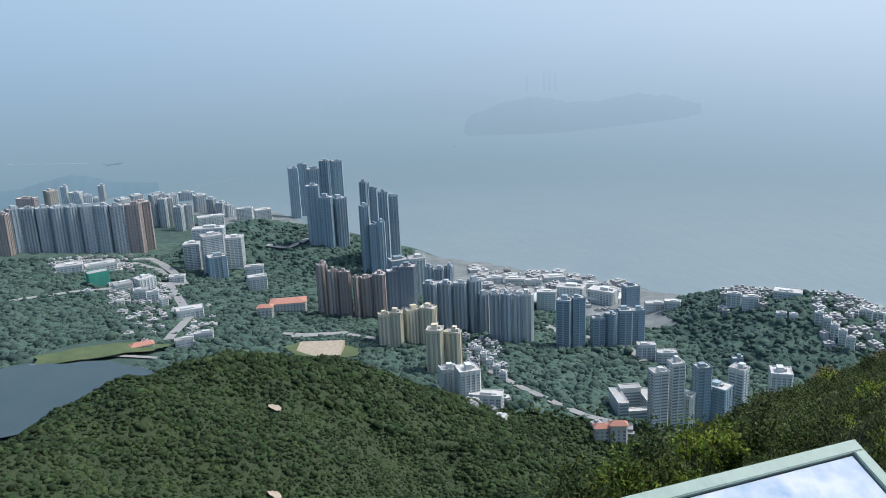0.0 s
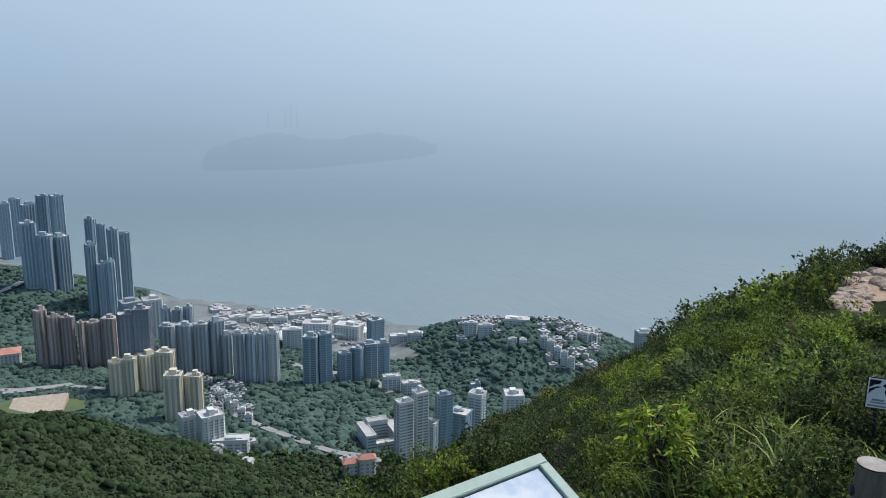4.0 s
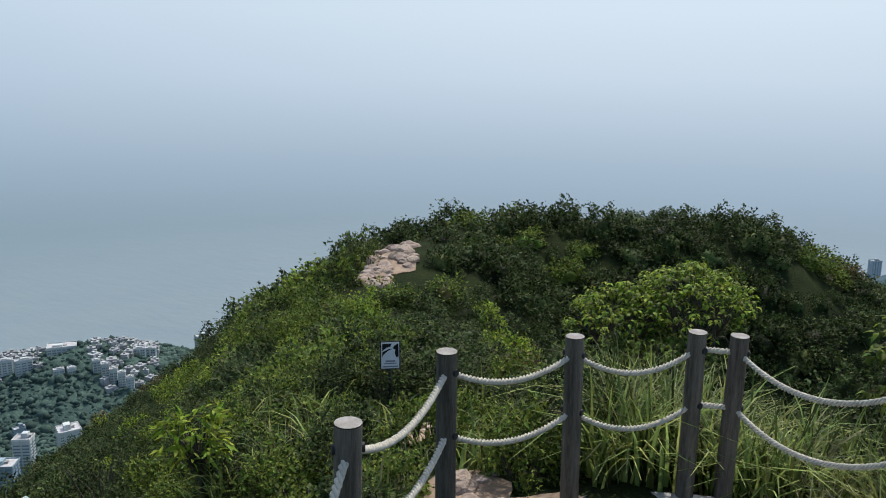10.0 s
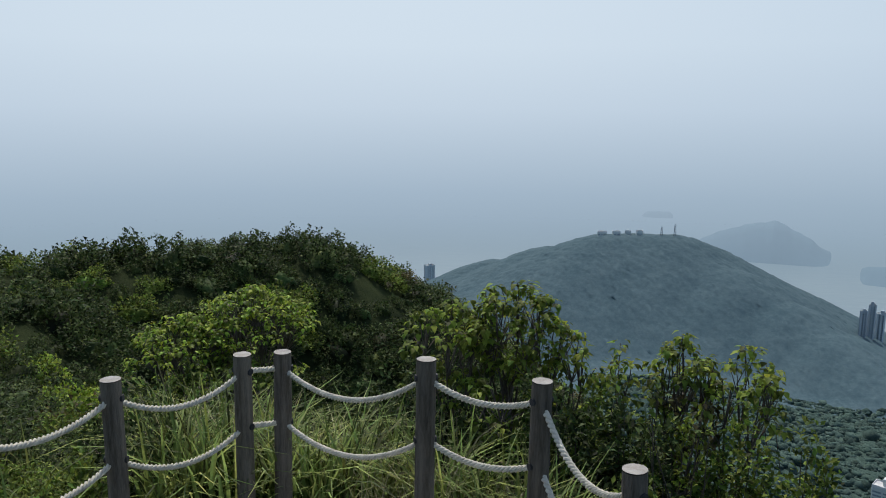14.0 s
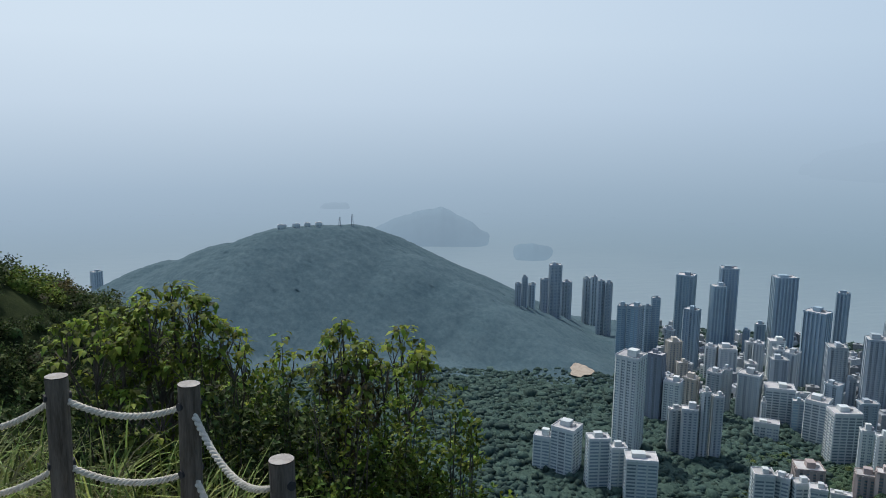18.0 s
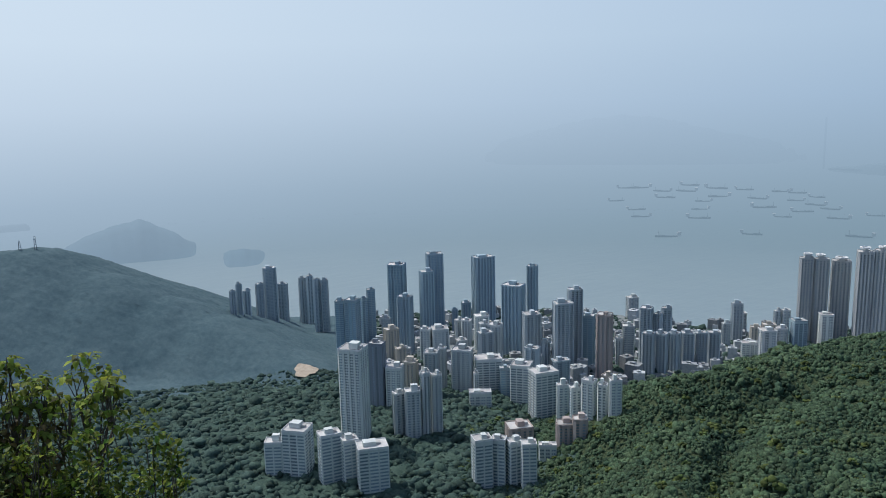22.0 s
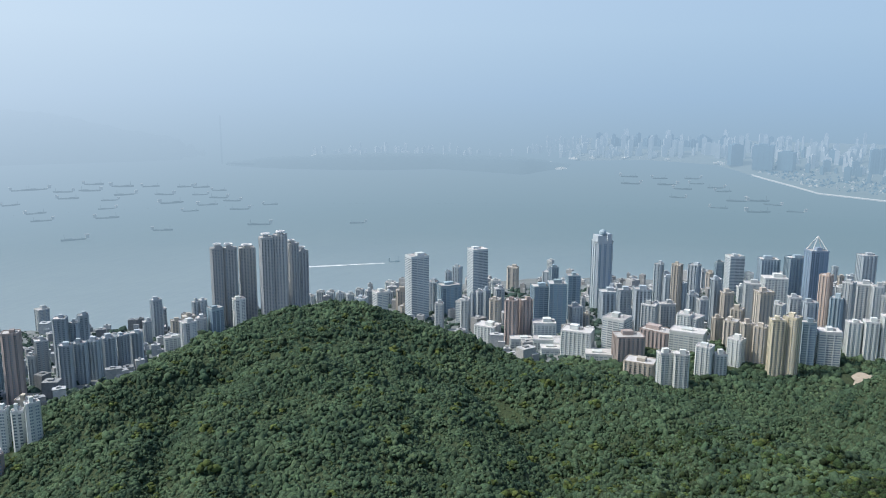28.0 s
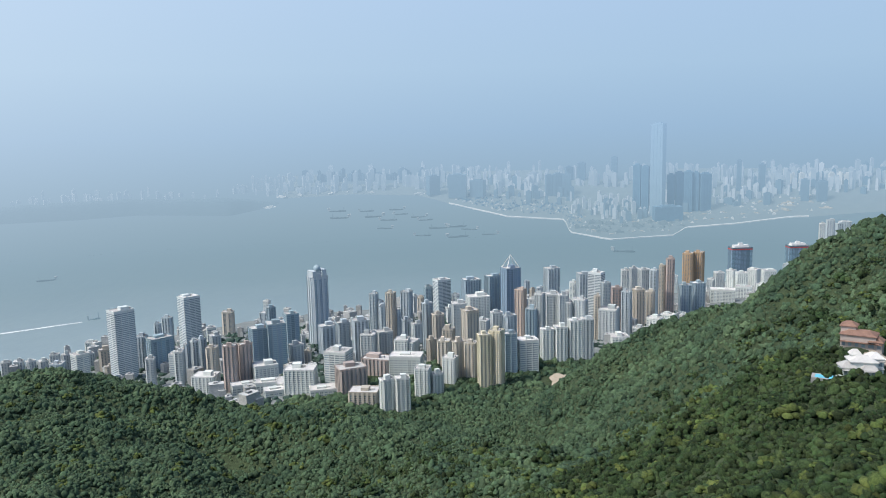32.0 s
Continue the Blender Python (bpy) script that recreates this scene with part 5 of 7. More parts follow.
def huddle(label, az0, az1, d0, d1, n, small, large, low, high, material, in_town=False):
    """Flat-roofed small houses with roof rooms, set at odd angles along the slope."""
    v, f = [], []
    made = 0
    for _ in range(n * 6):
        if made >= n:
            break
        a, d = irng.uniform(az0, az1), irng.uniform(d0, d1)
        x, y = spot(a, d)
        w = irng.uniform(small, large)
        if any((x - u) ** 2 + (y - q) ** 2 < (w * 0.5 + r * 0.8) ** 2 for u, q, r in taken):
            continue
        if in_town and not bool(town_ground(np.array([x]), np.array([y]))[0]):
            continue
        made += 1
        taken.append((x, y, w * 0.5))
        FOOTPRINTS.append((x, y, w * 0.62))
        g, h, dep = height_at(x, y), irng.uniform(low, high), w * irng.uniform(0.5, 1.0)
        t = radians(-a + irng.choice((-20, 0, 15, 40)))
        bits = [(-w / 2, w / 2, -dep / 2, dep / 2, -4, h), (-w * 0.2, w * 0.12, -dep * 0.2, dep * 0.2, h, h + 2.4), (-w / 2 - 0.3, w / 2 + 0.3, -dep / 2 - 0.3, dep / 2 + 0.3, h - 0.9, h - 0.5)]
        if w > 9:
            bits.append((w * 0.1, w * 0.62, -dep * 0.75, -dep * 0.3, -4, h * 0.6))
        vv, ff = boxes_mesh(bits)
        k = len(v)
        v += [(x + p * math.cos(t) - q * math.sin(t), y + p * math.sin(t) + q * math.cos(t), g + r) for p, q, r in vv]
        f += [tuple(k + c for c in q) for q in ff]
    ob = mesh_object("low_houses", v, f, material)
    return tagged(ob, label, "houses", kind="stuff")


huddle("huddle of pale village houses below the estate", -27.2, -22.3, 1600, 1735, 60, 6, 16, 3, 8, HUDDLE)
huddle("huddle of white village houses among trees", -24.0, -20.0, 1320, 1500, 46, 6, 15, 3, 8, HUDDLE)
huddle("few low sheds by the reservoir road", -23.6, -17.4, 1060, 1280, 30, 6, 15, 3, 6, HUDDLE)
huddle("low white roofs and sheds along the shore", 2.0, 14.0, 1290, 1620, 90, 9, 28, 4, 11, HUDDLE)
huddle("terraced white houses on the headland", 20.0, 23.0, 1190, 1330, 30, 7, 16, 4, 9, HUDDLE)
huddle("terraced white houses on the headland", 26.0, 30.2, 1090, 1260, 48, 7, 14, 4, 9, HUDDLE)
huddle("terraced grey houses stepping down the slope", 1.2, 4.2, 930, 1070, 26, 6, 12, 4, 9, HUDDLE_DARK)
huddle("small white houses on the wooded slope", 1.2, 4.2, 740, 850, 10, 6, 12, 3, 7, HUDDLE)
huddle("low pinkish school buildings in the trees", 11.0, 13.6, 735, 805, 8, 8, 16, 4, 9, HUDDLE)
huddle("low grey blocks packed between the towers", 119, 150, 1000, 1800, 190, 9, 22, 8, 26, HUDDLE_DARK, True)
huddle("low pale blocks packed between the towers", 150, 213, 1050, 2300, 300, 9, 24, 8, 30, HUDDLE, True)
FOOT = np.array(FOOTPRINTS)

# ---- masts on the coastal hill, villa on the eastern slope ----
STEEL = surface("grey steel", (0.14, 0.17, 0.20), (0.22, 0.25, 0.28), 0.5, 0.6)


def lattice_mast(az, d, tall):
    x, y = spot(az, d)
    mast = new("mast")
    mast.matrix_world = pose(x, y, height_at(x, y) - 1)
    tagged(mast, "slim steel lattice mast on the hilltop", "mast", group="hilltop masts")
    for sx in (-1, 1):
        for sy in (-1, 1):
            bm = bmesh.new()
            p, q = Vector((sx * 2.2, sy * 2.2, 0)), Vector((sx * 0.7, sy * 0.7, tall))
            bmesh.ops.create_cone(bm, cap_ends=True, segments=6, radius1=0.35, radius2=0.25, depth=(q - p).length, matrix=Matrix.Translation((p + q) / 2) @ (q - p).to_track_quat("Z", "Y").to_matrix().to_4x4())
            part("mast_leg", bm, STEEL, mast)
    for k in range(1, 5):
        s = 2.2 - 1.5 * k / 5
        vv, ff = boxes_mesh([(-s, s, -s, s, tall * k / 5, tall * k / 5 + 0.5)])
        mesh_object("platform", vv, ff, STEEL, mast)
    for k in range(3):
        bm = bmesh.new()
        bmesh.ops.create_cone(bm, cap_ends=True, segments=12, radius1=1.3, radius2=0.5, depth=0.8, matrix=pose(1.3 * math.cos(k * 2), 1.3 * math.sin(k * 2), tall * (0.6 + 0.14 * k), 90, 0, k * 100))
        part("dish", bm, WHITE_TRIM, mast)


lattice_mast(97.6, 1598, 26)
lattice_mast(96.7, 1600, 20)
for az, w in ((93.6, 16), (94.4, 12), (95.2, 14), (92.6, 18)):
    building("podium", az, 1602, w, height_at(*spot(az, 1602)) + 7)


def villa(az, d, turn, wall, roof, label, blocks):
    x, y = spot(az, d)
    g = max(height_at(x + u, y + q) for u in (-9, 9) for q in (-9, 9))
    t = new("villa")
    t.matrix_world = pose(x, y, g - 1.5, 0, 0, turn)
    tagged(t, label, "villa")
    FOOTPRINTS.append((x, y, 17))
    for bx, by, w, dep, h in blocks:
        vv, ff = boxes_mesh([(bx - w / 2, bx + w / 2, by - dep / 2, by + dep / 2, -6, h)])
        mesh_object("wall", vv, ff, wall, t)
        e, inset = 0.6, min(w, dep) * 0.42
        x0, x1, y0, y1 = bx - w / 2 - e, bx + w / 2 + e, by - dep / 2 - e, by + dep / 2 + e
        vv = [(x0, y0, h - 0.1), (x1, y0, h - 0.1), (x1, y1, h - 0.1), (x0, y1, h - 0.1), (x0, y0, h + 0.3), (x1, y0, h + 0.3), (x1, y1, h + 0.3), (x0, y1, h + 0.3), (x0 + inset, y0 + inset, h + 2.2), (x1 - inset, y0 + inset, h + 2.2), (x1 - inset, y1 - inset, h + 2.2), (x0 + inset, y1 - inset, h + 2.2)]
        ff = [(3, 2, 1, 0), (0, 1, 5, 4), (1, 2, 6, 5), (2, 3, 7, 6), (3, 0, 4, 7), (4, 5, 9, 8), (5, 6, 10, 9), (6, 7, 11, 10), (7, 4, 8, 11), (8, 9, 10, 11)]
        mesh_object("roof", vv, ff, roof, t, "low hipped roof")
        for fl in range(max(1, int(h / 3.4))):
            for k in range(max(2, int(w / 3.0))):
                vv, ff = boxes_mesh([(bx - w / 2 + (k + 0.25) * 3.0, bx - w / 2 + (k + 0.25) * 3.0 + 1.5, by - dep / 2 - 0.12, by - dep / 2, 0.9 + fl * 3.4, 2.9 + fl * 3.4)])
                mesh_object("window", vv, ff, PANE, t)
            vv, ff = boxes_mesh([(bx - w / 2, bx + w / 2, by - dep / 2 - 1.6, by - dep / 2, fl * 3.4 + 3.1, fl * 3.4 + 3.4)])
            mesh_object("balcony", vv, ff, roof, t)
    return t


villa(215.4, 400, -200, WALLS["white"], ROOF_GREY, "white stepped villa on the wooded slope", [(0, 0, 11, 9, 6.5), (-6.5, -2, 6, 7, 4.0), (6, 2, 6, 7, 7.5), (2, -5, 6, 3.5, 3.4), (-2, 3, 4, 4, 8.5)])
villa(215.2, 446, -222, WALLS["brown"], ROOF_BROWN, "brown villa under repair above the white one", [(0, 0, 16, 10, 6.5), (-5, 2, 7, 7, 10.0), (8, -1, 6, 8, 4.0)])
px, py = spot(213.5, 392)
pool = new("swimming_pool")
pool.matrix_world = pose(px, py, height_at(px, py) + 0.7, 0, 0, -36)
tagged(pool, "small turquoise swimming pool beside the villa", "pool")
vv, ff = boxes_mesh([(-7, 7, -4, 4, -5, 0.0)])
mesh_object("deck", vv, ff, ROAD, pool)
vv, ff = boxes_mesh([(-5.5, 5.5, -2.6, 2.6, -0.1, 0.05)])
mesh_object("basin_water", vv, ff, POOL, pool, "turquoise water")
FOOTPRINTS.append((px, py, 10))
FOOT = np.array(FOOTPRINTS)


# ---- woods: crowns of trees on the slopes ----
def fast_mesh(name, verts, faces, material, smooth=True):
    """A mesh of triangles from arrays."""
    me = bpy.data.meshes.new(name)
    n, m = len(verts), len(faces)
    me.vertices.add(n)
    me.vertices.foreach_set("co", np.ascontiguousarray(verts, np.float32).ravel())
    me.loops.add(3 * m)
    me.loops.foreach_set("vertex_index", np.ascontiguousarray(faces, np.int32).ravel())
    me.polygons.add(m)
    me.polygons.foreach_set("loop_start", np.arange(0, 3 * m, 3, dtype=np.int32))
    if smooth:
        me.polygons.foreach_set("use_smooth", np.ones(m, bool))
    me.update(calc_edges=True)
    for k in material if isinstance(material, list) else [material]:
        me.materials.append(k)
    return new(name, me)


nrng = np.random.default_rng(7)


def crown_templates(level, count):
    """Domes with a knobbly outline, open underneath."""
    out = []
    for k in range(count):
        bm = bmesh.new()
        bmesh.ops.create_icosphere(bm, subdivisions=level, radius=1.0)
        v = np.array([tuple(q.co) for q in bm.verts])
        f = np.array([[q.index for q in p.verts] for p in bm.faces])
        bm.free()
        f = f[v[f].mean(1)[:, 2] > -0.2]
        lobes = nrng.normal(0, 1, (5, 3))
        lobes /= np.linalg.norm(lobes, axis=1)[:, None]
        swelling = np.clip(v @ lobes.T, 0, 1).max(1, keepdims=True) ** 3
        v = v * (0.72 + 0.42 * swelling + 0.40 * (nrng.random((len(v), 1)) - 0.5) * 2)
        v[:, 2] *= 0.85
        out.append((v, f))
    return out


def tree_templates(count, lumps=9):
    """Whole crowns: several knobbly clumps grown together."""
    out = []
    for k in range(count):
        vs, fs, base = [], [], 0
        for q, (v, f) in enumerate(crown_templates(1, lumps)):
            a, r = nrng.uniform(0, 2 * np.pi), (0.0 if q == 0 else nrng.uniform(0.45, 0.85))
            c = np.array([math.cos(a) * r, math.sin(a) * r, 0.55 - 0.5 * r + nrng.uniform(-0.1, 0.15)])
            vs.append(v * nrng.uniform(0.30, 0.48) + c)
            fs.append(f + base)
            base += len(v)
        out.append((np.vstack(vs), np.vstack(fs)))
    return out


def place_many(templates, x, y, z, size, stretch=None):
    """All copies of the templates at the places given, as one pair of arrays."""
    vs, fs, base = [], [], 0
    pick = nrng.integers(0, len(templates), len(x))
    for k, (v, f) in enumerate(templates):
        i = np.where(pick == k)[0]
        if not len(i):
            continue
        a = nrng.uniform(0, 2 * np.pi, len(i))
        ca, sa = np.cos(a)[:, None], np.sin(a)[:, None]
        s = size[i][:, None]
        px = (v[None, :, 0] * ca - v[None, :, 1] * sa) * s + x[i][:, None]
        py = (v[None, :, 0] * sa + v[None, :, 1] * ca) * s + y[i][:, None]
        pz = v[None, :, 2] * s * (1 if stretch is None else stretch[i][:, None]) + z[i][:, None]
        vs.append(np.stack([px, py, pz], 2).reshape(-1, 3))
        fs.append((f[None] + (np.arange(len(i)) * len(v))[:, None, None] + base).reshape(-1, 3))
        base += len(i) * len(v)
    return np.vstack(vs), np.vstack(fs)


FOOT = np.array(FOOTPRINTS)


def thinned(x, y, lift, rng_, share=0.2):
    """Keeps all that stands in sight of the lookout, and a share of what lies behind a crest."""
    seen = np.ones(len(x), bool)
    top = height(x, y) + lift
    for q in (0.35, 0.5, 0.62, 0.72, 0.8, 0.87, 0.93):
        seen &= height(x * q, y * q) < 492 + (top - 492) * q
    return seen | (rng_.random(len(x)) < share)


def clear_of_buildings(x, y):
    ok = np.ones(len(x), bool)
    for fx, fy, fr in FOOT:
        ok &= (x - fx) ** 2 + (y - fy) ** 2 > fr * fr
    return ok


def wood(label, a0, a1, d0, d1, gap, level, size, material, squash=1.0, in_town=False, flat=False, clump=0.0):
    n = int(radians(a1 - a0) * (d1 * d1 - d0 * d0) / 2 / gap ** 2)
    a = np.radians(nrng.uniform(a0, a1, n))
    d = np.sqrt(nrng.uniform(d0 * d0, d1 * d1, n))
    x, y = d * np.sin(a), d * np.cos(a)
    z = height(x, y)
    inland = coast_distance(x, y)
    keep = (inland > 25) & (z > 3) & (town_ground(x, y) == in_town)
    x, y, z = x[keep], y[keep], z[keep]
    keep = clear_of_buildings(x, y) & thinned(x, y, 9.0, nrng)
    x, y, z = x[keep], y[keep], z[keep]
    z = z + clump * swell(x, y, 2.9)
    s = size * np.exp(nrng.normal(-0.06, 0.34, len(x))).clip(0.45, 2.1) * (1 + 0.25 * swell(x, y, 60))
    v, f = place_many(tree_templates(6) if level == 0 else crown_templates(level, 9), x, y, z + s * nrng.uniform(-0.1, 0.45, len(x)), s, squash * nrng.uniform(0.7, 1.15, len(x)))
    ob = fast_mesh("woods", v, f, material, smooth=not flat)
    return tagged(ob, label, "woods", kind="stuff")


wood("dense green subtropical woodland on the near slope", 190, 222, 170, 300, 1.9, 1, 1.35, CANOPY, 1.2, flat=True, clump=1.0)
wood("dense green subtropical woodland on the middle slope", 166, 222, 300, 460, 2.1, 1, 1.5, CANOPY, 1.2, flat=True, clump=1.2)
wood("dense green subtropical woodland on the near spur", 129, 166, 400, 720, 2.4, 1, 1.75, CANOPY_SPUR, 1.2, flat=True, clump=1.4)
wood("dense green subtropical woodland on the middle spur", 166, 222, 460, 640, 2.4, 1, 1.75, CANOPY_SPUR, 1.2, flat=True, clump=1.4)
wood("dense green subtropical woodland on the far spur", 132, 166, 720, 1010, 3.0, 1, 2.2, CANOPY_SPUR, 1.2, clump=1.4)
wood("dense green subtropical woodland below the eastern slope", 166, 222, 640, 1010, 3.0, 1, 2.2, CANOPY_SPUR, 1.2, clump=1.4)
wood("dense green low woodland on the southern spur", -38, 16, 300, 580, 2.2, 1, 1.55, CANOPY, 0.9, flat=True, clump=0.5)
wood("dense green low woodland behind the southern spur", -38, 16, 580, 830, 3.2, 1, 2.3, CANOPY, 1.0, clump=0.8)
wood("taller dark tree crowns standing out of the near slope", 176, 222, 200, 640, 9.0, 0, 3.3, CANOPY, 1.1, flat=True)
wood("taller tree crowns standing out of the spur", 126, 200, 420, 940, 10.5, 0, 3.6, CANOPY_SPUR, 1.1, flat=True)
wood("yellow-green tree crowns scattered over the near slope", 176, 222, 200, 640, 17.0, 0, 3.4, CANOPY_BRIGHT, 0.9, flat=True)
wood("lighter tree crowns scattered over the spur", 126, 180, 420, 900, 22.0, 0, 3.6, CANOPY_BRIGHT, 0.9, flat=True)
wood("green woodland above the hospital and the western blocks", 160, 215, 1010, 1400, 4.8, 1, 3.4, CANOPY_SPUR, 1.1)
wood("green woodland below the lookout", 100, 126, 130, 640, 4.2, 1, 3.0, CANOPY_SPUR, 1.0)
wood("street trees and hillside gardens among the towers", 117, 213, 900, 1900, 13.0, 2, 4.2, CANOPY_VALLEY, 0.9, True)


def canopy_sheet(label, a0, a1, d0, d1, cell, rough, material):
    """A closed leaf canopy seen from far off: an uneven sheet over the slopes, open where houses stand."""
    d = np.arange(d0, d1, cell)
    a = np.radians(np.arange(a0, a1, math.degrees(cell / ((d0 + d1) / 2))))
    gd, ga = np.meshgrid(d, a, indexing="ij")
    gd = gd + nrng.uniform(-0.35, 0.35, gd.shape) * cell
    ga = ga + nrng.uniform(-0.35, 0.35, gd.shape) * (a[1] - a[0])
    x, y = (gd * np.sin(ga)).ravel(), (gd * np.cos(ga)).ravel()
    z = height(x, y)
    free = (coast_distance(x, y) > 22) & ~town_ground(x, y) & clear_of_buildings(x, y)
    z = z + np.where(free, 1.4 + rough * 0.7 * (nrng.uniform(-1, 1, len(x)) + 0.8 * swell(x, y, 14)), -4)
    n, m = gd.shape
    i, j = np.meshgrid(np.arange(n - 1), np.arange(m - 1), indexing="ij")
    p = (i * m + j).ravel()
    f = np.concatenate([np.stack([p, p + m, p + 1], 1), np.stack([p + 1, p + m, p + m + 1], 1)])
    f = f[free[f].any(1)]
    ob = fast_mesh("woods", np.stack([x, y, z], 1), f, material)
    return tagged(ob, label, "woods", kind="stuff")


canopy_sheet("woodland on the coastal hill, haze tinted into its green", 76, 124, 1100, 2200, 6.5, 1.8, CANOPY_FAR)
canopy_sheet("woodland in the valley, haze tinted into its green", 76, 131, 540, 1120, 5.0, 3.0, CANOPY_VALLEY)
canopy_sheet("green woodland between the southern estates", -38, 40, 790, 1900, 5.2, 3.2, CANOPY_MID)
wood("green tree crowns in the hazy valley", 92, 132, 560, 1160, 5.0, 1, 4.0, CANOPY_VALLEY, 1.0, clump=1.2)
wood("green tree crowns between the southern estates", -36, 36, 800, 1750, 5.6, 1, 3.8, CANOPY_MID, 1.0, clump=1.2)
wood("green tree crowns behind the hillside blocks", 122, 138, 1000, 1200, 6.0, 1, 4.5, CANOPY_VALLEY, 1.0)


# ---- the lookout: terrace, fence, board, sign ----
TIMBER = surface("weathered grey-brown timber", (0.055, 0.046, 0.034), (0.19, 0.165, 0.13), 3.0, 0.9, bump=0.006, spec=0.1, stretch=(6, 6, 0.6), random_amount=0.2)
END_GRAIN = surface("pale sawn end grain", (0.24, 0.22, 0.19), (0.40, 0.38, 0.34), 9.0, 0.9, bump=0.002)
ROPE = surface("off-white twisted rope", (0.40, 0.37, 0.29), (0.64, 0.60, 0.49), 20.0, 0.95, bump=0.002)
CONCRETE = surface("weathered concrete", (0.34, 0.33, 0.31), (0.52, 0.50, 0.47), 1.2, 0.9, bump=0.004)
GREEN_METAL = surface("grey-green painted metal", (0.20, 0.29, 0.25), (0.27, 0.37, 0.32), 4.0, 0.5, bump=0.0008)
BLACK_METAL = surface("black metal", (0.012, 0.012, 0.013), (0.03, 0.03, 0.03), 5.0, 0.5)
SIGN_WHITE = surface("white sign face", (0.80, 0.81, 0.80), (0.88, 0.89, 0.88), 4.0, 0.5)
SIGN_INK = surface("black print", (0.015, 0.015, 0.016), (0.03, 0.03, 0.03), 5.0, 0.6)
INK_GREY = surface("grey print", (0.22, 0.22, 0.24), (0.32, 0.32, 0.34), 5.0, 0.6)
STONE = surface("pinkish weathered rock", (0.26, 0.19, 0.14), (0.56, 0.46, 0.37), 1.6, 0.95, bump=0.03, random_amount=0.2)
DIRT = surface("trodden sandy soil", (0.22, 0.15, 0.09), (0.42, 0.32, 0.23), 1.5, 0.97, bump=0.02)


def print_material():
    """The printed panorama: pale sky over a whitish haze."""
    m, tree, nodes, links = node_material("printed panorama sheet")
    p = nodes["Principled BSDF"]
    c = noise_node(tree, 4.5, 5, 0.55)
    f = math_node(tree, "MULTIPLY_ADD", c, 4.0, True)
    f.node.inputs[2].default_value = -1.6
    links.new(mix_color(tree, f, (0.56, 0.60, 0.63), (0.25, 0.37, 0.52)), p.inputs["Base Color"])
    p.inputs["Roughness"].default_value = 0.6
    p.inputs["Specular IOR Level"].default_value = 0.1
    return m


PRINT = print_material()
TERRACE_Z = 488.97
bm = bmesh.new()
bmesh.ops.create_cone(bm, cap_ends=True, segments=48, radius1=1.85, radius2=1.85, depth=0.5, matrix=pose(4.25, 1.45, TERRACE_Z - 0.25))
bmesh.ops.bevel(bm, geom=[e for e in bm.edges if e.calc_face_angle(0) > 1], offset=0.02, segments=2)
tagged(part("terrace", bm, CONCRETE), "round pale concrete viewing terrace", "terrace", kind="structure")

POSTS = [(1.55, 2.20, 490.10), (2.77, 2.78, 490.49), (4.06, 3.25, 490.37), (5.04, 2.92, 490.29), (5.80, 2.36, 490.25), (5.97, 2.12, 490.23), (5.44, 0.95, 490.41), (5.26, 0.20, 490.37), (4.40, -0.29, 490.24)]


def fence_post():
    t = new("fence_post")
    bm = bmesh.new()
    bmesh.ops.create_cone(bm, cap_ends=False, segments=28, radius1=0.068, radius2=0.064, depth=2.2, matrix=pose(0, 0, -1.1))
    for v in bm.verts:
        v.co.x += 0.003 * math.sin(v.co.z * 3)
    part("shaft", bm, TIMBER, t, "weathered grey-brown round timber shaft", smooth=True)
    bm = bmesh.new()
    bmesh.ops.create_circle(bm, cap_ends=True, segments=28, radius=0.064)
    r = bmesh.ops.inset_region(bm, faces=bm.faces[:], thickness=0.012)
    for f in bm.faces:
        if len(f.verts) > 4:
            for v in f.verts:
                v.co.z += 0.006
    part("sawn_top", bm, END_GRAIN, t, "pale sawn end grain top")
    # black plugs stand in for the shade inside bored rope holes
    for dz in (-0.12, -0.54):
        bm = bmesh.new()
        bmesh.ops.create_cone(bm, cap_ends=True, segments=14, radius1=0.024, radius2=0.024, depth=0.15, matrix=pose(0, 0, dz, 0, 90, 0))
        part("rope_hole_plug", bm, SIGN_INK, t, "black plug for the dark of a rope hole")
    return tagged(t, "weathered round timber post of the rope fence", "post", group="rope fence posts")


first_post = fence_post()
prng = random.Random(4)
for k, (x, y, z) in enumerate(POSTS):
    m = pose(x, y, z, prng.uniform(-1.5, 1.5), prng.uniform(-1.5, 1.5), prng.uniform(0, 360))
    if k == 0:
        first_post.matrix_world = m
    else:
        copy_thing(first_post, m)


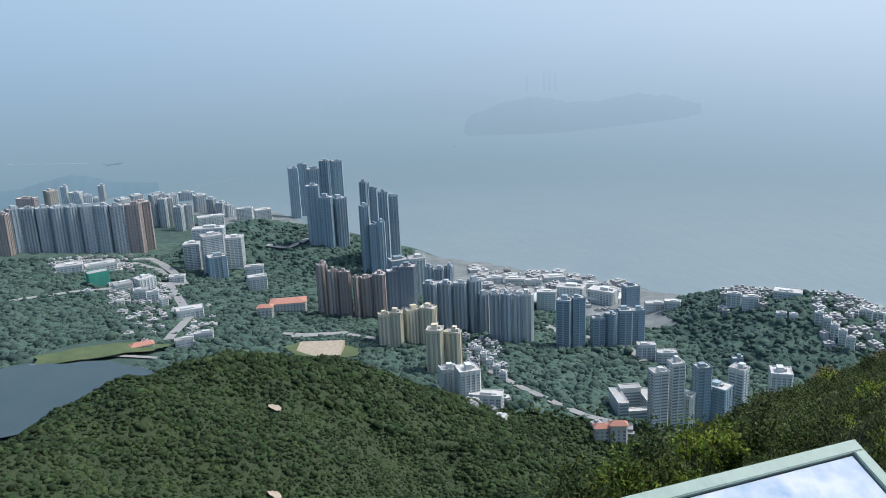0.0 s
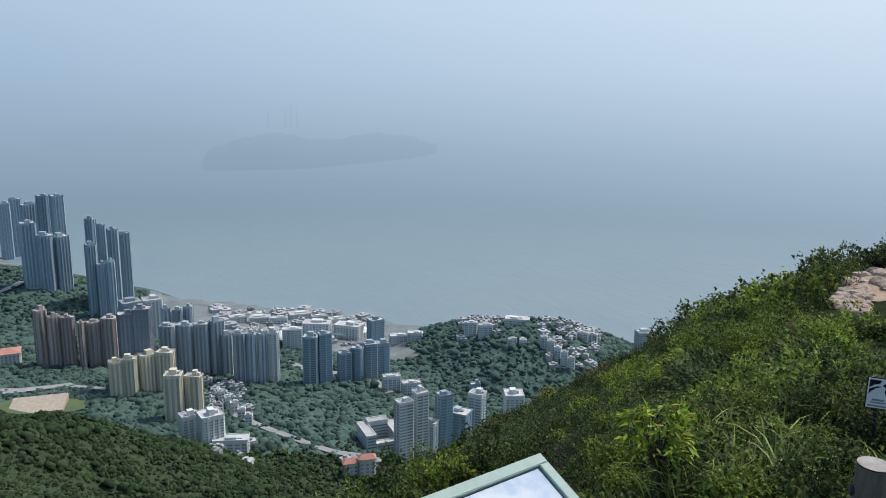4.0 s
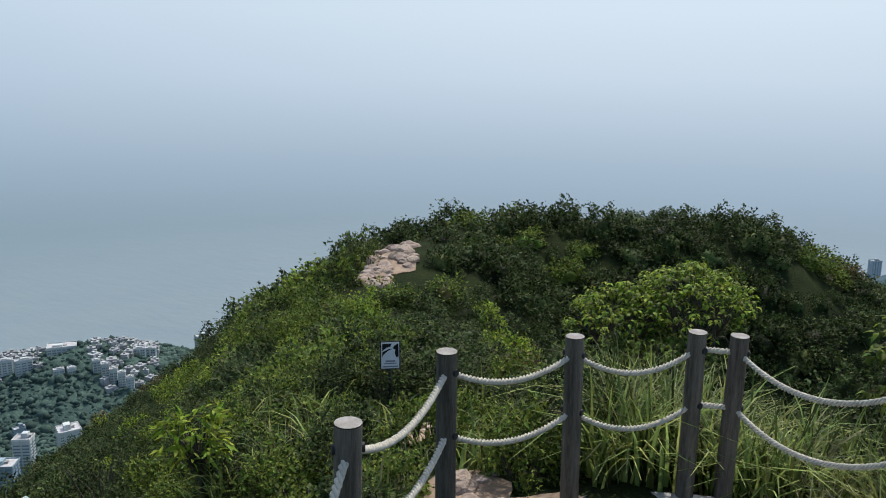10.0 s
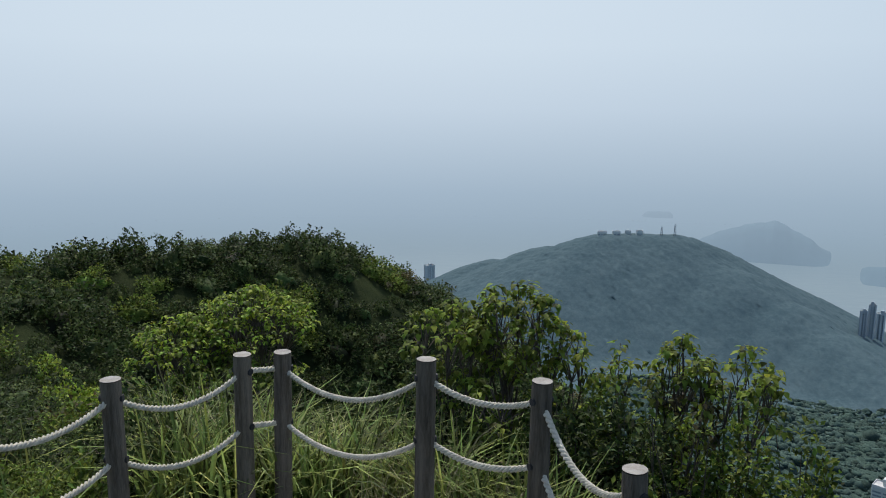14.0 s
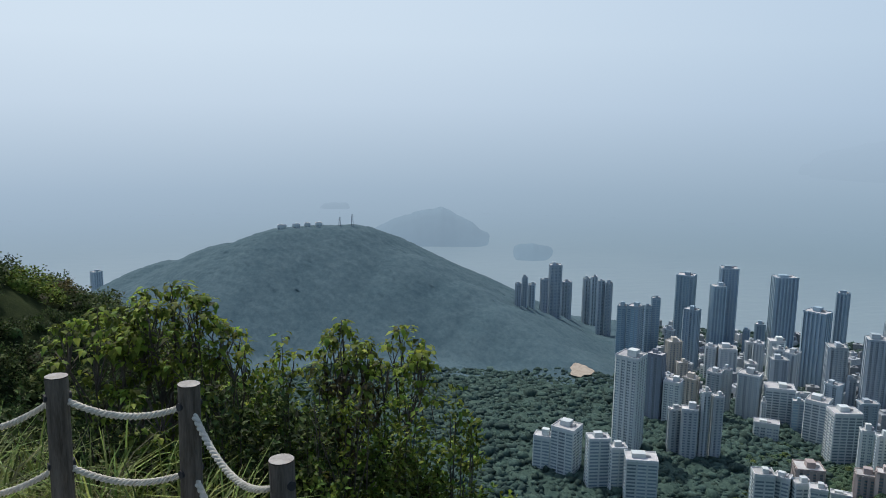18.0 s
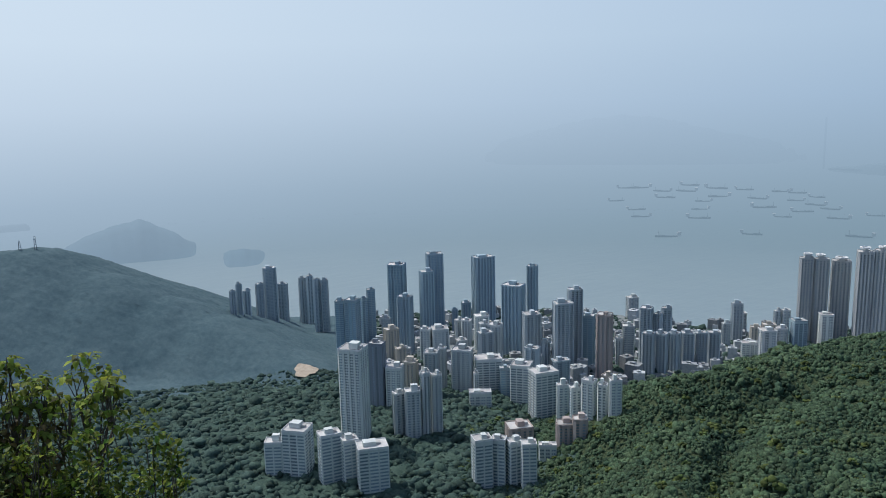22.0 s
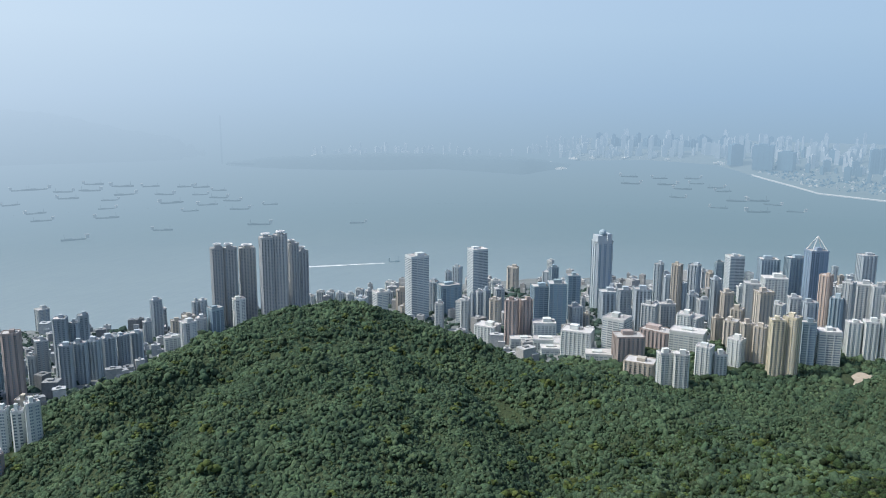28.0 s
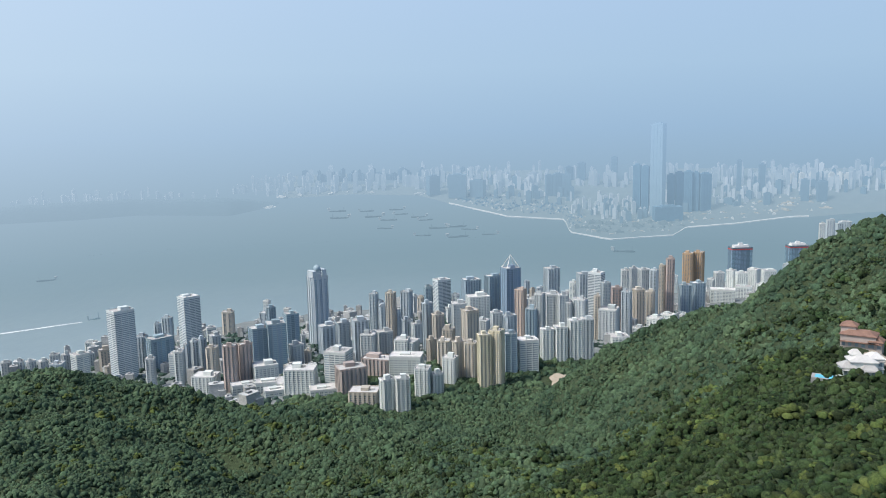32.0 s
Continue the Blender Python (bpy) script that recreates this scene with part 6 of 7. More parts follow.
def rope_span(p, q, sag, r=0.0115, lay=0.085):
    """A hanging rope of three strands laid round each other."""
    p, q = Vector(p), Vector(q)
    rope = new("rope")
    mid = (p + q) / 2
    rope.location = mid
    d = q - p
    length = d.length
    side = Vector((-d.y, d.x, 0)).normalized()
    n = max(16, int(length * 60))
    for strand in range(3):
        v, f, seg = [], [], 6
        for i in range(n + 1):
            s = i / n
            c = p + d * s + Vector((0, 0, -4 * sag * s * (1 - s))) - mid
            up = side.cross(d).normalized()
            a = s * length / lay * 2 * math.pi + strand * 2 * math.pi / 3
            c = c + (side * math.cos(a) + up * math.sin(a)) * r * 1.05
            for k in range(seg):
                b = k * 2 * math.pi / seg
                v.append(tuple(c + (side * math.cos(b) + up * math.sin(b)) * r))
        for i in range(n):
            for k in range(seg):
                f.append((i * seg + k, i * seg + (k + 1) % seg, (i + 1) * seg + (k + 1) % seg, (i + 1) * seg + k))
        mesh_object("strand", v, f, ROPE, rope, smooth=True)
    return tagged(rope, "off-white twisted rope slung between fence posts", "rope", group="fence ropes")


SAGS = [0.16, 0.16, 0.13, 0.16, 0.0, 0.20, 0.10, 0.22]
for k in range(len(POSTS) - 1):
    (x0, y0, z0), (x1, y1, z1) = POSTS[k], POSTS[k + 1]
    for drop in (0.12, 0.54):
        rope_span((x0, y0, z0 - drop), (x1, y1, z1 - drop), SAGS[k])


def flat_box(name, w, h, t, material, parent, x=0, y=0, z=0, label="", bevel=0.0):
    bm = bmesh.new()
    bmesh.ops.create_cube(bm, size=1.0, matrix=pose(x, y, z) @ Matrix.Diagonal((w, h, t, 1)))
    if bevel:
        bmesh.ops.bevel(bm, geom=bm.edges[:], offset=bevel, segments=2, affect="EDGES")
    return part(name, bm, material, parent, label)


# information board: a tilted lectern with a printed panorama
BOARD_C, BOARD_TURN, BOARD_TILT = (1.78, 3.78, 490.19), 71.2, 23.4
board = new("information_board")
BW, BH = 1.5, 0.62
tu = radians(BOARD_TURN)
ux = Vector((math.sin(tu), math.cos(tu), 0))                     # along the top edge to its far corner
dn = Vector((math.cos(tu) * math.cos(radians(BOARD_TILT)), -math.sin(tu) * math.cos(radians(BOARD_TILT)), -math.sin(radians(BOARD_TILT))))
nz = ux.cross(-dn).normalized()
rot = Matrix((ux, -dn, nz)).transposed().to_4x4()
centre = Vector(BOARD_C) - ux * BW / 2 + dn * BH / 2
board.matrix_world = Matrix.Translation(centre) @ rot
tagged(board, "grey-green framed information board with pale panorama print", "information board")
flat_box("tray", BW - 0.02, BH - 0.02, 0.03, GREEN_METAL, board, z=-0.02)
edge = 0.06
for name, w, h, x, y in (("frame_rail", BW, edge, 0, BH / 2 - edge / 2), ("frame_rail", BW, edge, 0, -BH / 2 + edge / 2), ("frame_stile", edge, BH - 2 * edge, BW / 2 - edge / 2, 0), ("frame_stile", edge, BH - 2 * edge, -BW / 2 + edge / 2, 0)):
    flat_box(name, w - 0.001, h - 0.001, 0.045, GREEN_METAL, board, x, y, 0.0, bevel=0.004)
sheet = flat_box("panorama_print", BW - 2 * edge - 0.016, BH - 2 * edge - 0.016, 0.012, PRINT, board, z=0.0, label="pale blue and white printed panorama")
flat_box("gasket", BW - 2 * edge, BH - 2 * edge, 0.008, BLACK_METAL, board, z=-0.002, label="thin black gasket")
brng = random.Random(9)
for k in range(14):
    bx, by = brng.uniform(-0.58, 0.60), brng.uniform(0.02, 0.19)
    w = brng.uniform(0.022, 0.05)
    flat_box("caption_bar", w, 0.011, 0.003, INK_GREY, sheet, bx, by, 0.0075)
    flat_box("caption_bar", w * 1.5, 0.006, 0.003, INK_GREY, sheet, bx, by - 0.014, 0.0075)
for sx in (-0.5, 0.5):
    bm = bmesh.new()
    foot = board.matrix_world.inverted() @ Vector((*(centre + ux * sx * 0.9)[:2], height_at(*(centre + ux * sx * 0.9)[:2]) - 0.2))
    head = Vector((sx * 0.9, 0, -0.03))
    d = foot - head
    bmesh.ops.create_cone(bm, cap_ends=True, segments=14, radius1=0.04, radius2=0.04, depth=d.length, matrix=Matrix.Translation((foot + head) / 2) @ d.to_track_quat("Z", "Y").to_matrix().to_4x4())
    part("leg", bm, GREEN_METAL, board, smooth=True)

# small notice on a thin post by the path
notice = new("notice_sign")
notice.matrix_world = pose(7.37, 6.80, 488.62, 90, 0, -47 + 6)
tagged(notice, "small white pictogram notice on a thin black post", "sign")
flat_box("backing", 0.25, 0.365, 0.012, BLACK_METAL, notice, z=-0.004, label="black sign edge", bevel=0.003)
flat_box("face", 0.225, 0.34, 0.006, SIGN_WHITE, notice, z=0.006, label="white sign face")
for name, pts in (("pictogram_corner", [(-0.10, 0.155), (0.02, 0.155), (0.0, 0.115), (-0.05, 0.10), (-0.10, 0.06)]), ("pictogram_corner", [(0.10, 0.155), (0.105, -0.02), (0.075, -0.03), (0.055, 0.03), (0.065, 0.07), (0.03, 0.095), (0.055, 0.13)]), ("pictogram_band", [(-0.10, 0.045), (-0.02, 0.085), (0.03, 0.085), (-0.03, 0.062), (-0.085, 0.01), (-0.10, -0.02)])):
    bm = bmesh.new()
    vs = [bm.verts.new((x, y, 0.0095)) for x, y in pts]
    f = bm.faces.new(vs)
    bmesh.ops.solidify(bm, geom=[f], thickness=0.002)
    part(name, bm, SIGN_INK, notice)
for w, h, y in ((0.12, 0.022, -0.075), (0.15, 0.014, -0.105), (0.19, 0.016, -0.145)):
    flat_box("print_bar", w, h, 0.002, INK_GREY, notice, 0, y, 0.0105)
bm = bmesh.new()
bmesh.ops.create_cone(bm, cap_ends=True, segments=12, radius1=0.022, radius2=0.022, depth=1.2, matrix=pose(0, -0.55, -0.03, 90, 0, 0))
part("post", bm, BLACK_METAL, notice, smooth=True)


# ---- path and stones ----
def soil_patch(az, d, w, dep, label, n=0, stone=0.3):
    clearing("path", az, d, w, dep, DIRT, label, "path", 0.025, 2)
    FOOTPRINTS.pop()
    for k in range(n):
        a, r = prng.uniform(0, 6.28), math.sqrt(prng.random())
        x, y = spot(az, d)
        t = radians(-az)
        u, q = math.cos(a) * r * w / 2, math.sin(a) * r * dep / 2
        px, py = x + u * math.cos(t) - q * math.sin(t), y + u * math.sin(t) + q * math.cos(t)
        bm = bmesh.new()
        bmesh.ops.create_icosphere(bm, subdivisions=2, radius=1)
        s = stone * prng.uniform(0.35, 1.1)
        seed = prng.uniform(0, 50)
        for v in bm.verts:
            v.co *= 1 + 0.35 * noise.noise(v.co * 1.3 + Vector((seed, 0, 0)))
            v.co = Vector((v.co.x * s, v.co.y * s * 0.8, max(v.co.z, -0.5) * s * 0.55))
        ob = part("stone", bm, STONE)
        ob.matrix_world = pose(px, py, height_at(px, py) + 0.02 + s * 0.05, prng.uniform(-12, 12), prng.uniform(-12, 12), prng.uniform(0, 360))
        tagged(ob, "pinkish weathered rock set in the sandy path", "stone", group="path stones")


soil_patch(46.0, 26.8, 1.2, 2.6, "steep stony bare path up the knoll", 14, 0.30)
soil_patch(47.2, 29.8, 1.9, 4.4, "steep stony bare path up the knoll", 30, 0.34)
soil_patch(47.8, 32.6, 1.8, 2.8, "steep stony bare path up the knoll", 14, 0.30)
soil_patch(41.2, 18.2, 0.9, 2.2, "worn sandy gap between shrubs", 4, 0.2)
soil_patch(52.5, 6.2, 0.7, 1.2, "trodden sandy path with stones by the fence", 9, 0.12)
soil_patch(57.0, 5.7, 1.1, 0.8, "trodden sandy soil by the terrace", 6, 0.09)
soil_patch(49.5, 8.1, 0.5, 0.9, "trodden sandy path beside the notice", 5, 0.10)
soil_patch(66.5, 39.0, 0.8, 1.4, "bare sandy gap on the far knoll", 4, 0.4)


# ---- shrubs, grasses and small trees round the lookout ----
def leaf_green(name, dark, light, tr=0.3, rough=0.55, spec=0.2):
    return surface(name, dark, light, 1.3, rough, random_amount=0.8, island=True, translucent=tr, spec=spec)


LEAF_DEEP = leaf_green("dark green leaves", (0.015, 0.029, 0.009), (0.094, 0.128, 0.035), 0.20, 0.62, 0.12)
LEAF_MID = leaf_green("mid green leaves", (0.033, 0.062, 0.010), (0.205, 0.268, 0.046), 0.30, 0.6, 0.12)
LEAF_BRIGHT = leaf_green("fresh yellow-green leaves", (0.13, 0.20, 0.016), (0.30, 0.38, 0.045), 0.4)
LEAF_TREE = leaf_green("yellowish tree leaves", (0.075, 0.125, 0.016), (0.27, 0.33, 0.050), 0.5, 0.55, 0.15)
LEAF_RUSTY = leaf_green("reddish olive leaves", (0.085, 0.065, 0.022), (0.14, 0.12, 0.035), 0.3)
BLADE = leaf_green("long grass blades", (0.055, 0.090, 0.016), (0.33, 0.39, 0.11), 0.4)
BLADE_DRY = leaf_green("straw grass blades", (0.22, 0.21, 0.10), (0.40, 0.37, 0.20), 0.3)
BARK = surface("grey brown bark", (0.05, 0.04, 0.03), (0.12, 0.10, 0.08), 6.0, 0.9, bump=0.003)


def leaf_cloud(tips, outward, per, length, wide, droop=0.2, spread=0.9, seed=1, ring=0.16, folded=True):
    """Leaves round the ends of twigs, folded along the midrib or, farther off, of one facet: arrays of vertices and triangles."""
    r = np.random.default_rng(seed)
    n = len(tips) * per
    base = np.repeat(tips, per, 0) + r.normal(0, ring, (n, 3))
    d = np.repeat(outward, per, 0) + r.normal(0, spread, (n, 3))
    d[:, 2] -= droop
    d /= np.linalg.norm(d, axis=1)[:, None] + 1e-9
    s = np.cross(d, r.normal(0, 0.35, (n, 3)) + [0, 0, 1])
    s /= np.linalg.norm(s, axis=1)[:, None] + 1e-9
    up = np.cross(s, d)
    ln = length * r.uniform(0.65, 1.25, (n, 1))
    wd = wide * ln / length
    tip = base + d * ln
    mid = base + d * ln * 0.45
    if not folded:
        v = np.stack([base, base + d * ln * 0.6 + s * wd * 0.6, tip - s * wd * 0.4 - up * ln * 0.1], 1).reshape(-1, 3)
        return v, np.arange(3 * n).reshape(-1, 3)
    v = np.stack([base, mid + s * wd / 2 + up * wd * 0.18, tip - up * ln * 0.10, mid - s * wd / 2 + up * wd * 0.18], 1).reshape(-1, 3)
    q = np.arange(n)[:, None] * 4
    f = np.concatenate([q + [0, 1, 2], q + [0, 2, 3]], 1).reshape(-1, 3)
    return v, f


def dome_tips(count, rx, rz, seed, z0=0.0, lump=0.28):
    r = np.random.default_rng(seed)
    d = r.normal(0, 1, (count, 3))
    d[:, 2] = np.abs(d[:, 2]) * 0.9 + 0.05
    d /= np.linalg.norm(d, axis=1)[:, None]
    rad = r.uniform(0.62, 0.97, (count, 1)) * (1 + lump * np.sin(3 * d[:, :1] + seed) * np.cos(2.5 * d[:, 1:2] + seed))
    t = d * rad * [rx, rx, rz]
    t[:, 2] += z0
    return t, d


def stem_tubes(base, tips, r0, r1, seed, bend=0.12):
    """Thin bent stems from a base to each tip, with five sides."""
    r = np.random.default_rng(seed)
    v, f = [], []
    for t in tips:
        p = [np.array(base), (np.array(base) + t) / 2 + r.normal(0, bend, 3) + [0, 0, 0.1], np.array(t)]
        b = len(v)
        for k, c in enumerate(p):
            rad = r0 + (r1 - r0) * k / 2
            for s in range(5):
                a = s * 2 * math.pi / 5
                v.append((c[0] + rad * math.cos(a), c[1] + rad * math.sin(a), c[2]))
        for k in range(2):
            for s in range(5):
                i, j = b + k * 5 + s, b + k * 5 + (s + 1) % 5
                f += [(i, j, j + 5), (i, j + 5, i + 5)]
    return np.array(v), np.array(f)


def leafy_thing(name, label, category, tips, outward, per, length, wide, leaf, seed, base=(0, 0, -0.4), droop=0.2, spread=0.9, stems=26, r0=0.014, group="", ring=0.10):
    t = new(name)
    v, f = leaf_cloud(tips, outward, per, length, wide, droop, spread, seed, ring)
    ob = fast_mesh("foliage", v, f, leaf, smooth=False)
    ob.parent = t
    v, f = stem_tubes(base, tips[:stems], r0, 0.004, seed)
    ob = fast_mesh("branching_stem", v, f, BARK)
    ob.parent = t
    return tagged(t, label, category, group=group)


shrub_kinds = []
for k, (leaf, label) in enumerate(((LEAF_DEEP, "dense dark green shrub with small glossy leaves"), (LEAF_MID, "mid green leafy shrub on the slope"), (LEAF_MID, "rounded mid green shrub with fine leaves"), (LEAF_BRIGHT, "low yellow-green shrub with fresh leaves"), (LEAF_DEEP, "dark green upright shrub with oval leaves"))):
    tips, outward = dome_tips(140, 0.62, 0.85, 20 + k)
    shrub_kinds.append((tips, outward, leaf, label, k))
first_shrubs = []
for tips, outward, leaf, label, k in shrub_kinds:
    first_shrubs.append(leafy_thing("shrub", label, "shrub", tips, outward, 17, 0.062 + 0.010 * (k % 3), 0.037 + 0.006 * (k % 2), leaf, 40 + k, ring=0.06, group="shrubs round the lookout"))


def keep_off(x, y):
    """Terrace, path and board stay free of shrubs."""
    if math.hypot(x - 4.15, y - 1.5) < 2.35 or math.hypot(x, y) < 4.2 and x < 3.2:
        return True
    for az, d, r in ((52.5, 6.2, 0.6), (49.5, 8.1, 0.4), (45.2, 23.5, 0.9), (45.7, 25.2, 1.1), (46.2, 26.8, 1.4), (47.0, 28.7, 1.6), (47.6, 31, 1.7), (48, 33, 1.6), (41.2, 18.2, 0.6), (47.2, 9.3, 0.75), (66.5, 39, 0.5)):
        px, py = spot(az, d)
        if math.hypot(x - px, y - py) < r:
            return True
    return False


srng = random.Random(21)
placed = []


def try_place(a, d, gap):
    x, y = spot(a, d)
    if keep_off(x, y) or any((x - u) ** 2 + (y - w) ** 2 < gap * gap for u, w in placed):
        return None
    placed.append((x, y))
    return x, y


used = [False] * 5
for _ in range(1500):
    d = math.sqrt(srng.uniform(4.3 ** 2, 12.5 ** 2))
    p = try_place(srng.uniform(-14, 122), d, 0.62)
    if not p:
        continue
    az = math.degrees(math.atan2(p[0], p[1]))
    grassy = 62 < az < 86 and d < 8.6
    k = srng.choice((0, 0, 1, 1, 2, 2, 3, 4, 4)) if not grassy else srng.choice((1, 2, 3))
    if az < 33 or 48 < az < 62:
        k = srng.choice((0, 0, 4, 4, 1, 2))
    s = srng.uniform(0.65, 1.1) * (0.5 if grassy else 1.0) * (0.72 if az < 46 or az < 60 and d < 9 else 1.0)
    m = pose(p[0], p[1], height_at(*p), srng.uniform(-8, 8), srng.uniform(-8, 8), srng.uniform(0, 360))
    ob = first_shrubs[k]
    if used[k]:
        ob = copy_thing(ob, m)
    else:
        ob.matrix_world = m
    used[k] = True
    ob.scale = (s, s, s * srng.uniform(0.85, 1.2))

# the rest of the scrub, up the knoll and down the flanks
scrub = {"deep": ([], [], LEAF_DEEP), "mid": ([], [], LEAF_MID), "bright": ([], [], LEAF_BRIGHT), "rusty": ([], [], LEAF_RUSTY)}


def scrub_template(seed, per, length, wide, count=52):
    tips, outward = dome_tips(count, 1.0, 1.0, seed, lump=0.35)
    v, f = leaf_cloud(tips, outward, per, length, wide, 0.1, 0.8, seed, 0.085, folded=False)
    core, core_f = crown_templates(2, 1)[0]                  # opaque filler blob, added to close and darken the shrub's inside
    core = core * [0.60, 0.60, 0.68]
    return np.vstack([v, core]), np.vstack([f, core_f + len(v)])


near_forms = [scrub_template(60 + k, 16, 0.105, 0.080, 110) for k in range(6)]
far_forms = [scrub_template(70 + k, 11, 0.125, 0.105, 100) for k in range(6)]


def scatter(d0, d1, gap, forms, size, tries, a0=-20, a1=118):
    spots = {k: [] for k in scrub}
    grid = {}
    for _ in range(tries):
        d = math.sqrt(srng.uniform(d0 * d0, d1 * d1))
        a = srng.uniform(a0, a1)
        x, y = spot(a, d)
        key = (int(x / gap), int(y / gap))
        if keep_off(x, y) or any((x - u) ** 2 + (y - w) ** 2 < gap * gap for i in (-1, 0, 1) for j in (-1, 0, 1) for u, w in grid.get((key[0] + i, key[1] + j), ())):
            continue
        grid.setdefault(key, []).append((x, y))
        tone = swell(np.array([x]), np.array([y]), 5.0)[0]
        # darker leaves by bearing; right of the crest they stand for its shade
        kind = "deep" if tone > -0.1 or a > 58 and d > 28 or a < 31 or 48 < a < 62 and d > 13 else "mid"
        kind = srng.choice((kind, kind, kind, kind, "deep", "mid" if a > 34 else kind))
        if srng.random() < (0.10 if a > 30 else 0.04) and d < 30 and a < 75:
            kind = "bright"
        if srng.random() < 0.03:
            kind = "rusty"
        spots[kind].append((x, y, size * srng.choice((0.5, 0.65, 0.8, 0.95, 1.0, 1.2)) * srng.uniform(0.9, 1.1) * (0.55 if a < 36 and d < 42 else 0.85 if a < 43 and d < 42 else 1.0)))
    for kind, pts in spots.items():
        if not pts:
            continue
        q = np.array(pts)
        q = q[thinned(q[:, 0], q[:, 1], 1.6, nrng)]
        z = height(q[:, 0], q[:, 1])
        v, f = place_many(forms, q[:, 0], q[:, 1], z - 0.15, q[:, 2], nrng.uniform(0.8, 1.25, len(q)))
        scrub[kind][0].append(v)
        scrub[kind][1].append(f)


scatter(11.5, 26, 0.85, near_forms, 0.80, 4200)
scatter(10.5, 44, 0.62, near_forms, 0.78, 6500, 8, 45)
scatter(26, 60, 1.05, far_forms, 1.12, 11000, 18, 92)
scatter(60, 130, 3.2, far_forms, 2.4, 2600, 18, 112)
for kind, (vs, fs, leaf) in scrub.items():
    if not vs:
        continue
    base, allf = 0, []
    for v, f in zip(vs, fs):
        allf.append(f + base)
        base += len(v)
    ob = fast_mesh("scrub", np.vstack(vs), np.vstack(allf), leaf, smooth=False)
    tagged(ob, {"deep": "dark green scrub covering the ridge", "mid": "mid green scrub covering the ridge", "bright": "fresh yellow-green shrubs among the scrub", "rusty": "reddish olive shrubs among the scrub"}[kind], "scrub", kind="stuff")


def small_tree(az, d, tall, wide, leaf, label, seed, tips_n=26, per=9, length=0.17, width=0.085, droop=0.9, flat=0.35):
    """A slender tree: forked limbs carry tufts of hanging leaves at their ends."""
    x, y = spot(az, d)
    g = height_at(x, y)
    r = np.random.default_rng(seed)
    t = new("small_tree")
    t.matrix_world = pose(x, y, g, 0, 0, seed * 40)
    fork = np.array([r.normal(0, 0.08), r.normal(0, 0.08), tall * 0.35])
    a = r.uniform(0, 6.28, tips_n)
    q = np.sqrt(r.uniform(0.05, 1, tips_n))
    tips = np.stack([np.cos(a) * q * wide, np.sin(a) * q * wide, tall * (1 - flat * q * r.uniform(0.3, 1.3, tips_n))], 1)
    v, f = stem_tubes((0, 0, -0.3), [fork], 0.030, 0.022, seed, 0.03)
    ob = fast_mesh("trunk", v, f, BARK)
    ob.parent = t
    for part_no in range(4):
        some = tips[part_no::4]
        v, f = stem_tubes(fork, some, 0.014, 0.004, seed + part_no, 0.10)
        ob = fast_mesh("limb", v, f, BARK)
        ob.parent = t
    outward = np.stack([np.cos(a) * 0.8, np.sin(a) * 0.8, np.full(tips_n, 0.2)], 1)
    v, f = leaf_cloud(tips, outward, per, length, width, droop, 0.7, seed, 0.05)
    ob = fast_mesh("crown", v, f, leaf, smooth=False)
    ob.parent = t
    return tagged(t, label, "tree")


def whorl_leaves(tips, per, length, seed):
    """Broad pointed leaves that hang in whorls from the ends of the twigs."""
    r = np.random.default_rng(seed)
    n = len(tips) * per
    a = np.tile(np.arange(per) * 2 * np.pi / per, len(tips)) + r.normal(0, 0.25, n)
    out = np.stack([np.cos(a), np.sin(a), np.zeros(n)], 1)
    side = np.stack([-np.sin(a), np.cos(a), np.zeros(n)], 1)
    base = np.repeat(tips, per, 0) + out * r.uniform(0.015, 0.06, (n, 1)) + np.array([0, 0, 1]) * r.uniform(-0.07, 0.03, (n, 1))
    dip = r.uniform(0.1, 1.25, (n, 1))
    ln = length * r.uniform(0.6, 1.2, (n, 1))
    down = np.array([0, 0, -1.0])
    first = out * np.cos(dip * 0.5) + down * np.sin(dip * 0.5)
    last = out * np.cos(dip * 1.25) + down * np.sin(dip * 1.25)
    mid = base + first * ln * 0.45
    tip = mid + last * ln * 0.55
    w = ln * 0.36
    fold = np.array([0, 0, 1]) * w * 0.25
    v = np.stack([base, base + first * ln * 0.2 + side * w * 0.75 + fold, mid + side * w * 0.85 + fold, tip, mid - side * w * 0.85 + fold, base + first * ln * 0.2 - side * w * 0.75 + fold, mid], 1).reshape(-1, 3)
    q = np.arange(n)[:, None] * 7
    f = np.concatenate([q + [0, 1, 6], q + [1, 2, 6], q + [2, 3, 6], q + [3, 4, 6], q + [4, 5, 6], q + [5, 0, 6]], 1).reshape(-1, 3)
    return v, f


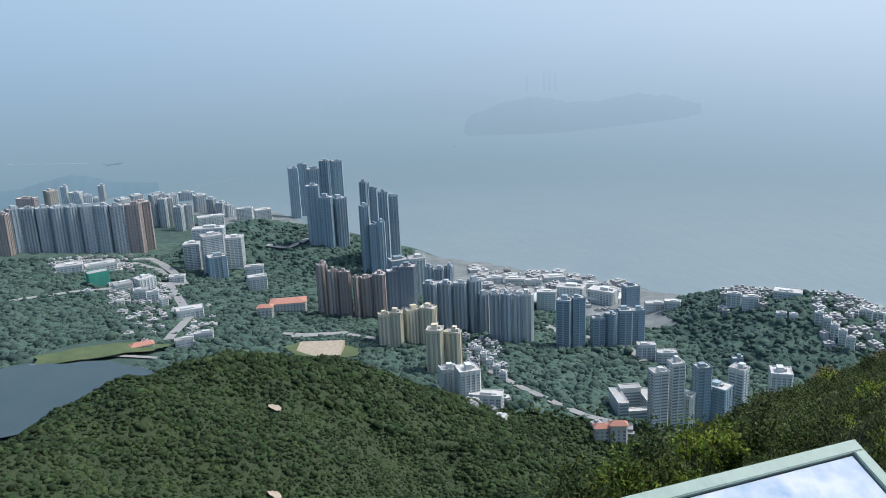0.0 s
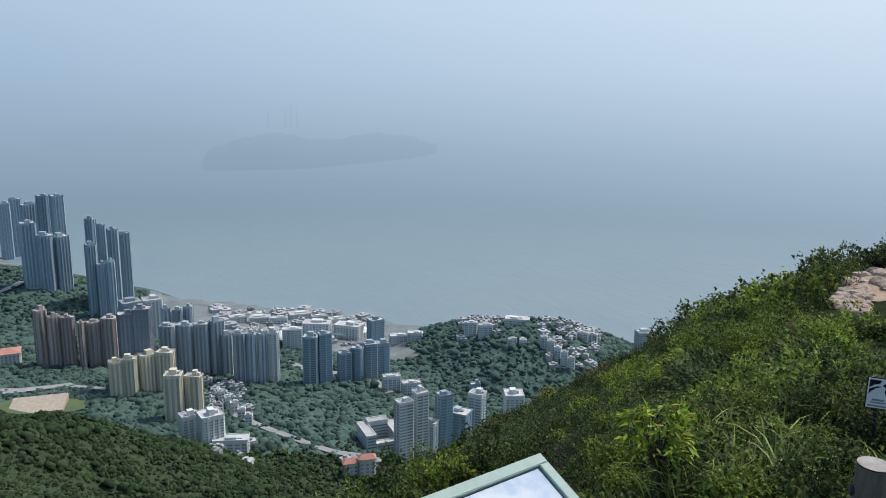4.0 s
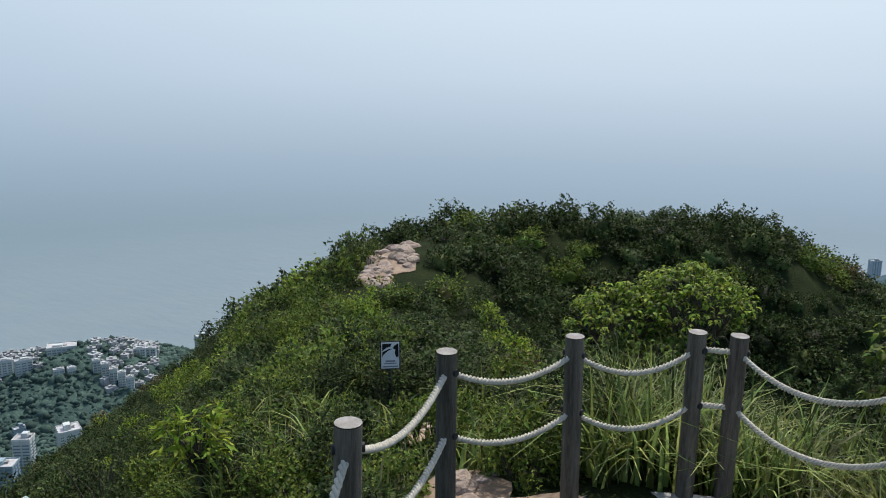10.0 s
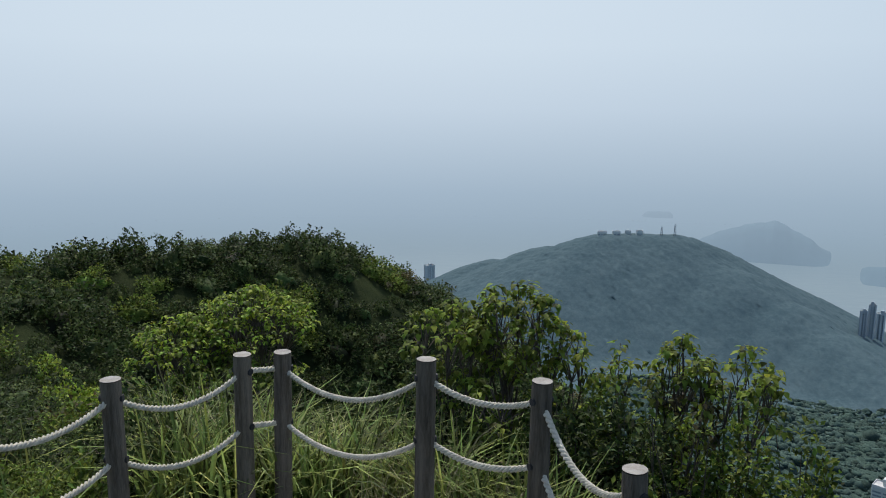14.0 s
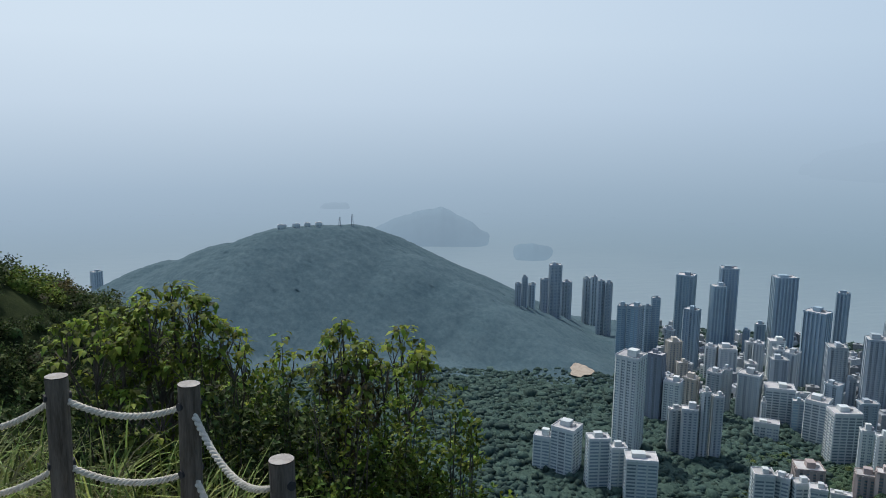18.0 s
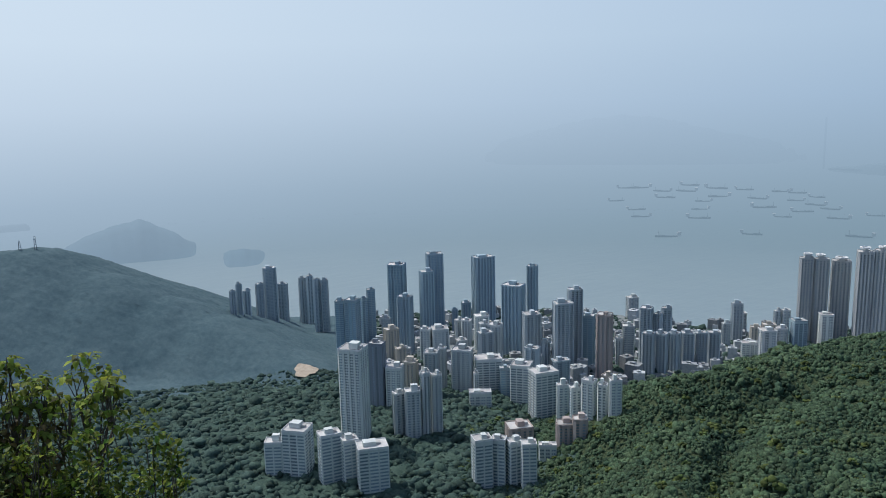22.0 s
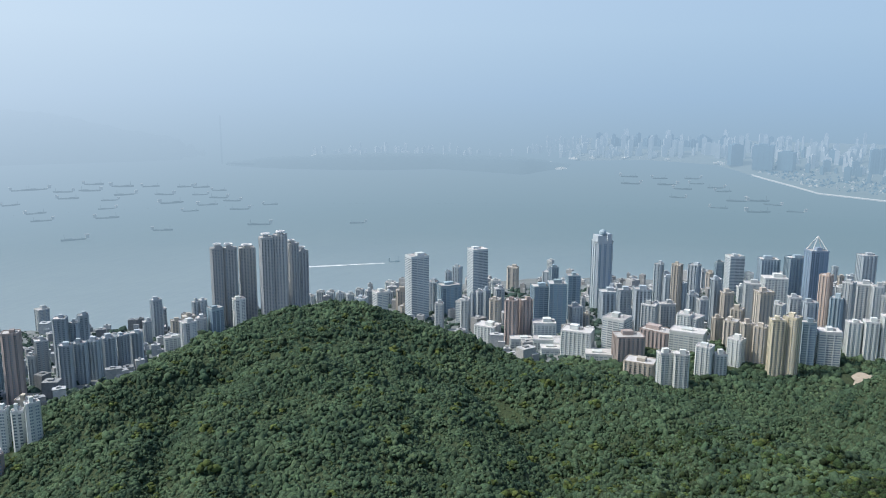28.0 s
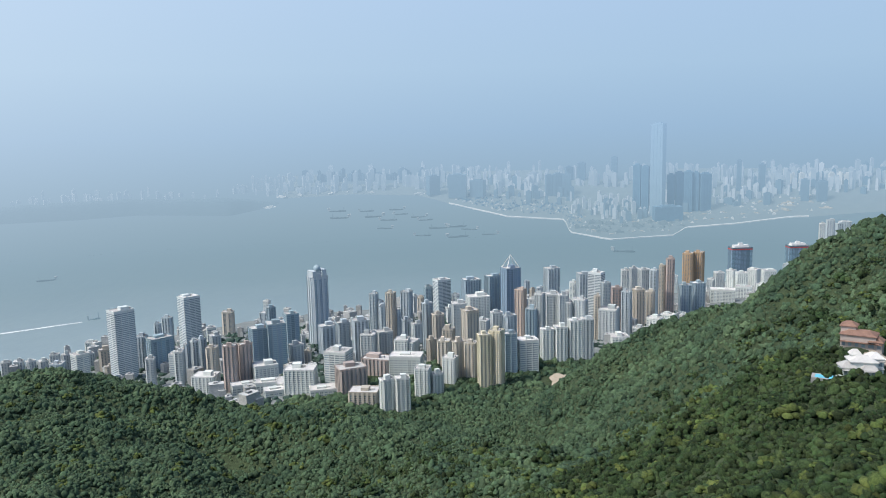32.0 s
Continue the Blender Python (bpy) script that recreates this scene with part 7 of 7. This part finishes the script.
def umbrella_tree(az, d, top, wide, label, seed, limbs=5, twigs=7, leaf=None, length=0.088, lean=0.0, flat=0.30):
    """A slender tree whose bare rising limbs fork into twigs, each with a whorl of hanging leaves, under a flattish top."""
    x, y = spot(az, d)
    g = height_at(x, y)
    tall = top - g
    r = np.random.default_rng(seed)
    t = new("small_tree")
    t.matrix_world = pose(x, y, g)
    fork = np.array([r.normal(0, 0.05), r.normal(0, 0.05), tall * 0.30])
    v, f = stem_tubes((0, 0, -0.3), [fork], 0.026, 0.020, seed, 0.02)
    fast_mesh("trunk", v, f, BARK).parent = t
    for k in range(limbs):
        a = 2 * math.pi * (k + r.uniform(-0.3, 0.3)) / limbs
        reach = wide * (0.25 if k == 0 else r.uniform(0.55, 0.80))
        knee = np.array([math.cos(a) * reach * 0.75 + lean * 0.6, math.sin(a) * reach * 0.75, tall * r.uniform(0.62, 0.74)])
        v, f = stem_tubes(fork, [knee], 0.015, 0.009, seed * 7 + k, 0.05)
        limb = fast_mesh("limb", v, f, BARK)
        limb.parent = t
        ends = []
        for q in range(twigs):
            b = a + r.uniform(-1.1, 1.1)
            u = reach + wide * r.uniform(-0.22, 0.30)
            ends.append((math.cos(b) * u + lean, math.sin(b) * u, tall * (1 - flat * (u / wide) ** 2 * r.uniform(0.5, 1.1)) - abs(r.normal(0, 0.10)) - (0.25 * tall if q >= twigs - 2 else 0)))
        ends = np.array(ends)
        v, f = stem_tubes(knee, ends, 0.008, 0.003, seed * 11 + k, 0.04)
        fast_mesh("twig", v, f, BARK).parent = limb
        v, f = whorl_leaves(ends, 11, length, seed * 13 + k)
        ob = fast_mesh("foliage", v, f, leaf or LEAF_TREE, smooth=False)
        ob.parent = limb
        tagged(ob, kind="stuff")
    return tagged(t, label, "tree")


drooping = "slender tree with tufts of broad drooping leaves"
umbrella_tree(86.2, 8.1, 490.40, 0.55, drooping, 1, 7, 10, lean=0.05)
umbrella_tree(81.6, 8.1, 490.18, 0.50, drooping, 2, 6, 9)
umbrella_tree(83.8, 8.2, 490.30, 0.45, drooping, 9, 5, 8)
umbrella_tree(89.0, 8.1, 490.02, 0.45, drooping, 3, 5, 9)
umbrella_tree(85.2, 7.8, 489.72, 0.60, drooping, 8, 4, 8)
umbrella_tree(93.5, 8.1, 489.86, 0.15, "thin sapling with one tuft of drooping leaves", 4, 2, 5)
umbrella_tree(97.4, 8.1, 489.95, 0.40, drooping, 5, 6, 10)
umbrella_tree(101.4, 8.1, 489.90, 0.44, drooping, 6, 6, 9, lean=0.06)
umbrella_tree(97.8, 7.9, 489.54, 0.35, "slender tree with reddish drooping leaves", 7, 4, 6, LEAF_RUSTY)
spreading = "small spreading tree with tiers of yellow-green leaves"
umbrella_tree(68.0, 12.0, 489.50, 0.95, spreading, 12, 8, 24, LEAF_BRIGHT, 0.082, flat=0.22)
umbrella_tree(63.6, 11.8, 489.20, 0.75, spreading, 14, 7, 22, LEAF_BRIGHT, 0.082, flat=0.22)
umbrella_tree(66.0, 11.2, 488.75, 0.80, spreading, 15, 7, 22, LEAF_MID, 0.085, flat=0.3)
small_tree(34.0, 8.0, 0.95, 0.32, LEAF_BRIGHT, "fresh green sapling with rosettes of narrow leaves", 7, 34, 12, 0.12, 0.04, 0.25)
small_tree(-6.5, 8.0, 1.3, 0.30, LEAF_BRIGHT, "fresh green sapling with rosettes of narrow leaves", 8, 14, 12, 0.13, 0.045, 0.25)
tall_shrubs = ((92.0, 7.8, 1.9, 0.42, 11), (95.0, 7.3, 1.85, 0.6, 12), (98.0, 7.5, 1.9, 0.6, 13), (101.0, 7.4, 2.0, 0.6, 14), (103.5, 7.4, 1.8, 0.45, 15), (90.0, 7.4, 1.45, 0.6, 16), (106.0, 7.4, 2.3, 0.34, 17), (9.0, 9.0, 1.55, 0.45, 18), (108.5, 7.5, 1.6, 0.40, 19), (82, 7.6, 1.05, 0.6, 20), (86, 7.5, 1.05, 0.6, 21), (111.0, 7.6, 1.35, 0.4, 22), (113.5, 7.8, 1.1, 0.4, 23), (99.5, 6.6, 1.2, 0.6, 24), (103.0, 6.6, 1.1, 0.55, 25), (107.0, 6.7, 1.1, 0.5, 26), (95.5, 6.5, 1.1, 0.6, 27), (78.5, 8.3, 1.4, 0.6, 28), (12.6, 9.6, 1.3, 0.55, 30), (15.5, 10.2, 1.3, 0.5, 32), (18.5, 11.0, 1.35, 0.55, 34), (44.9, 29.5, 1.75, 0.95, 36), (43.4, 26.0, 1.2, 0.7, 40), (21.5, 11.5, 1.2, 0.5, 44))
for az, d, tall, wide, seed in tall_shrubs:
    tips, outward = dome_tips(150, wide, tall, seed)
    x, y = spot(az, d)
    t = leafy_thing("shrub", "tall leafy green shrub on the slope beyond the fence", "shrub", tips, outward, 16, 0.068, 0.040, LEAF_DEEP if seed % 4 == 0 or seed == 18 else LEAF_TREE if seed % 3 == 1 else LEAF_MID, seed, (0, 0, -0.3), 0.1, 0.9, 34, 0.016, "tall shrubs by the fence", 0.05)
    t.matrix_world = pose(x, y, height_at(x, y), 0, 0, seed * 30)


def bare_twigs(az, d, tall, seed):
    x, y = spot(az, d)
    r = np.random.default_rng(seed)
    n = 16
    a, q = r.uniform(0, 6.28, n), r.uniform(0.1, 0.45, n)
    tips = np.stack([np.cos(a) * q, np.sin(a) * q, r.uniform(0.6, 1.0, n) * tall], 1)
    t = new("dead_shrub")
    t.matrix_world = pose(x, y, height_at(x, y))
    for k, tip in enumerate(tips):
        v, f = stem_tubes((0, 0, -0.2), [tip], 0.010, 0.003, seed * 20 + k, 0.10)
        fast_mesh("twig", v, f, BARK).parent = t
    tagged(t, "bare dark twigs of a dead shrub", "shrub")


for k, (az, d, tall) in enumerate(((110.5, 7.0, 1.7), (112.5, 7.2, 1.6), (114.5, 7.4, 1.5), (27.5, 10, 1.0), (97.5, 7.2, 1.9))):
    bare_twigs(az, d, tall, 90 + k)


# long grass: arching blades in tufts
def grass(label, spots_list, blades, length, wide, material, seed, upright=0.9):
    r = np.random.default_rng(seed)
    vs, fs, b = [], [], 0
    for x, y, s in spots_list:
        z = height_at(x, y) - 0.03
        for _ in range(blades):
            a = r.uniform(0, 6.28)
            ln = length * s * r.uniform(0.55, 1.2)
            lean = r.uniform(0.15, 1.0) / upright
            px, py = x + r.normal(0, 0.07), y + r.normal(0, 0.07)
            dx, dy = math.cos(a), math.sin(a)
            for k in range(5):
                t = k / 4
                out = lean * ln * t * t * 0.75
                up = ln * (t - 0.42 * lean * t * t * t)
                w = wide * (1 - t * 0.92) / 2
                vs += [(px + dx * out - dy * w, py + dy * out + dx * w, z + up), (px + dx * out + dy * w, py + dy * out - dx * w, z + up)]
            for k in range(4):
                i = b + 2 * k
                fs += [(i, i + 1, i + 3), (i, i + 3, i + 2)]
            b += 10
    ob = fast_mesh("grass", np.array(vs), np.array(fs), material, smooth=False)
    tagged(ob, label, "grass", kind="stuff")


tufts, dry = [], []
for _ in range(380):
    a, d = srng.uniform(61, 90), srng.uniform(5.6, 8.6)
    x, y = spot(a, d)
    if math.hypot(x - 4.15, y - 1.5) > 2.05:
        (tufts if srng.random() < 0.8 else dry).append((x, y, srng.uniform(0.7, 1.25)))
for _ in range(95):
    a, d = srng.uniform(34, 58), srng.uniform(4.0, 11.0)
    x, y = spot(a, d)
    if not keep_off(x, y):
        (tufts if srng.random() < 0.85 else dry).append((x, y, srng.uniform(0.4, 0.75)))
for _ in range(60):
    a, d = srng.uniform(88, 116), srng.uniform(5.0, 7.5)
    (tufts if srng.random() < 0.8 else dry).append((*spot(a, d), srng.uniform(0.6, 1.1)))
grass("long arching green grass beside the terrace", tufts, 15, 1.0, 0.040, BLADE, 3, 0.75)
grass("dry straw-coloured grass among the green", dry, 16, 0.85, 0.014, BLADE_DRY, 4, 0.75)
grass("tall pale grass clump by the slope", [(*spot(111.0, 4.2), 1.0), (*spot(112.5, 4.3), 0.9)], 34, 0.8, 0.018, BLADE_DRY, 5)
